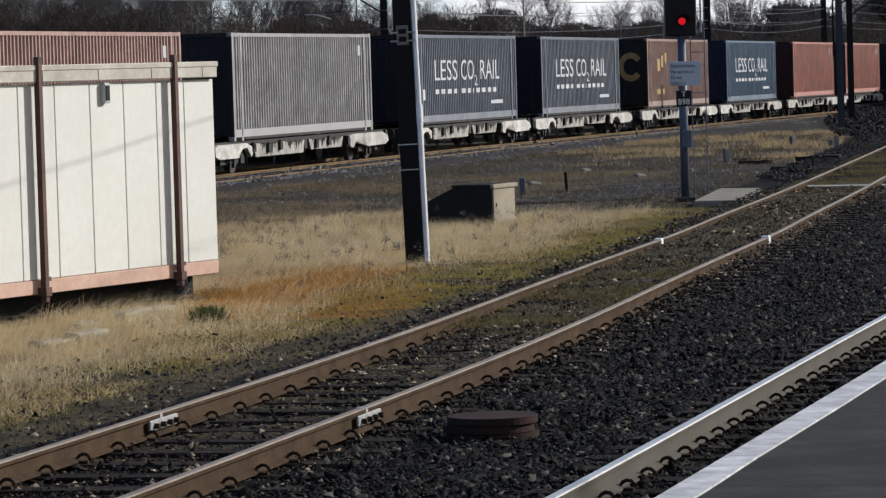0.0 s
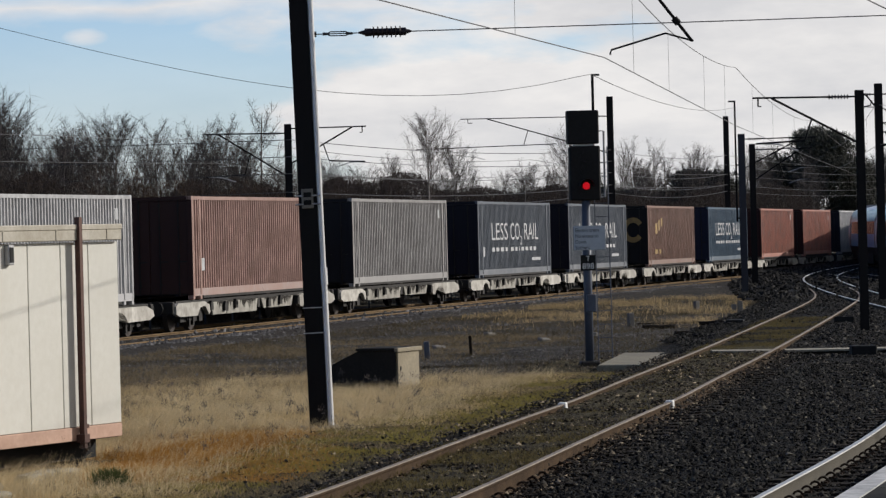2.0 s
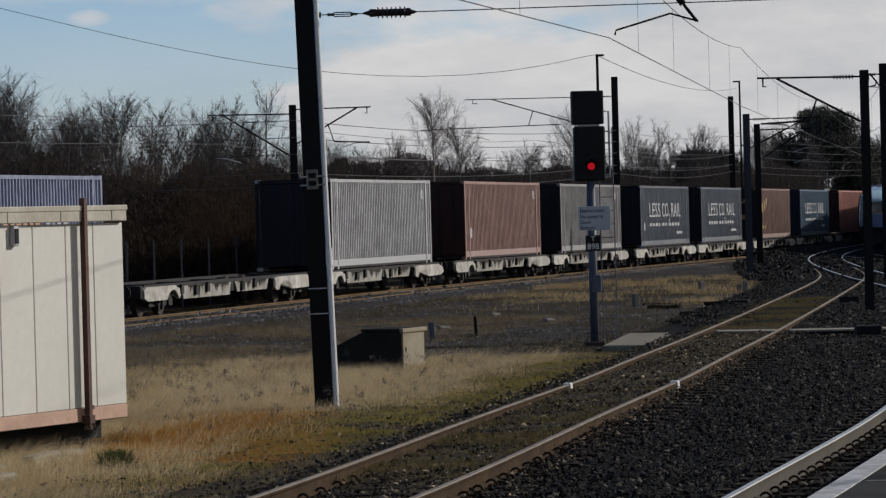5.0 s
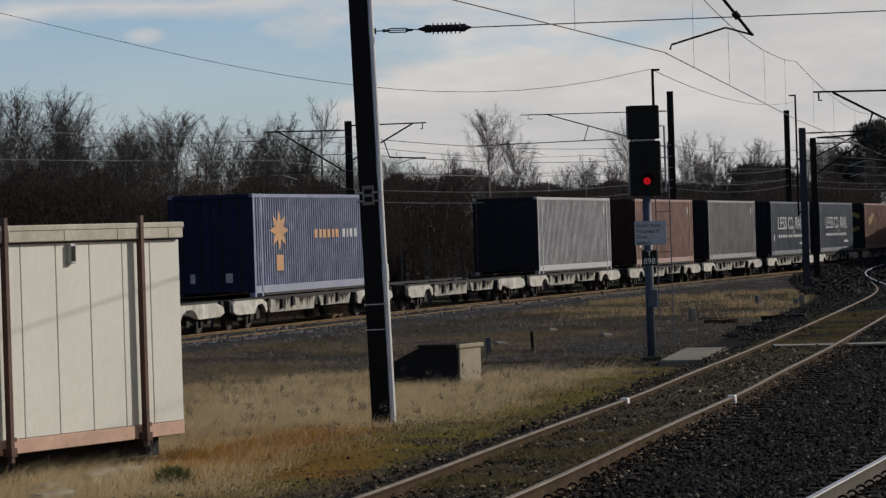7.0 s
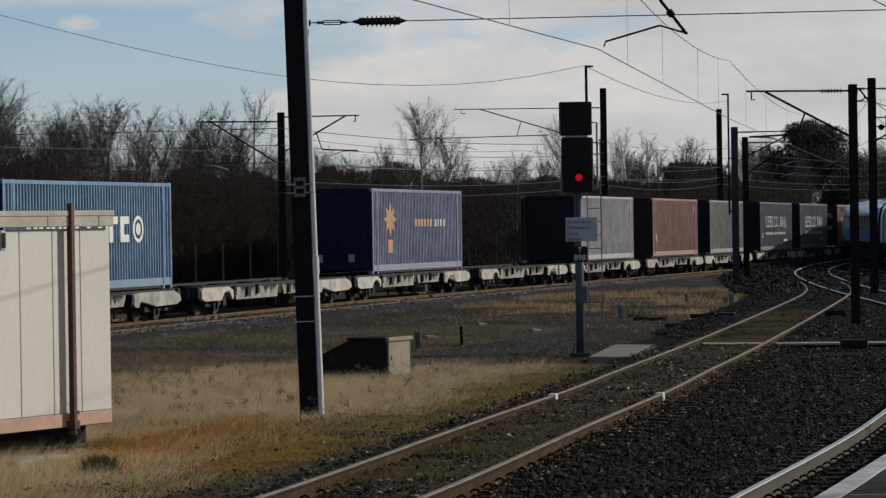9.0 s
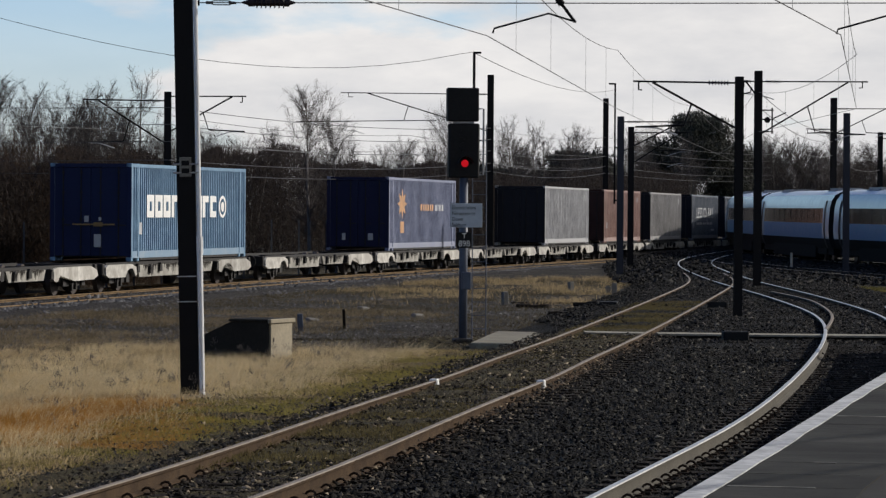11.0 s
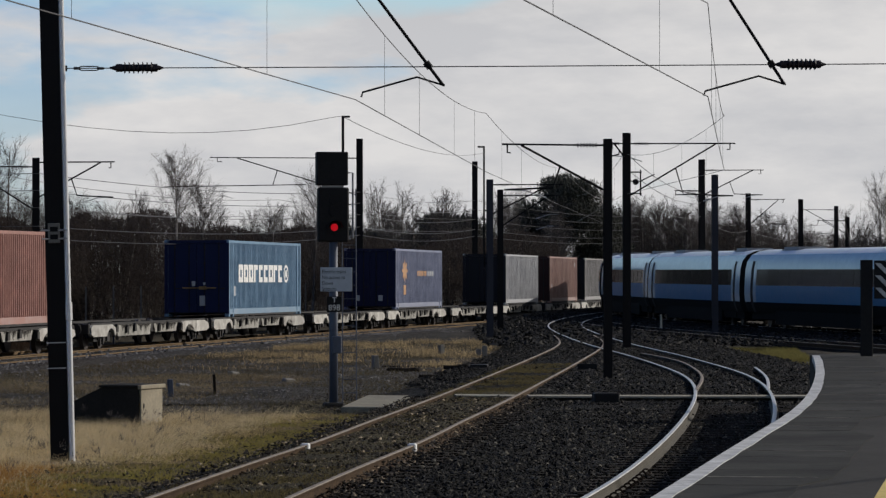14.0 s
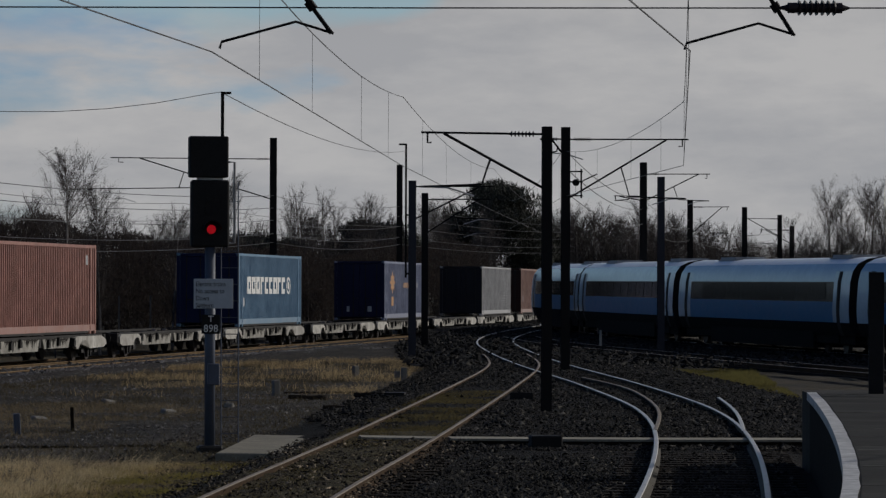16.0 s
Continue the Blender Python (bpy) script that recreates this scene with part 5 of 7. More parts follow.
for k in range(-4, 7):
    for half in (0, 1):
        s = -18.1 + 37.1 * k + 17.95 * half
        wagon(s - 1.84, k < 0 and half == 0)


# ---------------------------------------------------------------- coach train
COACH_LINE = np.vstack([[(56.0, 30.0), (47.2, 60.0)], PASSENGER])
COACH_S = np.r_[0, np.cumsum(np.linalg.norm(np.diff(COACH_LINE, axis=0), axis=1))]
PITCH, COACH_LEN = 25.4, 24.6
JOINT = float(np.interp(154.5, COACH_LINE[:, 1], COACH_S))


def on_line(s):
    return Vector((np.interp(s, COACH_S, COACH_LINE[:, 0]), np.interp(s, COACH_S, COACH_LINE[:, 1]), 0))


def coach_pose(k, t):
    s = JOINT + PITCH * k + 11.5 * (12.5 - t) + 0.4
    a, b = on_line(s + 3.5), on_line(s + COACH_LEN - 3.5)
    d = (b - a).normalized()
    return Matrix.Translation(a - d * 3.5) @ Matrix.Rotation(math.atan2(d.y, d.x), 4, "Z")


COACH_OUTLINE = [(1.20, 0.62), (1.30, 0.85), (1.36, 1.08), (1.39, 1.45), (1.38, 1.80), (1.33, 2.50), (1.24, 2.86), (1.05, 3.13), (0.7, 3.30), (0.3, 3.37)]


def band(i0, i1, x0, x1, grow=0.0, sides=(1, -1)):
    """A strip of the coach's skin on both sides between two heights."""
    bm = bmesh.new()
    for side in sides:
        rows = [[bm.verts.new((x, side * (w + grow), z)) for x in (x0, x1)] for w, z in COACH_OUTLINE[i0:i1 + 1]]
        for r0, r1 in zip(rows[:-1], rows[1:]):
            bm.faces.new((r0[0], r0[1], r1[1], r1[0]) if side < 0 else (r0[1], r0[0], r1[0], r1[1]))
    return bm


M_SLATEROOF = material("grey_roof_unit", (0.30, 0.32, 0.35), (0.18, 0.19, 0.21), rough=0.5, grain=5)


# Near black for the coach's lower body, underframe and bogie frames.
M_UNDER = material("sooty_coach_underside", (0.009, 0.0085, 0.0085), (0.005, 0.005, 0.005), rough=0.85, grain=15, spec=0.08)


def coach_meshes():
    d, L = {}, COACH_LEN
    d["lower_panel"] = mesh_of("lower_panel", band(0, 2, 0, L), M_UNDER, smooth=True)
    d["waist_panel"] = mesh_of("waist_panel", band(2, 4, 0, L), M_TRAINBLUE, smooth=True)
    d["window_band"] = mesh_of("window_band", band(4, 5, 0, L), material("brown_grey_coach_panel", (0.014, 0.013, 0.013), (0.011, 0.010, 0.010), rough=0.14, grain=3, bump=0, spec=0.09), smooth=True)
    d["door_panel"] = [mesh_of("door_panel", band(2, 6, 0, 2.0, 0.006, (s,)), M_TRAINPALE, smooth=True) for s in (1, -1)]
    d["cant_panel"] = mesh_of("cant_panel", band(5, 7, 0, L), M_TRAINPALE, smooth=True)
    bm = bmesh.new()
    top = COACH_OUTLINE[7:]
    ring = [(w, z) for w, z in top] + [(-w, z) for w, z in reversed(top)]
    rows = [[bm.verts.new((x, w, z)) for x in (0, L)] for w, z in ring]
    for r0, r1 in zip(rows[:-1], rows[1:]):
        bm.faces.new((r0[0], r0[1], r1[1], r1[0]))
    d["roof"] = mesh_of("roof", bm, M_ROOF, smooth=True)
    bm = bmesh.new()
    ring = COACH_OUTLINE + [(-w, z) for w, z in reversed(COACH_OUTLINE)]
    bm.faces.new([bm.verts.new((0.0, w, z)) for w, z in ring])
    d["end_wall"] = mesh_of("end_wall", bm, M_BLACK)
    bm = bmesh.new()
    ends = [[bm.verts.new((x, k * w, 0.62 + 0.0 + (z - 0.62) * h)) for w, z in ring] for x, k, h in ((0.0, 1.0, 1.0), (0.7, 0.97, 0.97), (1.3, 0.86, 0.86), (1.6, 0.66, 0.62))]
    for r0, r1 in zip(ends[:-1], ends[1:]):
        for a in range(len(ring)):
            b = (a + 1) % len(ring)
            bm.faces.new((r0[a], r0[b], r1[b], r1[a]))
    bm.faces.new(ends[-1])
    bmesh.ops.recalc_face_normals(bm, faces=bm.faces[:])
    d["cab_nose"] = mesh_of("cab_nose", bm, M_ROOF, smooth=True)
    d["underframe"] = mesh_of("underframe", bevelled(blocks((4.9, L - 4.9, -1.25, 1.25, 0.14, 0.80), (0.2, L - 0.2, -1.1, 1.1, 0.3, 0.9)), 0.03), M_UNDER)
    d["gangway"] = mesh_of("gangway", bevelled(blocks((-0.45, 0.02, -0.75, 0.75, 0.9, 3.0)), 0.05), M_BLACK)
    d["roof_unit"] = mesh_of("roof_unit", bevelled(blocks((0, 2.6, -0.7, 0.7, 3.2, 3.46)), 0.1, 2), M_SLATEROOF)
    w = []
    for side in (1, -1):
        (w4, z4), (w5, z5) = COACH_OUTLINE[4], COACH_OUTLINE[5]
        q = [(x, side * (a + 0.012), z) for x, a, z in ((0, w4 - 0.005, z4 + 0.04), (1.75, w4 - 0.005, z4 + 0.04), (1.75, w5 + 0.005, z5 - 0.04), (0, w5 + 0.005, z5 - 0.04))]
        bm = bmesh.new()
        bm.faces.new([bm.verts.new(v) for v in (q if side < 0 else q[::-1])])
        w.append(raw_mesh("window", [tuple(v.co) for v in bm.verts], [(0, 1, 2, 3)], M_COACHGLASS))
        bm.free()
    d["windows"] = w
    d["doors"] = [mesh_of("door", band(0, 6, 0, 0.42, 0.015, (s,)), M_BLACK) for s in (1, -1)]
    bm = bmesh.new()
    box(bm, -1.5, 1.5, -1.15, 1.15, 0.35, 0.7)
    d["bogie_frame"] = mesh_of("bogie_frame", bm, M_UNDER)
    return d


COACH = coach_meshes()


def coach(k):
    L = COACH_LEN
    c = thing("passenger_coach", "pale and deep blue passenger coach with dark windows", "railway coach", group="coaches of the passenger train")
    for name in ("lower_panel", "waist_panel", "window_band", "cant_panel", "roof", "underframe", "gangway"):
        part(name, COACH[name], None, c)
    part("end_wall", COACH["end_wall"], None, c)
    part("end_wall", COACH["end_wall"], None, c).location = (L, 0, 0)
    if k == 3:
        part("cab_nose", COACH["cab_nose"], None, c, "white rounded cab end").location = (L + 0.01, 0, 0)
    for x in (2.2, L - 6.4):
        part("roof_unit", COACH["roof_unit"], None, c).location = (x, 0, 0)
    for x in np.arange(3.0, L - 4.4, 1.98):
        for me in COACH["windows"]:
            part("window", me, None, c).location = (x, 0, 0)
    for x in (1.1, L - 1.5):
        for me in COACH["doors"]:
            part("door", me, None, c).location = (x, 0, 0)
    for x in (0.0, L - 2.0):
        for me in COACH["door_panel"]:
            part("door_panel", me, None, c).location = (x, 0, 0)
    for x in (3.5, L - 3.5):
        b = new("bogie")
        b.parent = c
        b.location = (x, 0, 0)
        part("bogie_frame", COACH["bogie_frame"], None, b)
        for ax in (-1.25, 1.25):
            for y in (-0.75, 0.75):
                part("wheel", WAGON["wheel"], None, b).location = (ax, y, 0.42)
    MOVERS.append((c, [(t, coach_pose(k, t)) for t in np.arange(0, 16.1, 1.0)]))


for k in range(-6, 4):
    coach(k)
# ---------------------------------------------------------------- overhead line
def steel_mast(x, y, h, label, w=0.22, arms=(), kind_name="overhead_mast", mat=None):
    m = thing(kind_name, label, "overhead mast", pose(x, y, -0.4), group="overhead line masts")
    low = ground_drop(x, y)
    part("column", column(w, h + 0.4), mat or M_MAST, m)
    if low > 0.05:
        part("plinth", blocks((-0.3, 0.3, -0.3, 0.3, -low - 0.1, -0.1)), M_CONCRETE, m)
    part("foundation", bevelled(blocks((-0.35, 0.35, -0.35, 0.35, -0.1, 0.14)), 0.03), M_CONCRETE, m)
    for arm in arms:
        cantilever(m, *arm)
    return m


def insulator(bm, a, b, r=0.07, n=7):
    a, b = Vector(a), Vector(b)
    d = (b - a) / n
    tube(bm, a, b, r * 0.35, sides=8)
    for k in range(n):
        p = a + d * (k + 0.25)
        tube(bm, p, p + d * 0.3, r, r * 0.7, sides=12)


def rod_insulator(bm, a, b, r=0.062, fins=7):
    """A thick ribbed rod between two metal caps, with an eye at each end."""
    a, b = Vector(a), Vector(b)
    d = b - a
    tube(bm, a, a + d * 0.14, 0.012, 0.045, sides=8)
    tube(bm, a + d * 0.12, a + d * 0.24, 0.058, sides=12)
    tube(bm, a + d * 0.24, a + d * 0.82, r * 0.84, sides=10)
    tube(bm, a + d * 0.80, a + d * 0.89, 0.058, sides=12)
    tube(bm, a + d * 0.89, b, 0.04, 0.012, sides=8)
    for k in range(fins):
        p = a + d * (0.27 + 0.50 * k / (fins - 1))
        tube(bm, p, p + d * 0.026, r * 1.38, r * 1.15, sides=14)


def cantilever(mast, reach, z_top, z_low, tube_z=None, tube_end=0.98, rod=0.028):
    """A bracket arm: a level top tube, a raking strut, a drop bracket and a registration arm."""
    z_top, z_low, s = z_top + 0.4, z_low + 0.4, math.copysign(1, reach)
    bm = bmesh.new()
    pipe(bm, [(0.1 * s, 0, z_top), (reach, 0, z_top + 0.02)], rod * 0.8)
    pipe(bm, [(0.1 * s, 0, z_low), (reach * 0.82, 0, z_top)], rod)
    if tube_z is None:
        pipe(bm, [(reach * 0.45, 0, z_low + 0.53 * (z_top - z_low)), (reach * 0.52, 0, z_low + 0.05), (reach * 0.98, 0, z_low + 0.0)], rod * 0.8)
    else:
        tube_z += 0.4
        pipe(bm, [(reach * 0.55, 0, z_low + 0.67 * (z_top - z_low)), (reach * 0.58, 0, tube_z + 0.04)], rod * 0.8)
        pipe(bm, [(reach * 0.36, 0, tube_z + 0.06), (reach * tube_end, 0, tube_z - 0.06)], rod * 0.8)
    pipe(bm, [(reach * 0.95, 0, z_top), (reach * 0.95, 0, z_top - 0.18), (reach * 0.92, 0, z_top - 0.18)], rod * 0.7)
    part("bracket_arm", bm, M_MAST, mast)
    bm = bmesh.new()
    insulator(bm, (0.25 * s, 0, z_top), (0.75 * s, 0, z_top), 0.06)
    part("insulator", bm, M_INSUL, mast)
    bm = bmesh.new()
    pipe(bm, [(reach * 0.98, 0, z_low), (reach * 0.98 - 0.5 * s, 0, z_low - 0.02), (reach * 0.98 - 1.0 * s, 0, z_low - 0.18)], 0.016)
    part("registration_arm", bm, M_GALV, mast)


M_MAST2 = material("blue_grey_weathered_steel", (0.019, 0.022, 0.038), (0.012, 0.014, 0.023), rough=0.55, metal=0.2, grain=25, patch=1)


def spot(az, d):
    return d * math.sin(radians(az)), d * math.cos(radians(az))


MASTS = [
    (*spot(7.96, 87.8), 5.55, "black steel overhead line mast with a bracket arm", ((-2.5, 5.4, 4.35),)),
    (*spot(8.25, 122.0), 6.95, "dark steel overhead line mast with a long bracket arm", ((3.6, 6.6, 4.9), (-0.5, 6.6, 6.2))),
    (*spot(9.40, 190.0), 8.1, "dark steel overhead line mast with crossed brackets", ((3.2, 7.55, 6.3), (-1.4, 6.5, 6.3))),
    (*spot(9.60, 150.0), 6.3, "blue-grey steel overhead line mast", ()),
    (*spot(10.11, 240.0), 7.4, "distant dark overhead line mast with a bracket arm", ((2.4, 7.0, 5.4),)),
    (*spot(10.91, 260.0), 7.4, "distant dark overhead line mast", ()),
    (*spot(11.45, 300.0), 7.6, "distant dark overhead line mast with a bracket arm", ((-3.0, 7.3, 6.0),)),
    (*spot(11.62, 290.0), 6.6, "distant dark overhead line mast with a bracket arm", ((-2.4, 6.3, 5.3),)),
    (*spot(-0.80, 124.0), 6.2, "dark overhead line mast behind the goods train", ((2.6, 6.05, 4.9), (-2.8, 5.9, 4.5))),
    (*spot(4.15, 182.0), 8.9, "tall dark overhead line mast with a long bracket arm", ((-7.3, 7.95, 6.15, 6.6, 1.3),)),
    (*spot(5.92, 220.0), 8.9, "tall dark overhead line mast behind the goods train", ()),
    (*spot(6.15, 140.9), 5.9, "blue-grey overhead line mast beside the goods line", ((2.8, 5.7, 4.6),)),
    (*spot(6.31, 161.0), 5.95, "dark overhead line mast beside the goods line", ((2.6, 5.7, 4.4),)),
]
for x, y, h, label, arms in MASTS:
    mast = steel_mast(x, y, h, label, 0.19 if y < 90 else 0.24 if y < 165 else 0.30, arms, mat=M_MAST2 if "blue-grey" in label else None)
    if "blue-grey" in label and arms:
        bm = bmesh.new()
        tube(bm, (-0.22, 0, 3.0), (-0.22, 0, 7.55), 0.035, sides=8)
        box(bm, -0.22, -0.1, -0.02, 0.02, 3.1, 3.16)
        box(bm, -0.22, -0.1, -0.02, 0.02, 5.1, 5.16)
        box(bm, -0.46, -0.19, -0.03, 0.03, 7.5, 7.56)
        part("earth_wire_pole", bm, M_MAST, mast, "slim pole with a hooked top")
    if "long bracket" in label and y < 130:
        bm = bmesh.new()
        for z in (5.35, 5.75, 6.05):
            box(bm, 0.12, 0.5, -0.03, 0.03, z, z + 0.04)
        tube(bm, (0.46, 0, 5.3), (0.46, 0, 6.15), 0.025, sides=6)
        tube(bm, (0.3, -0.03, 5.75), (0.3, 0.03, 5.75), 0.10, sides=12)
        tube(bm, (0.5, 0, 5.8), (0.92, 0, 6.0), 0.02, sides=6)
        part("tension_pulley", bm, M_MAST, mast)

def headspan():
    """Cross-span wire from the near mast with two drop tubes and their registration arms."""
    h = thing("headspan", "overhead headspan wire with insulators and drop tubes", "overhead line")
    y = 53.2
    bm = bmesh.new()
    pipe(bm, [(-0.3, y, 5.33), (2.0, y, 5.35), (6.0, y, 5.385), (12.0, y, 5.45), (16.5, y, 5.49), (34.0, y, 5.66)], 0.008, 5)
    part("span_wire", bm, M_WIRE, h)
    for x0 in (0.30, 9.87):
        bm = bmesh.new()
        rod_insulator(bm, (x0, y, 5.335 + 0.0095 * x0), (x0 + 0.76, y, 5.34 + 0.0095 * x0))
        part("insulator", bm, M_INSUL, h)
    bm = bmesh.new()
    for z in (5.303, 5.359):
        pipe(bm, [(-0.16, y, 5.331), (-0.10, y, z), (0.12, y, z), (0.18, y, 5.331)], 0.009, 5)
    for x in (-0.16, 0.17):
        tube(bm, (x - 0.05, y, 5.331), (x + 0.05, y, 5.331), 0.024, 0.016, sides=8)
    part("turnbuckle", bm, M_WIRE, h, "open steel turnbuckle")
    bm = bmesh.new()
    tube(bm, (-0.58, y, 5.325), (-0.34, y, 5.328), 0.032, 0.02, sides=8)
    tube(bm, (-0.44, y, 5.29), (-0.40, y, 5.36), 0.03, sides=8)
    tube(bm, (-0.34, y, 5.328), (-0.30, y, 5.328), 0.042, sides=10)
    part("clevis", bm, M_MAST, h)
    for x, top, low in ((5.065, 3.485, 5.105), (10.02, 8.66, 5.14)):
        bm = bmesh.new()
        a, b = Vector((x, y, low)), Vector((top, y, low + 2.09))
        tube(bm, a, b, 0.023, sides=8)
        tube(bm, a + (b - a) * 0.12, a + (b - a) * 0.16, 0.05, sides=8)
        part("drop_tube", bm, M_MAST, h)
        bm = bmesh.new()
        insulator(bm, a + (b - a) * 0.70, a + (b - a) * 0.98, 0.075, 9)
        part("insulator", bm, M_INSUL, h)
        bm = bmesh.new()
        pipe(bm, [a + Vector((0.02, 0, 0.0)), a + Vector((-0.38, 0, 0.12)), a + Vector((-1.16, 0, -0.10)), a + Vector((-1.18, 0, -0.17))], 0.0145)
        part("registration_arm", bm, M_MAST, h)
    return h


headspan()


def side_wires():
    """Overhead wires past the far side of the platform; their shadows lie across its surface."""
    h = thing("overhead_wires", "overhead wires beside the far platform edge", "overhead line")
    rise = 5.2
    lift = SUN * (rise / SUN.z)
    for line in (((-1.0, 17.6), (1.5, 21.3), (3.73, 24.4), (5.86, 27.3), (9.5, 31.5), (14.0, 36.0)), ((-1.2, 14.6), (1.8, 19.2), (4.18, 22.6), (5.4, 24.3), (9.0, 28.6), (14.0, 34.0)), ((4.4, 37.4), (6.8, 42.2), (9.14, 46.5), (11.11, 50.0), (16.0, 58.0), (22.0, 67.0))):
        bm = bmesh.new()
        pipe(bm, [Vector((x, y, 0.91)) + lift for x, y in line], 0.022, 5)
        part("wire", bm, M_WIRE, h)


side_wires()


def hung(a, b, sag=0.0, n=14):
    a, b = Vector(a), Vector(b)
    return [a.lerp(b, k / n) - Vector((0, 0, 4 * sag * (k / n) * (1 - k / n))) for k in range(n + 1)]


def wire(label, pts, r=0.008, sag=0.0):
    """A wire hung through points."""
    row = [Vector(pts[0])]
    for a, b in zip(pts[:-1], pts[1:]):
        row += hung(a, b, sag)[1:]
    return solid("overhead_wire", pipe(bmesh.new(), row, r, 4), M_WIRE, label, "overhead wire", "overhead wires")


def contact_run(label, spans, z, top, sag):
    """Contact wire, catenary and droppers over a track."""
    t = thing("overhead_line", label, "overhead line", group="overhead lines")
    low = [Vector((x, y, z)) for y, x in spans]
    part("contact_wire", pipe(bmesh.new(), low, 0.008, 4), M_WIRE, t)
    high = [low[0] + Vector((0, 0, top))]
    for a, b in zip(low[:-1], low[1:]):
        up = Vector((0, 0, top))
        row = hung(a + up, b + up, sag)
        high += row[1:]
        for k in (2, 5, 9, 12):
            p = a.lerp(b, k / 14)
            part("dropper", tube(bmesh.new(), p, row[k], 0.0035, sides=4), M_WIRE, t)
    part("catenary_wire", pipe(bmesh.new(), high, 0.0075, 4), M_WIRE, t)


contact_run("contact wire, catenary and droppers over the siding", [(6.0, -7.3), (53.2, 3.8), (91.8, 9.8), (141, 18.0), (200, 28)], 4.90, 1.45, 0.36)
contact_run("contact wire, catenary and droppers over the platform line", [(6.0, -3.3), (53.2, 8.9), (92, 15.8), (122, 17.6), (190, 25)], 4.96, 1.35, 0.36)
for x0, z0 in ((-9.5, 4.9), (-8.6, 5.6)):
    wire("catenary wire along the goods line", [(x0 - 19, 40, z0 + 0.2), (x0 + 5.5, 121, z0), (x0 + 17, 165, z0), (x0 + 33, 225, z0)], 0.012, sag=0.3)
wire("slack earth wire to the signal's finial", [(x, 74.4, 5.30 - 0.1053 * x + 0.02497 * x * x + 0.00126 * x ** 3) for x in np.arange(-12, 5, 0.8)] + [(5.08, 74.6, 5.56)], 0.007)
wire("earth wire from the signal's finial", [(5.08, 74.6, 5.54), (14.85, 140.1, 6.9)], 0.008, sag=0.35)
for dz in (0.0, -0.55, -1.1, -1.7, -2.1):
    wire("feeder wires behind the goods train", [(-40, 118, 6.1 + dz), (-1.6, 121, 5.6 + dz), (13.2, 181.5, 6.3 + dz), (22.7, 218.8, 6.6 + dz), (46, 310, 7.0 + dz)], 0.015, sag=0.3)
for dz in (0.0, -0.5, -1.2):
    wire("feeder wires over the coach line", [(17.5, 120.8, 6.3 + dz), (31.0, 187.5, 6.4 + dz), (42.1, 236.3, 6.2 + dz), (60, 300, 6.2 + dz)], 0.013, sag=0.4)

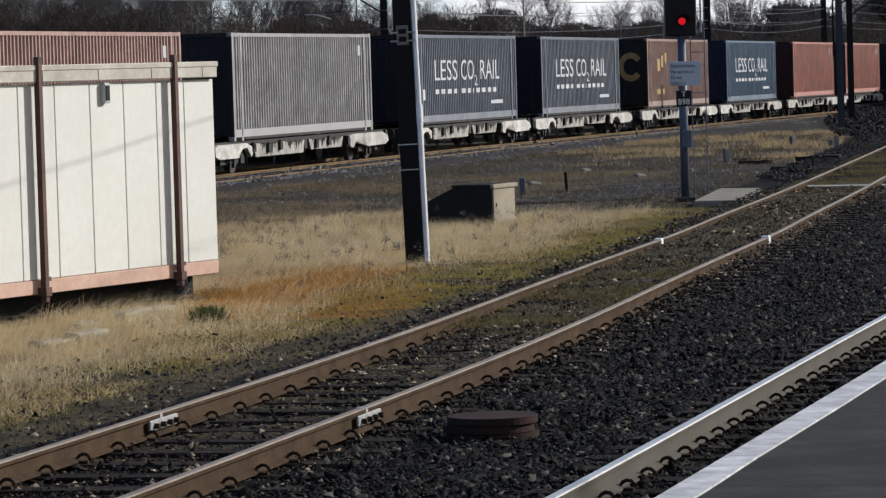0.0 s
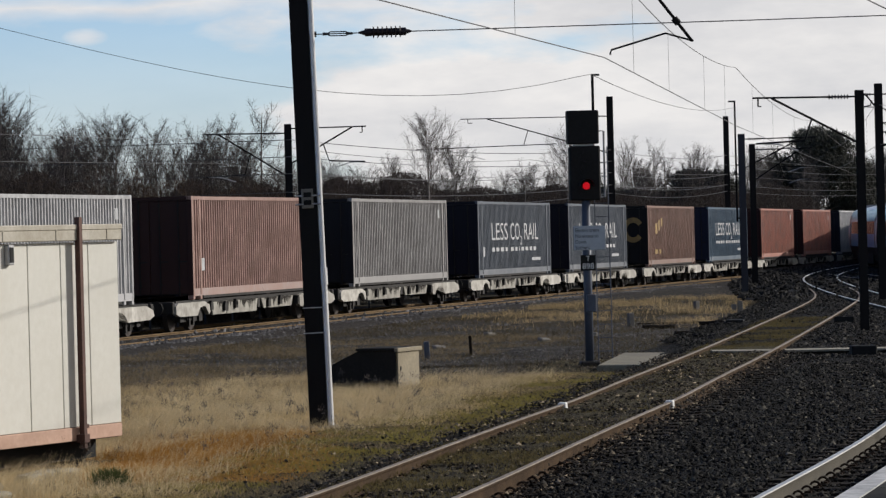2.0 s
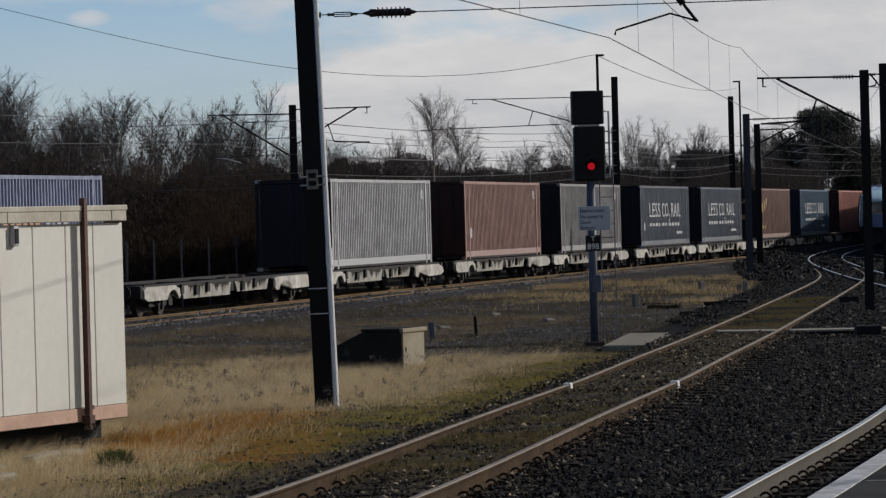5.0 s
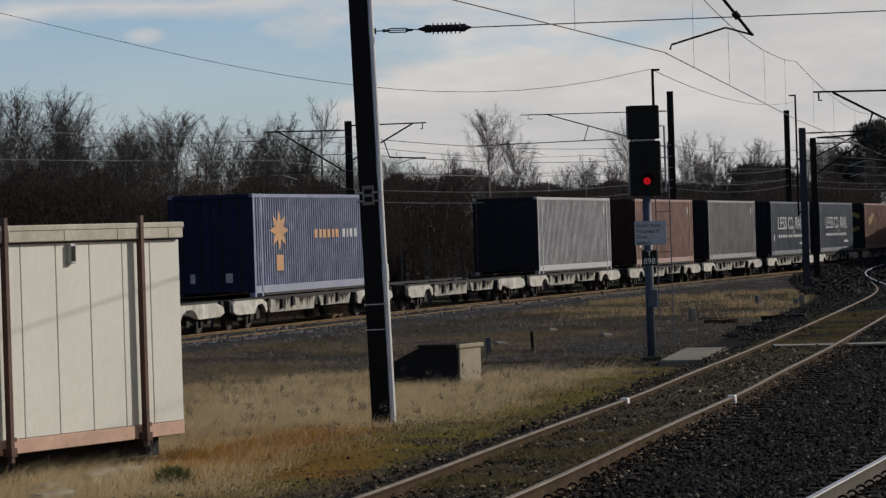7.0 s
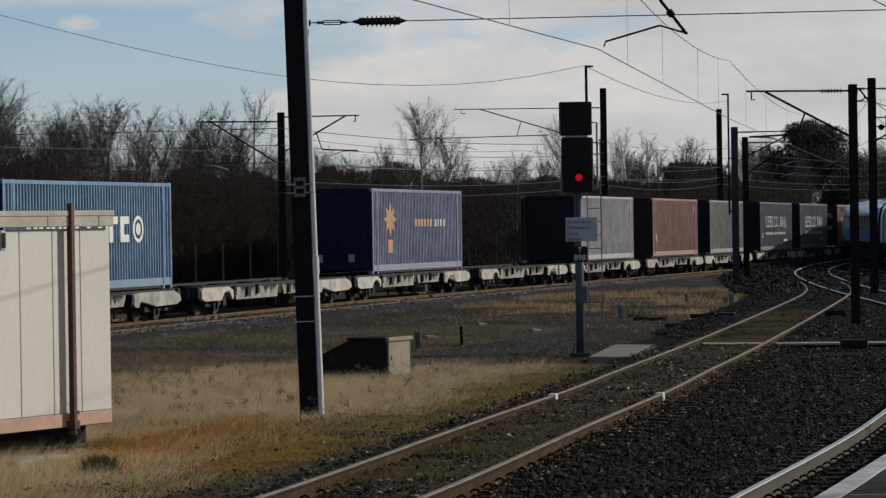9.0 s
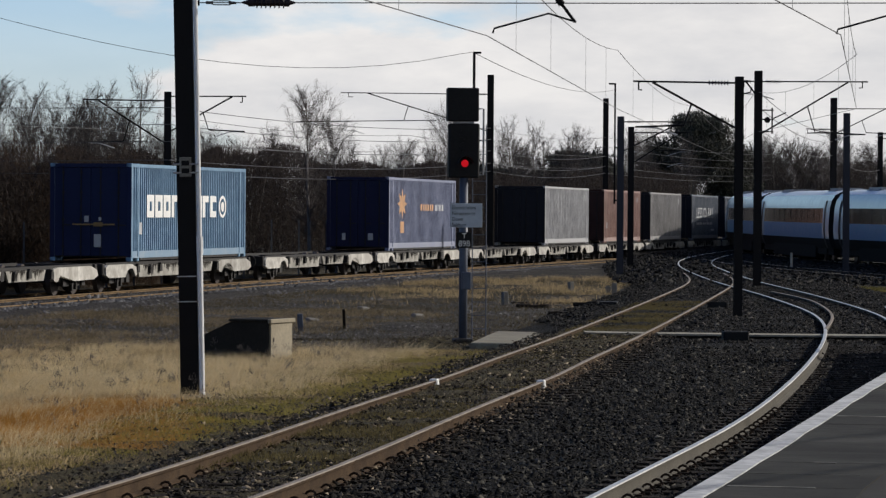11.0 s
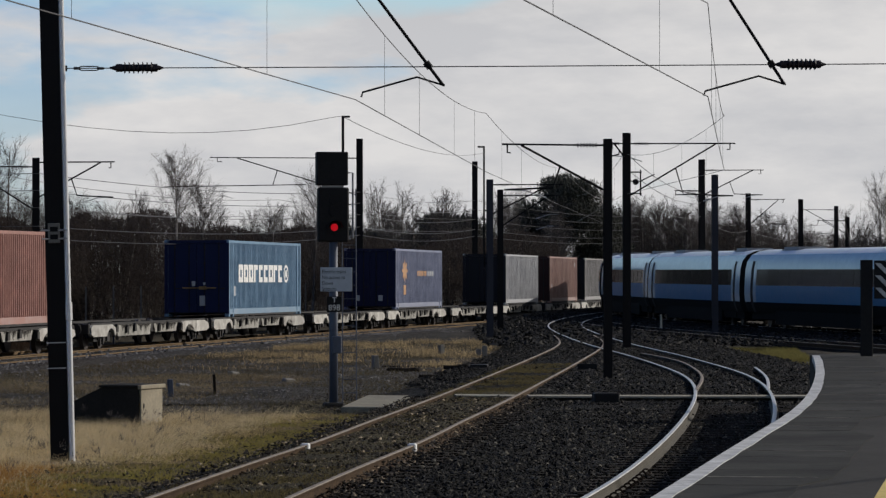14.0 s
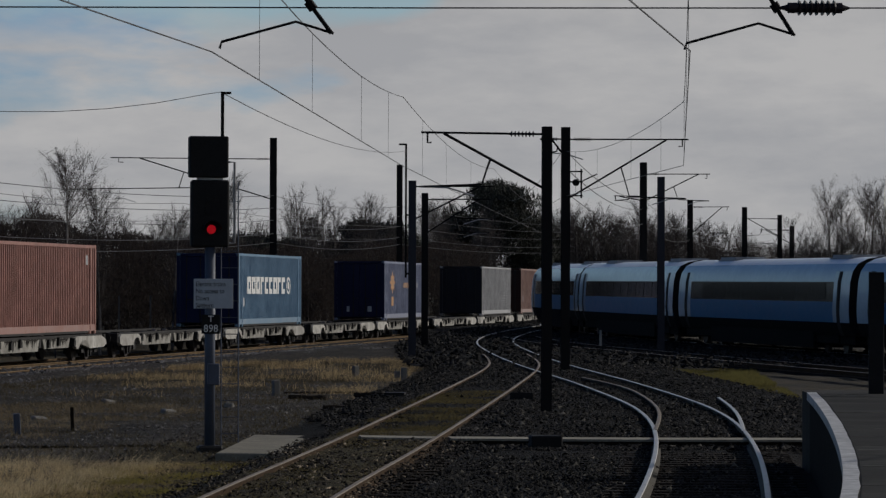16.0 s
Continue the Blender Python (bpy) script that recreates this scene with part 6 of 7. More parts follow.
# ---------------------------------------------------------------- trees
def leader_tree(seed, height, reach, droop, mat_trunk, stems=1, count=46):
    """A leafless tree with one or more leaders, rising side branches and very fine twigs."""
    rnd = random.Random(seed)
    trunk, v, f = bmesh.new(), [], []

    def strip(p, q, r0, r1):
        side = (q - p).cross(Vector((rnd.uniform(-1, 1), rnd.uniform(-1, 1), 0.2))).normalized()
        i = len(v)
        if r1 > 0.0045:
            v.extend([tuple(p - side * r0), tuple(p + side * r0), tuple(q + side * r1), tuple(q - side * r1)])
            f.append((i, i + 1, i + 2, i + 3))
        else:
            v.extend([tuple(p - side * r0 * 1.3), tuple(p + side * r0 * 1.3), tuple(q)])
            f.append((i, i + 1, i + 2))

    for stem in range(stems):
        h = height * (1.0 if stem == 0 else rnd.uniform(0.65, 0.95))
        a = rnd.uniform(0, 6.28)
        lean = Vector((math.cos(a), math.sin(a), 0)) * (0.02 if stems == 1 else rnd.uniform(0.05, 0.16))
        spine = [Vector((0, 0, -0.3))]
        for k in range(10):
            lean = lean + Vector((rnd.uniform(-0.03, 0.03), rnd.uniform(-0.03, 0.03), 0))
            spine.append(spine[-1] + (Vector((0, 0, 1)) + lean) * (h + 0.3) / 10)
        r = h * 0.011
        for k in range(10):
            tube(trunk, spine[k], spine[k + 1], r * (1 - 0.092 * k), r * (1 - 0.092 * (k + 1)), sides=5, cap=False)
        for b in range(count // (1 if stems == 1 else 2)):
            u = 0.22 + 0.76 * rnd.random() ** 0.8
            p = spine[int(u * 10)].lerp(spine[min(10, int(u * 10) + 1)], u * 10 % 1)
            a = rnd.uniform(0, 6.28)
            shape = 0.3 + 0.7 * math.sin(math.pi * min(1.0, u * 1.02)) if stems == 1 else (1.12 - u) ** 0.45
            length = h * reach * shape * rnd.uniform(0.6, 1.1)
            d = Vector((math.cos(a), math.sin(a), rnd.uniform(1.1, 2.4) if stems == 1 else rnd.uniform(1.1, 2.6))).normalized()
            r0 = 0.004 + 0.010 * (1 - u)
            for k in range(5):
                q = p + d * length / 5
                strip(p, q, r0 * (1.5 - 0.22 * k), r0 * (1.28 - 0.22 * k))
                for _ in range(4):
                    e, s = p.lerp(q, rnd.random()), length * rnd.uniform(0.22, 0.55)
                    g = (d + Vector((rnd.uniform(-0.6, 0.6), rnd.uniform(-0.6, 0.6), rnd.uniform(-0.1, 0.6)))).normalized()
                    m = e + g * s * 0.5
                    t = m + (g + Vector((0, 0, -droop))).normalized() * s * 0.5
                    strip(e, m, 0.0055, 0.0046)
                    strip(m, t, 0.0042, 0.003)
                    for _ in range(2):
                        w = m + Vector((rnd.uniform(-1, 1), rnd.uniform(-1, 1), rnd.uniform(-0.6, 1) - droop)).normalized() * s * 0.6
                        strip(m, w, 0.0034, 0.003)
                p = q
                d = (d + Vector((rnd.uniform(-0.12, 0.12), rnd.uniform(-0.12, 0.12), 0.08 - 0.12 * droop))).normalized()
    return mesh_of("trunk", trunk, mat_trunk), raw_mesh("crown", v, f, M_TWIG)


TREES = [leader_tree(*a) for a in ((1, 9.0, 0.34, 0.1, M_BARK, 2), (2, 9.0, 0.30, 0.0, M_BARK, 3), (3, 9.0, 0.42, 0.1, M_BARK, 2, 60), (4, 9.0, 0.30, 0.25, M_BIRCH, 1, 64), (5, 9.0, 0.36, 0.2, M_BARK, 1, 60), (6, 9.0, 0.30, 0.0, M_BARK, 4))]
TALL = [max(v.co.z for v in crown.vertices) for _, crown in TREES]


def plant(kind, x, y, h, label, z=-0.4):
    t = thing("bare_tree", label, "tree", group="bare trees behind the line")
    trunk, crown = TREES[kind]
    part("trunk", trunk, None, t)
    part("crown", crown, None, t)
    wide = random.uniform(1.0, 1.45)
    t.matrix_world = Matrix.Translation((x, y, z - ground_drop(x, y))) @ Matrix.Rotation(random.uniform(0, 6.28), 4, "Z") @ Matrix.Diagonal((wide * h / TALL[kind], wide * h / TALL[kind], h / TALL[kind], 1))


def goods_distance(az):
    """How far off the goods line lies in a direction."""
    y = 32.44 / max(0.26 - math.tan(radians(az)), 0.055)
    return y / math.cos(radians(az))


rnd = random.Random(11)
# the belt of trees behind the goods line
for az in np.arange(-8.2, 7.4, 0.13):
    d = goods_distance(az) + rnd.uniform(28, 75)
    tall = 0.047 if az < -5 else 0.035 if az < -1.5 else 0.025 if az < 1 else 0.020 if az < 4.2 else 0.026
    h = 2.8 + tall * d * rnd.uniform(0.62, 1.0)
    plant(rnd.choice((0, 1, 2, 4, 5)), *spot(az + rnd.uniform(-0.1, 0.1), d), h, "leafless grey-brown tree in the belt behind the line")
for az in np.arange(-8.3, -1.2, 0.16):
    d = goods_distance(az) + rnd.uniform(34, 60)
    plant(rnd.choice((1, 2, 5)), *spot(az + rnd.uniform(-0.1, 0.1), d), 2.4 + 0.044 * d * rnd.uniform(0.6, 0.95), "leafless grey-brown tree in the belt behind the line")
for az, d, h in ((1.38, 153, 8.3), (1.80, 156, 7.1), (3.42, 181, 8.4), (2.75, 172, 6.5), (-3.52, 150, 8.5), (-4.15, 158, 8.0), (-5.9, 150, 9.4)):
    plant(3, *spot(az, d), h, "slender pale-barked birch, leafless")
for az, d, h in ((4.62, 240, 9.4), (4.85, 236, 9.0), (5.05, 244, 8.4)):
    plant(5, *spot(az, d), h, "bare tree with upswept branches")
for az, d, h in ((12.0, 250, 9.2), (12.25, 246, 9.8), (12.5, 244, 9.8), (12.75, 246, 9.4), (13.1, 240, 9.4), (11.85, 258, 7.6), (13.6, 240, 9.0)):
    for turn in (0, 1):
        plant(rnd.choice((0, 2, 2)), *spot(az + 0.11 * turn, d + 5 * turn), h - 0.6 * turn, "bare winter tree beyond the coaches")
# a bare wood on rising ground, falling away behind the coach line
for az in np.arange(7.9, 11.8, 0.085):
    for back in (0, 22):
        h = np.interp(az, (7.9, 8.6, 9.6, 10.4, 11.2, 11.8), (10.4, 10.8, 10.4, 9.0, 7.2, 6.6)) * rnd.uniform(0.78, 1.02)
        plant(rnd.choice((0, 1, 2, 2, 5)), *spot(az + rnd.uniform(-0.04, 0.04), 324 + back + rnd.uniform(-6, 8)), h, "bare grey tree in the wood beyond the coaches")


def clumps(name, count, place, mat, label, category, seed, size=(0.25, 0.6), thin=1.0):
    """Foliage or scrub as a cloud of small leaning blades, in one mesh."""
    rng = np.random.default_rng(seed)
    c = place(rng, count)
    n = len(c)
    a, e = rng.uniform(0, 2 * np.pi, n), rng.uniform(-0.3, 1.4, n)
    d = np.stack([np.cos(a) * np.cos(e), np.sin(a) * np.cos(e), np.sin(e)], 1)
    s = np.stack([-np.sin(a), np.cos(a), rng.uniform(-0.4, 0.4, n)], 1)
    L = rng.uniform(*size, n)[:, None]
    v = np.stack([c - s * L * 0.18 * thin, c + s * L * 0.18 * thin, c + d * L], 1).reshape(-1, 3)
    me = bpy.data.meshes.new(name)
    me.vertices.add(3 * n)
    me.vertices.foreach_set("co", v.ravel())
    me.loops.add(3 * n)
    me.loops.foreach_set("vertex_index", np.arange(3 * n, dtype=np.int32))
    me.polygons.add(n)
    me.polygons.foreach_set("loop_start", np.arange(0, 3 * n, 3, dtype=np.int32))
    me.materials.append(mat)
    me.update(calc_edges=True)
    return me


def scrub_band(az0, az1, back0, back1, top0, top1, behind_goods=True):
    """A ragged thicket; its depth is counted from the goods line, or from the camera."""
    def place(rng, n):
        deg = rng.uniform(az0, az1, n)
        az = np.radians(deg)
        base = np.array([goods_distance(v) for v in deg]) if behind_goods else 0.0
        d = base + rng.uniform(back0, back1, n)
        w = 0.5 + 0.5 * (0.5 * np.sin(az * 47 + 1) + 0.3 * np.sin(az * 131) + 0.3 * np.sin(az * 320 + 2))
        top = top0 + (top1 - top0) * (deg - az0) / (az1 - az0)
        z = -0.3 + rng.random(n) ** 0.8 * (top * (0.75 + 0.3 * w))
        return np.stack([d * np.sin(az), d * np.cos(az), z], 1)
    return place


M_BRAMBLE = grass_material("red_brown_bramble", (0.082, 0.054, 0.036), (0.042, 0.029, 0.021))
for args, n, seed in (((-9, 0.0, 16, 34, 5.2, 5.0), 300000, 1), ((-0.5, 7.2, 22, 45, 5.0, 5.6), 230000, 2), ((-9, 7.2, 80, 100, 4.6, 6.4), 70000, 3), ((7.0, 12.6, 312, 366, 9.0, 5.8, False), 150000, 4), ((12.0, 15.5, 345, 400, 5.2, 4.2, False), 20000, 6), ((9.5, 15.5, 262, 290, 3.2, 3.4, False), 26000, 5)):
    me = clumps("scrub", n, scrub_band(*args), M_SCRUB, "", "", seed, (0.08, 0.28), 0.6)
    tagged(new("scrub", me), "dense brown winter scrub behind the tracks", "scrub", kind="stuff")


def bush(az, d, w, h, seed):
    """A rounded leafless bush: fine stems that fan out and end in a haze of twigs."""
    def place(rng, n):
        v = rng.normal(0, 1, (n, 3))
        v /= np.linalg.norm(v, axis=1, keepdims=True)
        v[:, 2] = np.abs(v[:, 2])
        lump = 1 + 0.16 * np.sin(5 * np.arctan2(v[:, 1], v[:, 0]) + seed) + 0.12 * np.sin(9 * v[:, 2] + seed)
        return v * (rng.random((n, 1)) ** 0.3 * lump[:, None]) * (w / 2, w / 2, h)
    t = thing("bramble_bush", "rounded red-brown leafless bush behind the goods line", "bush", group="bushes behind the line")
    part("crown", clumps("crown", 26000, place, M_BRAMBLE, "", "", seed, (0.08, 0.30), 0.22), None, t)
    rng0, bm = random.Random(seed), bmesh.new()
    for _ in range(16):
        a, e = rng0.uniform(0, 6.28), rng0.uniform(0.5, 1.4)
        tube(bm, (0, 0, -0.2), (0.42 * w * math.cos(a) * math.cos(e), 0.42 * w * math.sin(a) * math.cos(e), 0.85 * h * math.sin(e)), 0.03, 0.008, sides=5)
    part("stem", bm, M_BARK, t)
    x, y = spot(az, d)
    t.location = (x, y, -0.35 - ground_drop(x, y))


for args in ((-3.35, 124, 5.2, 4.9, 1), (-2.5, 127, 4.8, 5.0, 2), (-4.3, 120, 4.2, 4.2, 3), (-5.6, 113, 5.0, 4.4, 4), (-1.55, 131, 3.6, 4.0, 5)):
    bush(*args)


def pine(az, d, h, w, seed):
    t = thing("pine_tree", "dark evergreen pine with a broken crown", "tree", group="dark pines")
    x, y = spot(az, d)
    rng0 = random.Random(seed)
    lumps = []
    for _ in range(64):
        a, e, r = rng0.uniform(0, 6.28), rng0.uniform(-0.9, 1.45), rng0.uniform(0.45, 1.0) ** 0.5
        lumps.append((0.43 * w * r * math.cos(a) * math.cos(e), 0.43 * w * r * math.sin(a) * math.cos(e), h * (0.52 + 0.40 * r * math.sin(e)), min(w, h) * rng0.uniform(0.12, 0.20)))

    def place(rng, n):
        k = rng.integers(0, len(lumps), n)
        q = np.array(lumps)[k]
        v = rng.normal(0, 1, (n, 3))
        v /= np.linalg.norm(v, axis=1, keepdims=True)
        return q[:, :3] + v * (q[:, 3:] * rng.random((n, 1)) ** 0.4) * (1, 1, 0.62)

    part("crown", clumps("crown", 64000 if h > 9 else 26000, place, M_PINE, "", "", seed, (0.16, 0.40) if h > 9 else (0.25, 0.5), 0.8), None, t)
    bm = bmesh.new()
    tube(bm, (0, 0, -0.4), (0.1, 0, h * 0.9), 0.22, 0.05, sides=8)
    for a, b, c, r in lumps[::3]:
        tube(bm, (0.05, 0, c * 0.8), (a, b, c), 0.06, 0.02, sides=5)
    part("trunk", bm, M_BARK, t)
    t.location = (x, y, -0.35 - ground_drop(x, y))


for args in ((7.28, 300, 11.7, 9.0, 1), (6.75, 310, 9.0, 5.5, 2), (7.9, 305, 8.2, 5.0, 3), (2.4, 230, 5.4, 10.0, 4), (3.1, 235, 5.8, 9.0, 5), (3.85, 240, 6.0, 9.0, 6), (5.5, 260, 7.4, 8.0, 7)):
    pine(*args)


# ---------------------------------------------------------------- grass
M_DRY = grass_material("dry_grass", (0.74, 0.56, 0.30), (0.40, 0.29, 0.15))
M_DEAD = grass_material("dead_orange_grass", (0.48, 0.25, 0.06), (0.28, 0.14, 0.04))
M_PALE = grass_material("pale_seed_grass", (0.80, 0.655, 0.40), (0.47, 0.36, 0.21))
M_PALE2 = grass_material("weathered_grass", (0.30, 0.235, 0.145), (0.15, 0.115, 0.07))
M_WEED = grass_material("brown_weed", (0.13, 0.105, 0.06), (0.06, 0.05, 0.032))
M_MOSS2 = grass_material("yellow_green_grass", (0.22, 0.195, 0.065), (0.11, 0.095, 0.035))
M_MOSS = grass_material("mossy_grass", (0.31, 0.265, 0.07), (0.16, 0.13, 0.042))


def blades(count, place, mat, label, seed, height, width, lean=0.5, short=False, wind=0.0):
    """Grass as thin bent blades, in one mesh."""
    rng = np.random.default_rng(seed)
    p = place(rng, count)
    n = len(p)
    a, b = rng.uniform(0, 2 * np.pi, n), rng.uniform(0, 2 * np.pi, n)
    if wind:
        b = rng.normal(0.25, wind, n)
    h = rng.uniform(*height, n)
    side = np.stack([np.cos(a), np.sin(a), 0 * a], 1) * (width * rng.uniform(0.6, 1.3, n))[:, None]
    tip = np.stack([np.cos(b), np.sin(b), 0 * b], 1) * (h * lean * rng.random(n))[:, None]
    up = np.array([0, 0, 1.0])
    mid = p + tip * 0.3 + up * (h * 0.55)[:, None]
    top = p + tip + up * h[:, None]
    if short:
        v, loops, starts, k = np.stack([p - side, p + side, top], 1), np.arange(3 * n), np.arange(0, 3 * n, 3), 3
    else:
        v, k = np.stack([p - side, p + side, mid + side * 0.7, mid - side * 0.7, top], 1), 5
        loops = (np.array([0, 1, 2, 3, 3, 2, 4])[None] + 5 * np.arange(n)[:, None]).ravel()
        starts = np.stack([7 * np.arange(n), 7 * np.arange(n) + 4], 1).ravel()
    me = bpy.data.meshes.new("grass")
    me.vertices.add(k * n)
    me.vertices.foreach_set("co", v.ravel())
    me.loops.add(len(loops))
    me.loops.foreach_set("vertex_index", loops.astype(np.int32))
    me.polygons.add(len(starts))
    me.polygons.foreach_set("loop_start", starts.astype(np.int32))
    me.materials.append(mat)
    me.update(calc_edges=True)
    tagged(new("grass", me), label, "grass", kind="stuff")


def patchy(x, y, s, seed):
    return np.array([noise.noise(Vector((a * s, b * s, seed))) for a, b in zip(x, y)])


def mid_siding(rng, n):
    y = rng.uniform(36, 100, n)
    x = np.interp(y, SIDING[:, 1], SIDING[:, 0]) + rng.uniform(-1.1, 0.7, n)
    return np.stack([x, y, -0.105 + 0.03 * (y > 76)], 1)[patchy(x, y, 0.7, 6.2) + rng.normal(0, 0.15, n) > -0.08]


def island_place(rng, n):
    y = rng.uniform(97, 128, n)
    x = 19.0 + (y - 97) * 0.05 + rng.random(n) * (0.4 + (y - 96) * 0.11)
    return np.stack([x, y, np.full(n, -0.3)], 1)[patchy(x, y, 0.6, 9.2) > -0.12]


def verge(y0, y1, near, far, thresh, seed, scale=0.35, zoff=-0.33, skip_dead=False):
    """Places between two offsets left of the siding, in patches."""
    def place(rng, n):
        y = rng.uniform(y0, y1, n)
        x = np.interp(y, SIDING[:, 1], SIDING[:, 0]) - rng.uniform(near, far, n)
        front = -2.84 + (y - 46.72) * 0.514
        keep = (patchy(x, y, scale, seed) + 0.4 * patchy(x, y, 3 * scale, seed) + rng.normal(0, 0.1, n) > thresh) & ~((x < front + 0.1) & (y < 47.5)) & (x < -6.6 + 0.26 * (y - 99.4) + 14 + 60 * (y < 70))
        if skip_dead:
            off = np.interp(y, SIDING[:, 1], SIDING[:, 0]) - x
            soft = y + rng.normal(0, 1.3, n)
            keep &= ~((soft > 41) & (soft < 52.5) & (off < 5.4)) | (rng.random(n) < 0.12)
        goods = -6.6 + 0.26 * (y - 99.4)
        keep &= (x > goods + 4.0)
        return np.stack([x, y, np.full(n, zoff)], 1)[keep]
    return place


blades(240000, verge(28, 72, 2.6, 11.0, -0.25, 1.3, skip_dead=True), M_DRY, "dry golden grass on the verge", 21, (0.05, 0.17), 0.003, 2.6)
blades(90000, verge(44, 70, 3.4, 9.5, -0.05, 2.3, 0.7, skip_dead=True), M_PALE, "pale seeding grass in tufts", 22, (0.08, 0.27), 0.0024, 1.8)
def dead_place(rng, n):
    p = verge(41.5, 53.5, 2.3, 6.4, -0.3, 5.1, 0.3)(rng, n)
    edge = p[:, 0] + rng.normal(0, 0.3, len(p))
    return p[(p[:, 1] + rng.normal(0, 1.3, len(p)) < 52) & (edge < -0.4) & (edge > -3.3 + 0.06 * (53 - p[:, 1]))]


blades(130000, dead_place, M_DEAD, "dead orange-brown grass beside the hut", 23, (0.05, 0.13), 0.005, 2.0, short=True)
def moss_place(rng, n):
    """Moss hugs the grass near the camera and the rail further off."""
    p = verge(22, 76, 1.4, 4.0, -0.15, 8.8, 0.8, -0.28)(rng, n)
    off = np.interp(p[:, 1], SIDING[:, 1], SIDING[:, 0]) - p[:, 0]
    near = 1.4 + 1.3 * (1 - np.clip((p[:, 1] - 38) / 14, 0, 1))
    return p[off + rng.normal(0, 0.15, len(p)) > near]


blades(120000, moss_place, M_MOSS, "low mossy grass along the siding", 24, (0.02, 0.07), 0.007, 1.8, short=True)
blades(40000, verge(24, 70, 1.9, 4.2, 0.05, 3.1, 0.9, -0.29), M_PALE2, "withered grass on the mossy bank", 30, (0.03, 0.11), 0.004, 2.0, short=True)
blades(130000, verge(60, 98, 2.2, 16.0, -0.08, 7.7, 0.45), M_PALE2, "thin weathered grass on the cinders", 29, (0.04, 0.18), 0.006, 2.0, short=True)
blades(70000, mid_siding, grass_material("dull_moss", (0.17, 0.14, 0.062), (0.075, 0.06, 0.03)), "moss between the siding rails", 27, (0.02, 0.06), 0.006, 1.4, short=True)
blades(60000, island_place, M_MOSS2, "sunlit yellow-green grass between the lines", 28, (0.05, 0.16), 0.010, 1.0, short=True)


blades(36000, verge(25, 44, 3.1, 8.5, -0.05, 6.3, 0.5), M_PALE, "long pale windblown grass below the hut", 33, (0.08, 0.27), 0.0026, 1.9)


blades(42000, verge(45, 72, 3.0, 10.5, 0.0, 4.6, 0.55, skip_dead=True), M_PALE, "long pale grass combed by the wind", 36, (0.16, 0.36), 0.0022, 1.5, wind=0.45)
blades(22000, verge(27, 46, 3.3, 8.0, 0.05, 4.9, 0.6), M_PALE, "long pale grass combed by the wind below the hut", 37, (0.16, 0.34), 0.002, 1.6, wind=0.5)


def tuft_place(rng, n):
    return np.array([-2.65, 41.6, -0.3]) + rng.normal(0, 1, (n, 3)) * (0.085, 0.1, 0.0)


blades(900, tuft_place, grass_material("green_weed", (0.10, 0.12, 0.04), (0.05, 0.06, 0.025)), "green weed tuft in the dead grass", 34, (0.10, 0.26), 0.007, 0.9)


def far_verge(rng, n):
    y = rng.uniform(101, 142, n)
    lo, hi = -6.6 + 0.26 * (y - 99.4) + 5.0, np.interp(y, SIDING[:, 1], SIDING[:, 0]) - 3.0
    x = lo + (hi - lo) * rng.random(n)
    keep = (x > lo) & (patchy(x, y, 0.25, 4.4) + 0.5 * patchy(x, y, 1.1, 2.4) + rng.normal(0, 0.13, n) > 0.26) & (x + rng.normal(0, 1.6, n) > 5)
    return np.stack([x, y, np.full(n, -0.29)], 1)[keep]


blades(34000, far_verge, M_DRY, "dry grass between the siding and the goods line", 25, (0.05, 0.24), 0.005, 1.8)
def far_weeds(rng, n):
    y = rng.uniform(60, 140, n)
    lo, hi = -6.6 + 0.26 * (y - 99.4) + 4.4, np.interp(y, SIDING[:, 1], SIDING[:, 0]) - 1.9
    x = lo + (hi - lo) * rng.random(n)
    return np.stack([x, y, np.full(n, -0.29)], 1)[patchy(x, y, 0.5, 1.4) + rng.normal(0, 0.25, n) > 0.1]


blades(80000, far_weeds, M_WEED, "low brown weeds over the cinders", 35, (0.03, 0.13), 0.008, 2.0, short=True)
blades(45000, far_verge, M_PALE2, "withered grass between the siding and the goods line", 32, (0.05, 0.2), 0.006, 2.0, short=True)


def stalk_place(rng, n):
    y = rng.uniform(50, 112, n)
    x = np.interp(y, SIDING[:, 1], SIDING[:, 0]) - rng.uniform(2.4, 9, n)
    return np.stack([x, y, np.full(n, -0.33)], 1)[x > -6.6 + 0.26 * (y - 99.4) + 4.5]


def weed_place(rng, n):
    """Seed heads in small dark bunches."""
    k = 260
    y = rng.uniform(44, 74, k)
    x = np.interp(y, SIDING[:, 1], SIDING[:, 0]) - rng.uniform(3.2, 10, k)
    c = np.stack([x, y, rng.uniform(-0.16, 0.06, k)], 1)[x > -6.6 + 0.26 * (y - 99.4) + 5]
    return c[rng.integers(0, len(c), n)] + rng.normal(0, 1, (n, 3)) * (0.035, 0.035, 0.03)


weeds = new("weeds", clumps("weeds", 11000, weed_place, M_BARK, "", "", 41, (0.02, 0.05), 0.8))
tagged(weeds, "dark dried seed heads standing in the grass", "weeds", kind="stuff")
blades(300, stalk_place, M_SCRUB, "dark dead weed stalks in the verge", 26, (0.12, 0.38), 0.005, 0.7)


# ---------------------------------------------------------------- small lineside things
def stub(x, y, h, mat, label, w=0.1):
    ob = solid("marker_post", bevelled(blocks((-0.6 * w, 0.6 * w, -0.6 * w, 0.6 * w, -0.1, 0.7 * h)), 0.01), mat, label, "marker post", "short lineside posts")
    ob.matrix_world = pose(x, y, -0.34, 0, random.uniform(-4, 4), random.uniform(0, 40))


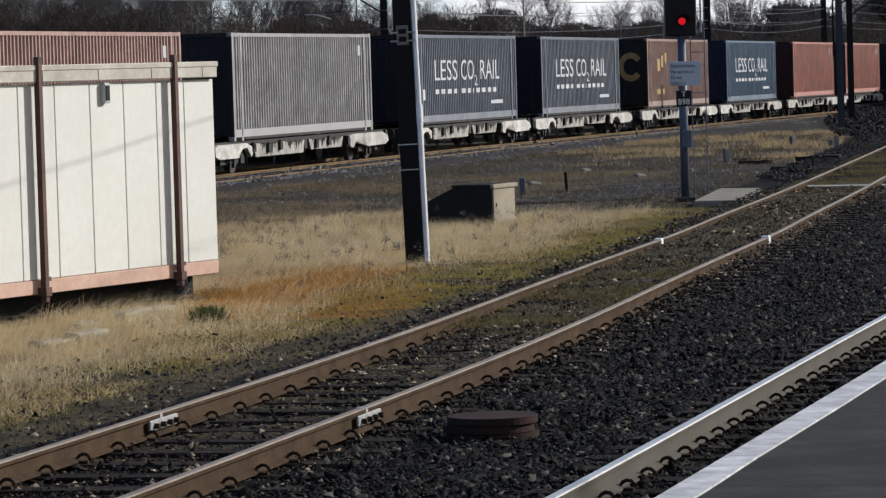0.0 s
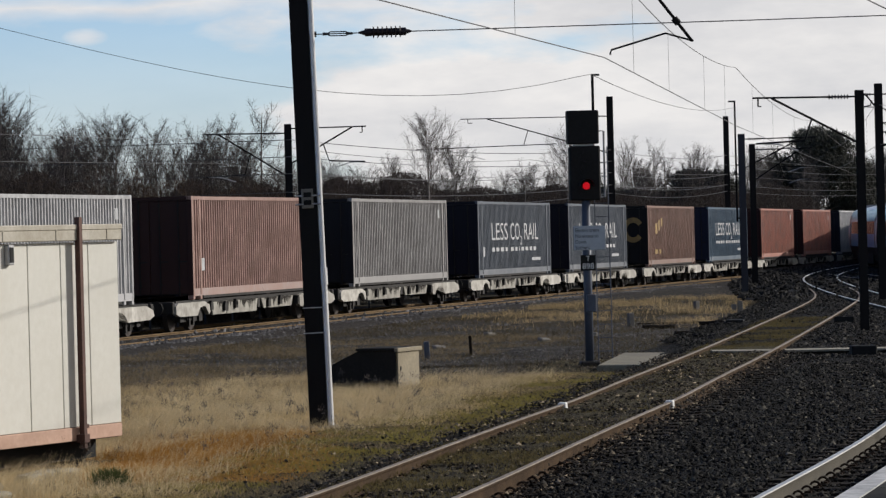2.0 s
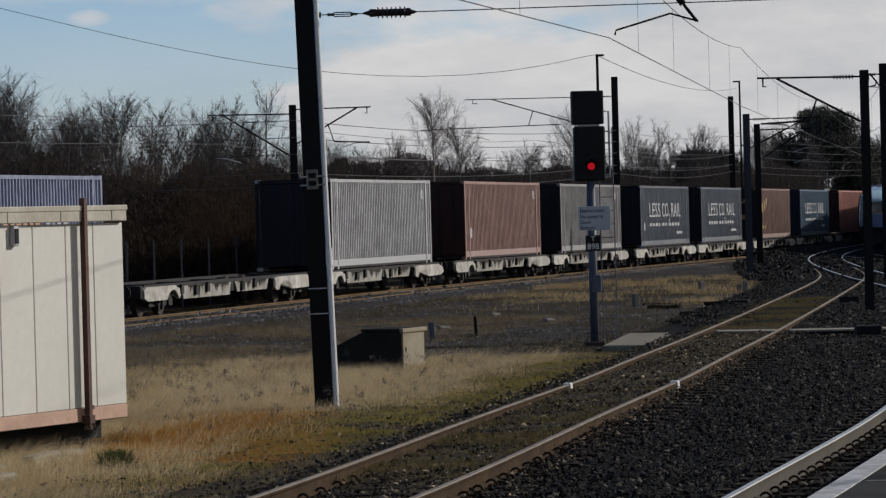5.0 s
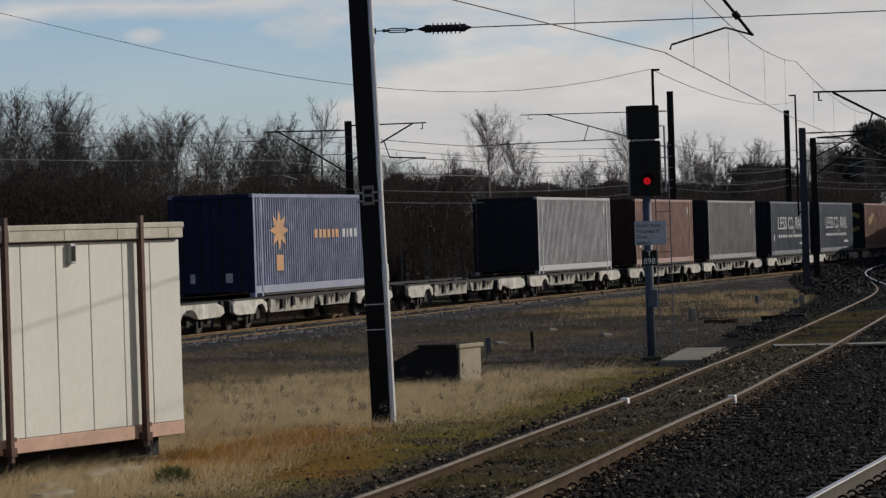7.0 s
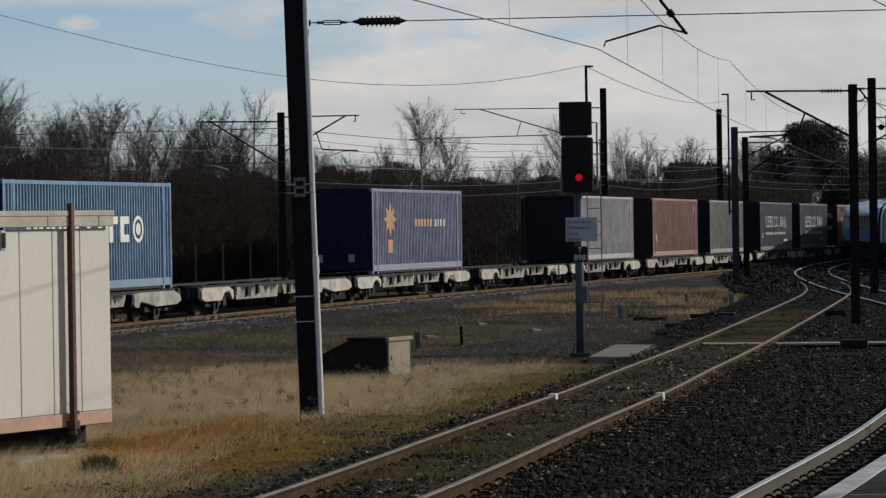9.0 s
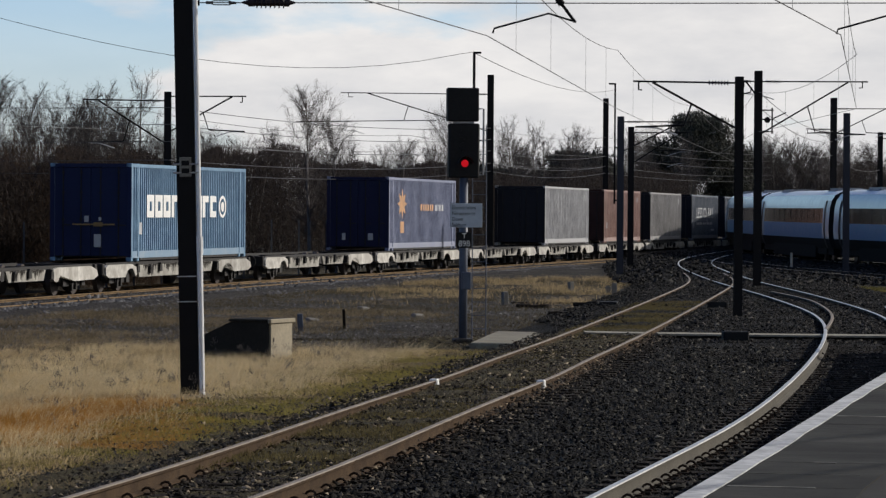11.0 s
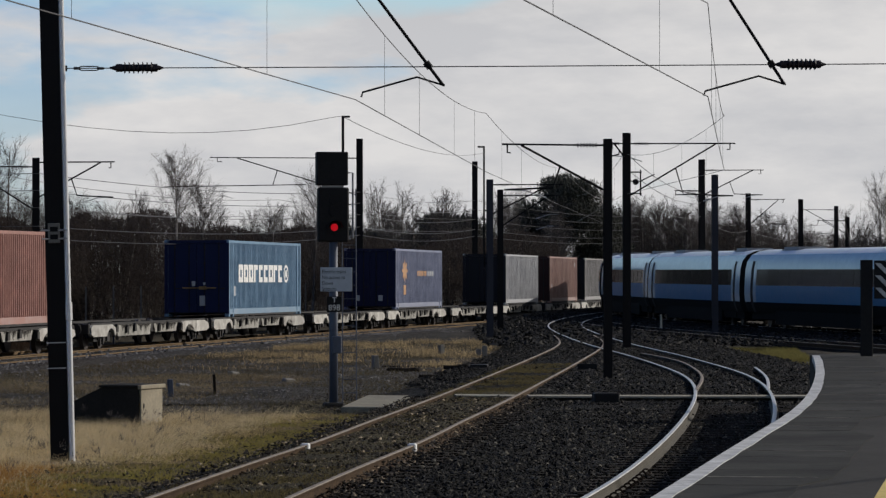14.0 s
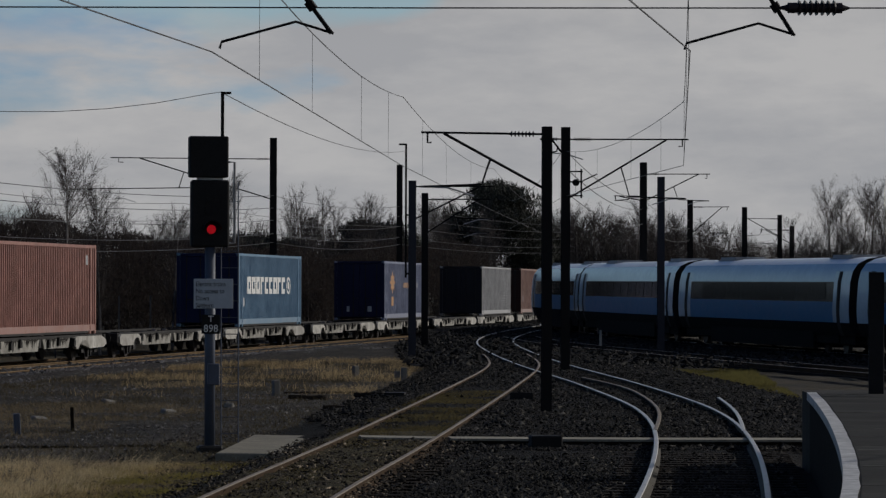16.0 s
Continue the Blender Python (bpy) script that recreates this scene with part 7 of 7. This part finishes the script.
for x, y, h in ((7.98, 103.8, 0.62), (11.58, 122.4, 0.5), (12.47, 117.4, 0.6), (12.3, 117.6, 0.45)):
    stub(x, y, h, M_CONCRETE, "short grey concrete marker post in dry grass", 0.13)
stub(1.79, 81.5, 0.62, M_BLUEGREY, "short blue-grey post behind the bunker", 0.09)
stub(2.8, 83.1, 0.7, M_SLEEPER, "short dark timber post", 0.05)
stub(13.31, 95.3, 0.75, M_PIPE, "slim white marker post", 0.035)
stub(24.6, 159.3, 1.3, M_FASCIA, "pale post with a small cap beside the coach line", 0.07)
for x, y in ((3.8, 98.4), (4.9, 92.0), (2.2, 88.0), (6.4, 96.0), (-0.6, 74.0)):
    ob = solid("rubble", bevelled(blocks((-0.16, 0.16, -0.1, 0.1, -0.02, 0.12)), 0.03), M_CONCRETE, "pale lump of broken concrete", "rubble", "lumps of rubble")
    ob.matrix_world = pose(x, y, -0.32, 8, 5, random.uniform(0, 90))


def point_motor():
    p = thing("point_motor", "black point motor beside the rail", "point motor", pose(10.25, 97.0, -0.3, 0, 0, -10))
    part("case", bevelled(blocks((-0.35, 0.2, -0.4, 0.4, 0, 0.3)), 0.05, 2), M_BLACK, p)
    part("rod", tube(bmesh.new(), (0.2, 0.1, 0.12), (0.85, 0.1, 0.12), 0.03), M_CLIP, p)


point_motor()
bm = bevelled(blocks((-0.25, 0.25, -0.2, 0.2, -0.05, 0.26)), 0.02)
pit = solid("cable_box", bm, M_BLACK, "low black cable box on the ballast", "cable box")
pit.matrix_world = pose(10.15, 72.9, -0.22)
for x0, x1, y in ((8.3, 10.4, 105.6), (10.0, 11.2, 104.6), (9.3, 10.4, 99.5)):
    ob = solid("old_sleeper", bevelled(blocks((0, x1 - x0, -0.13, 0.13, -0.04, 0.09)), 0.015), M_SLEEPER, "dark discarded sleeper lying in the cinders", "sleeper", "discarded sleepers")
    ob.matrix_world = pose(x0, y, -0.33, 0, 0, random.uniform(-4, 4))


def number_board():
    b = thing("lineside_board", "small dark board on a low post", "sign board", pose(12.8, 94.2, -0.42, 0, 0, -8))
    part("post", tube(bmesh.new(), (0, 0, 0), (0, 0, 0.2), 0.03), M_GALV, b)
    board = part("board", bevelled(blocks((-0.4, 0.1, -0.03, 0.03, 0.12, 0.5)), 0.01), M_BLACK, b)
    for k in range(4):
        part("bar", blocks((-0.28 + 0.085 * k, -0.22 + 0.085 * k, -0.036, -0.031, 0.24, 0.38)), M_SLAB, board)


number_board()


def end_board():
    """The striped stop board past the end of the platform."""
    b = thing("stop_board", "black board with white diagonal stripes and a notice", "notice board", pose(13.92, 66.1, 0.9, 0, 0, -11.9))
    part("post", bevelled(blocks((-0.09, 0.13, -0.06, 0.06, 0, 1.74)), 0.01), M_BLACK, b)
    part("post", bevelled(blocks((1.36, 1.5, -0.06, 0.06, 0, 1.74)), 0.01), M_BLACK, b)
    board = part("board", bevelled(blocks((0.155, 1.355, -0.03, 0.03, 1.04, 1.73)), 0.006), M_BLACK, b)
    for k in range(9):
        x, top, low = -0.3 + 0.22 * k, 1.71, 1.06
        u0, u1 = max(x, 0.17), min(x + 0.65, 1.24)
        if u1 - u0 < 0.05:
            continue
        z0, z1 = top - (u0 - x), top - (u1 - x)
        line = [(u0, z0), (u0 + 0.1, z0), (u1 + 0.1, z1), (u1, z1)]
        part("stripe", prism(bmesh.new(), line, (1, 0, 0), (0, 0, 1), (0, 0.003, 0), (0, -0.034, 0)), M_WHITE_LINE, board)
    plate = part("notice_plate", bevelled(blocks((0.52, 1.18, -0.05, -0.036, 1.26, 1.66)), 0.003), M_SIGN, b, "white notice plate")
    for k, word in enumerate(("Electric trains", "No access to", "Down", "Saltburn")):
        lettering("notice_line", word, 0.10, M_LETTER, plate, Matrix.Translation((0.55, -0.052, 1.56 - 0.095 * k)) @ UPRIGHT, 0.80)


end_board()


def fence():
    """Thin posts behind the goods line."""
    f = thing("post_fence", "row of slim grey steel fence posts behind the goods line", "fence")
    for az in np.arange(-3.4, 3.6, 0.42):
        d = goods_distance(az) + 9
        x, y = spot(az, d)
        part("pale", blocks((x - 0.03, x + 0.03, y - 0.02, y + 0.02, -0.4, 1.9)), M_FENCE, f)


M_FENCE = material("weathered_fence_steel", (0.10, 0.105, 0.11), (0.06, 0.062, 0.066), rough=0.7, grain=10)
fence()


def motions():
    """Everything that moves: the goods train drives off, the coach train comes in."""
    for mover, rows in MOVERS:
        walk(mover, rows)


motions()
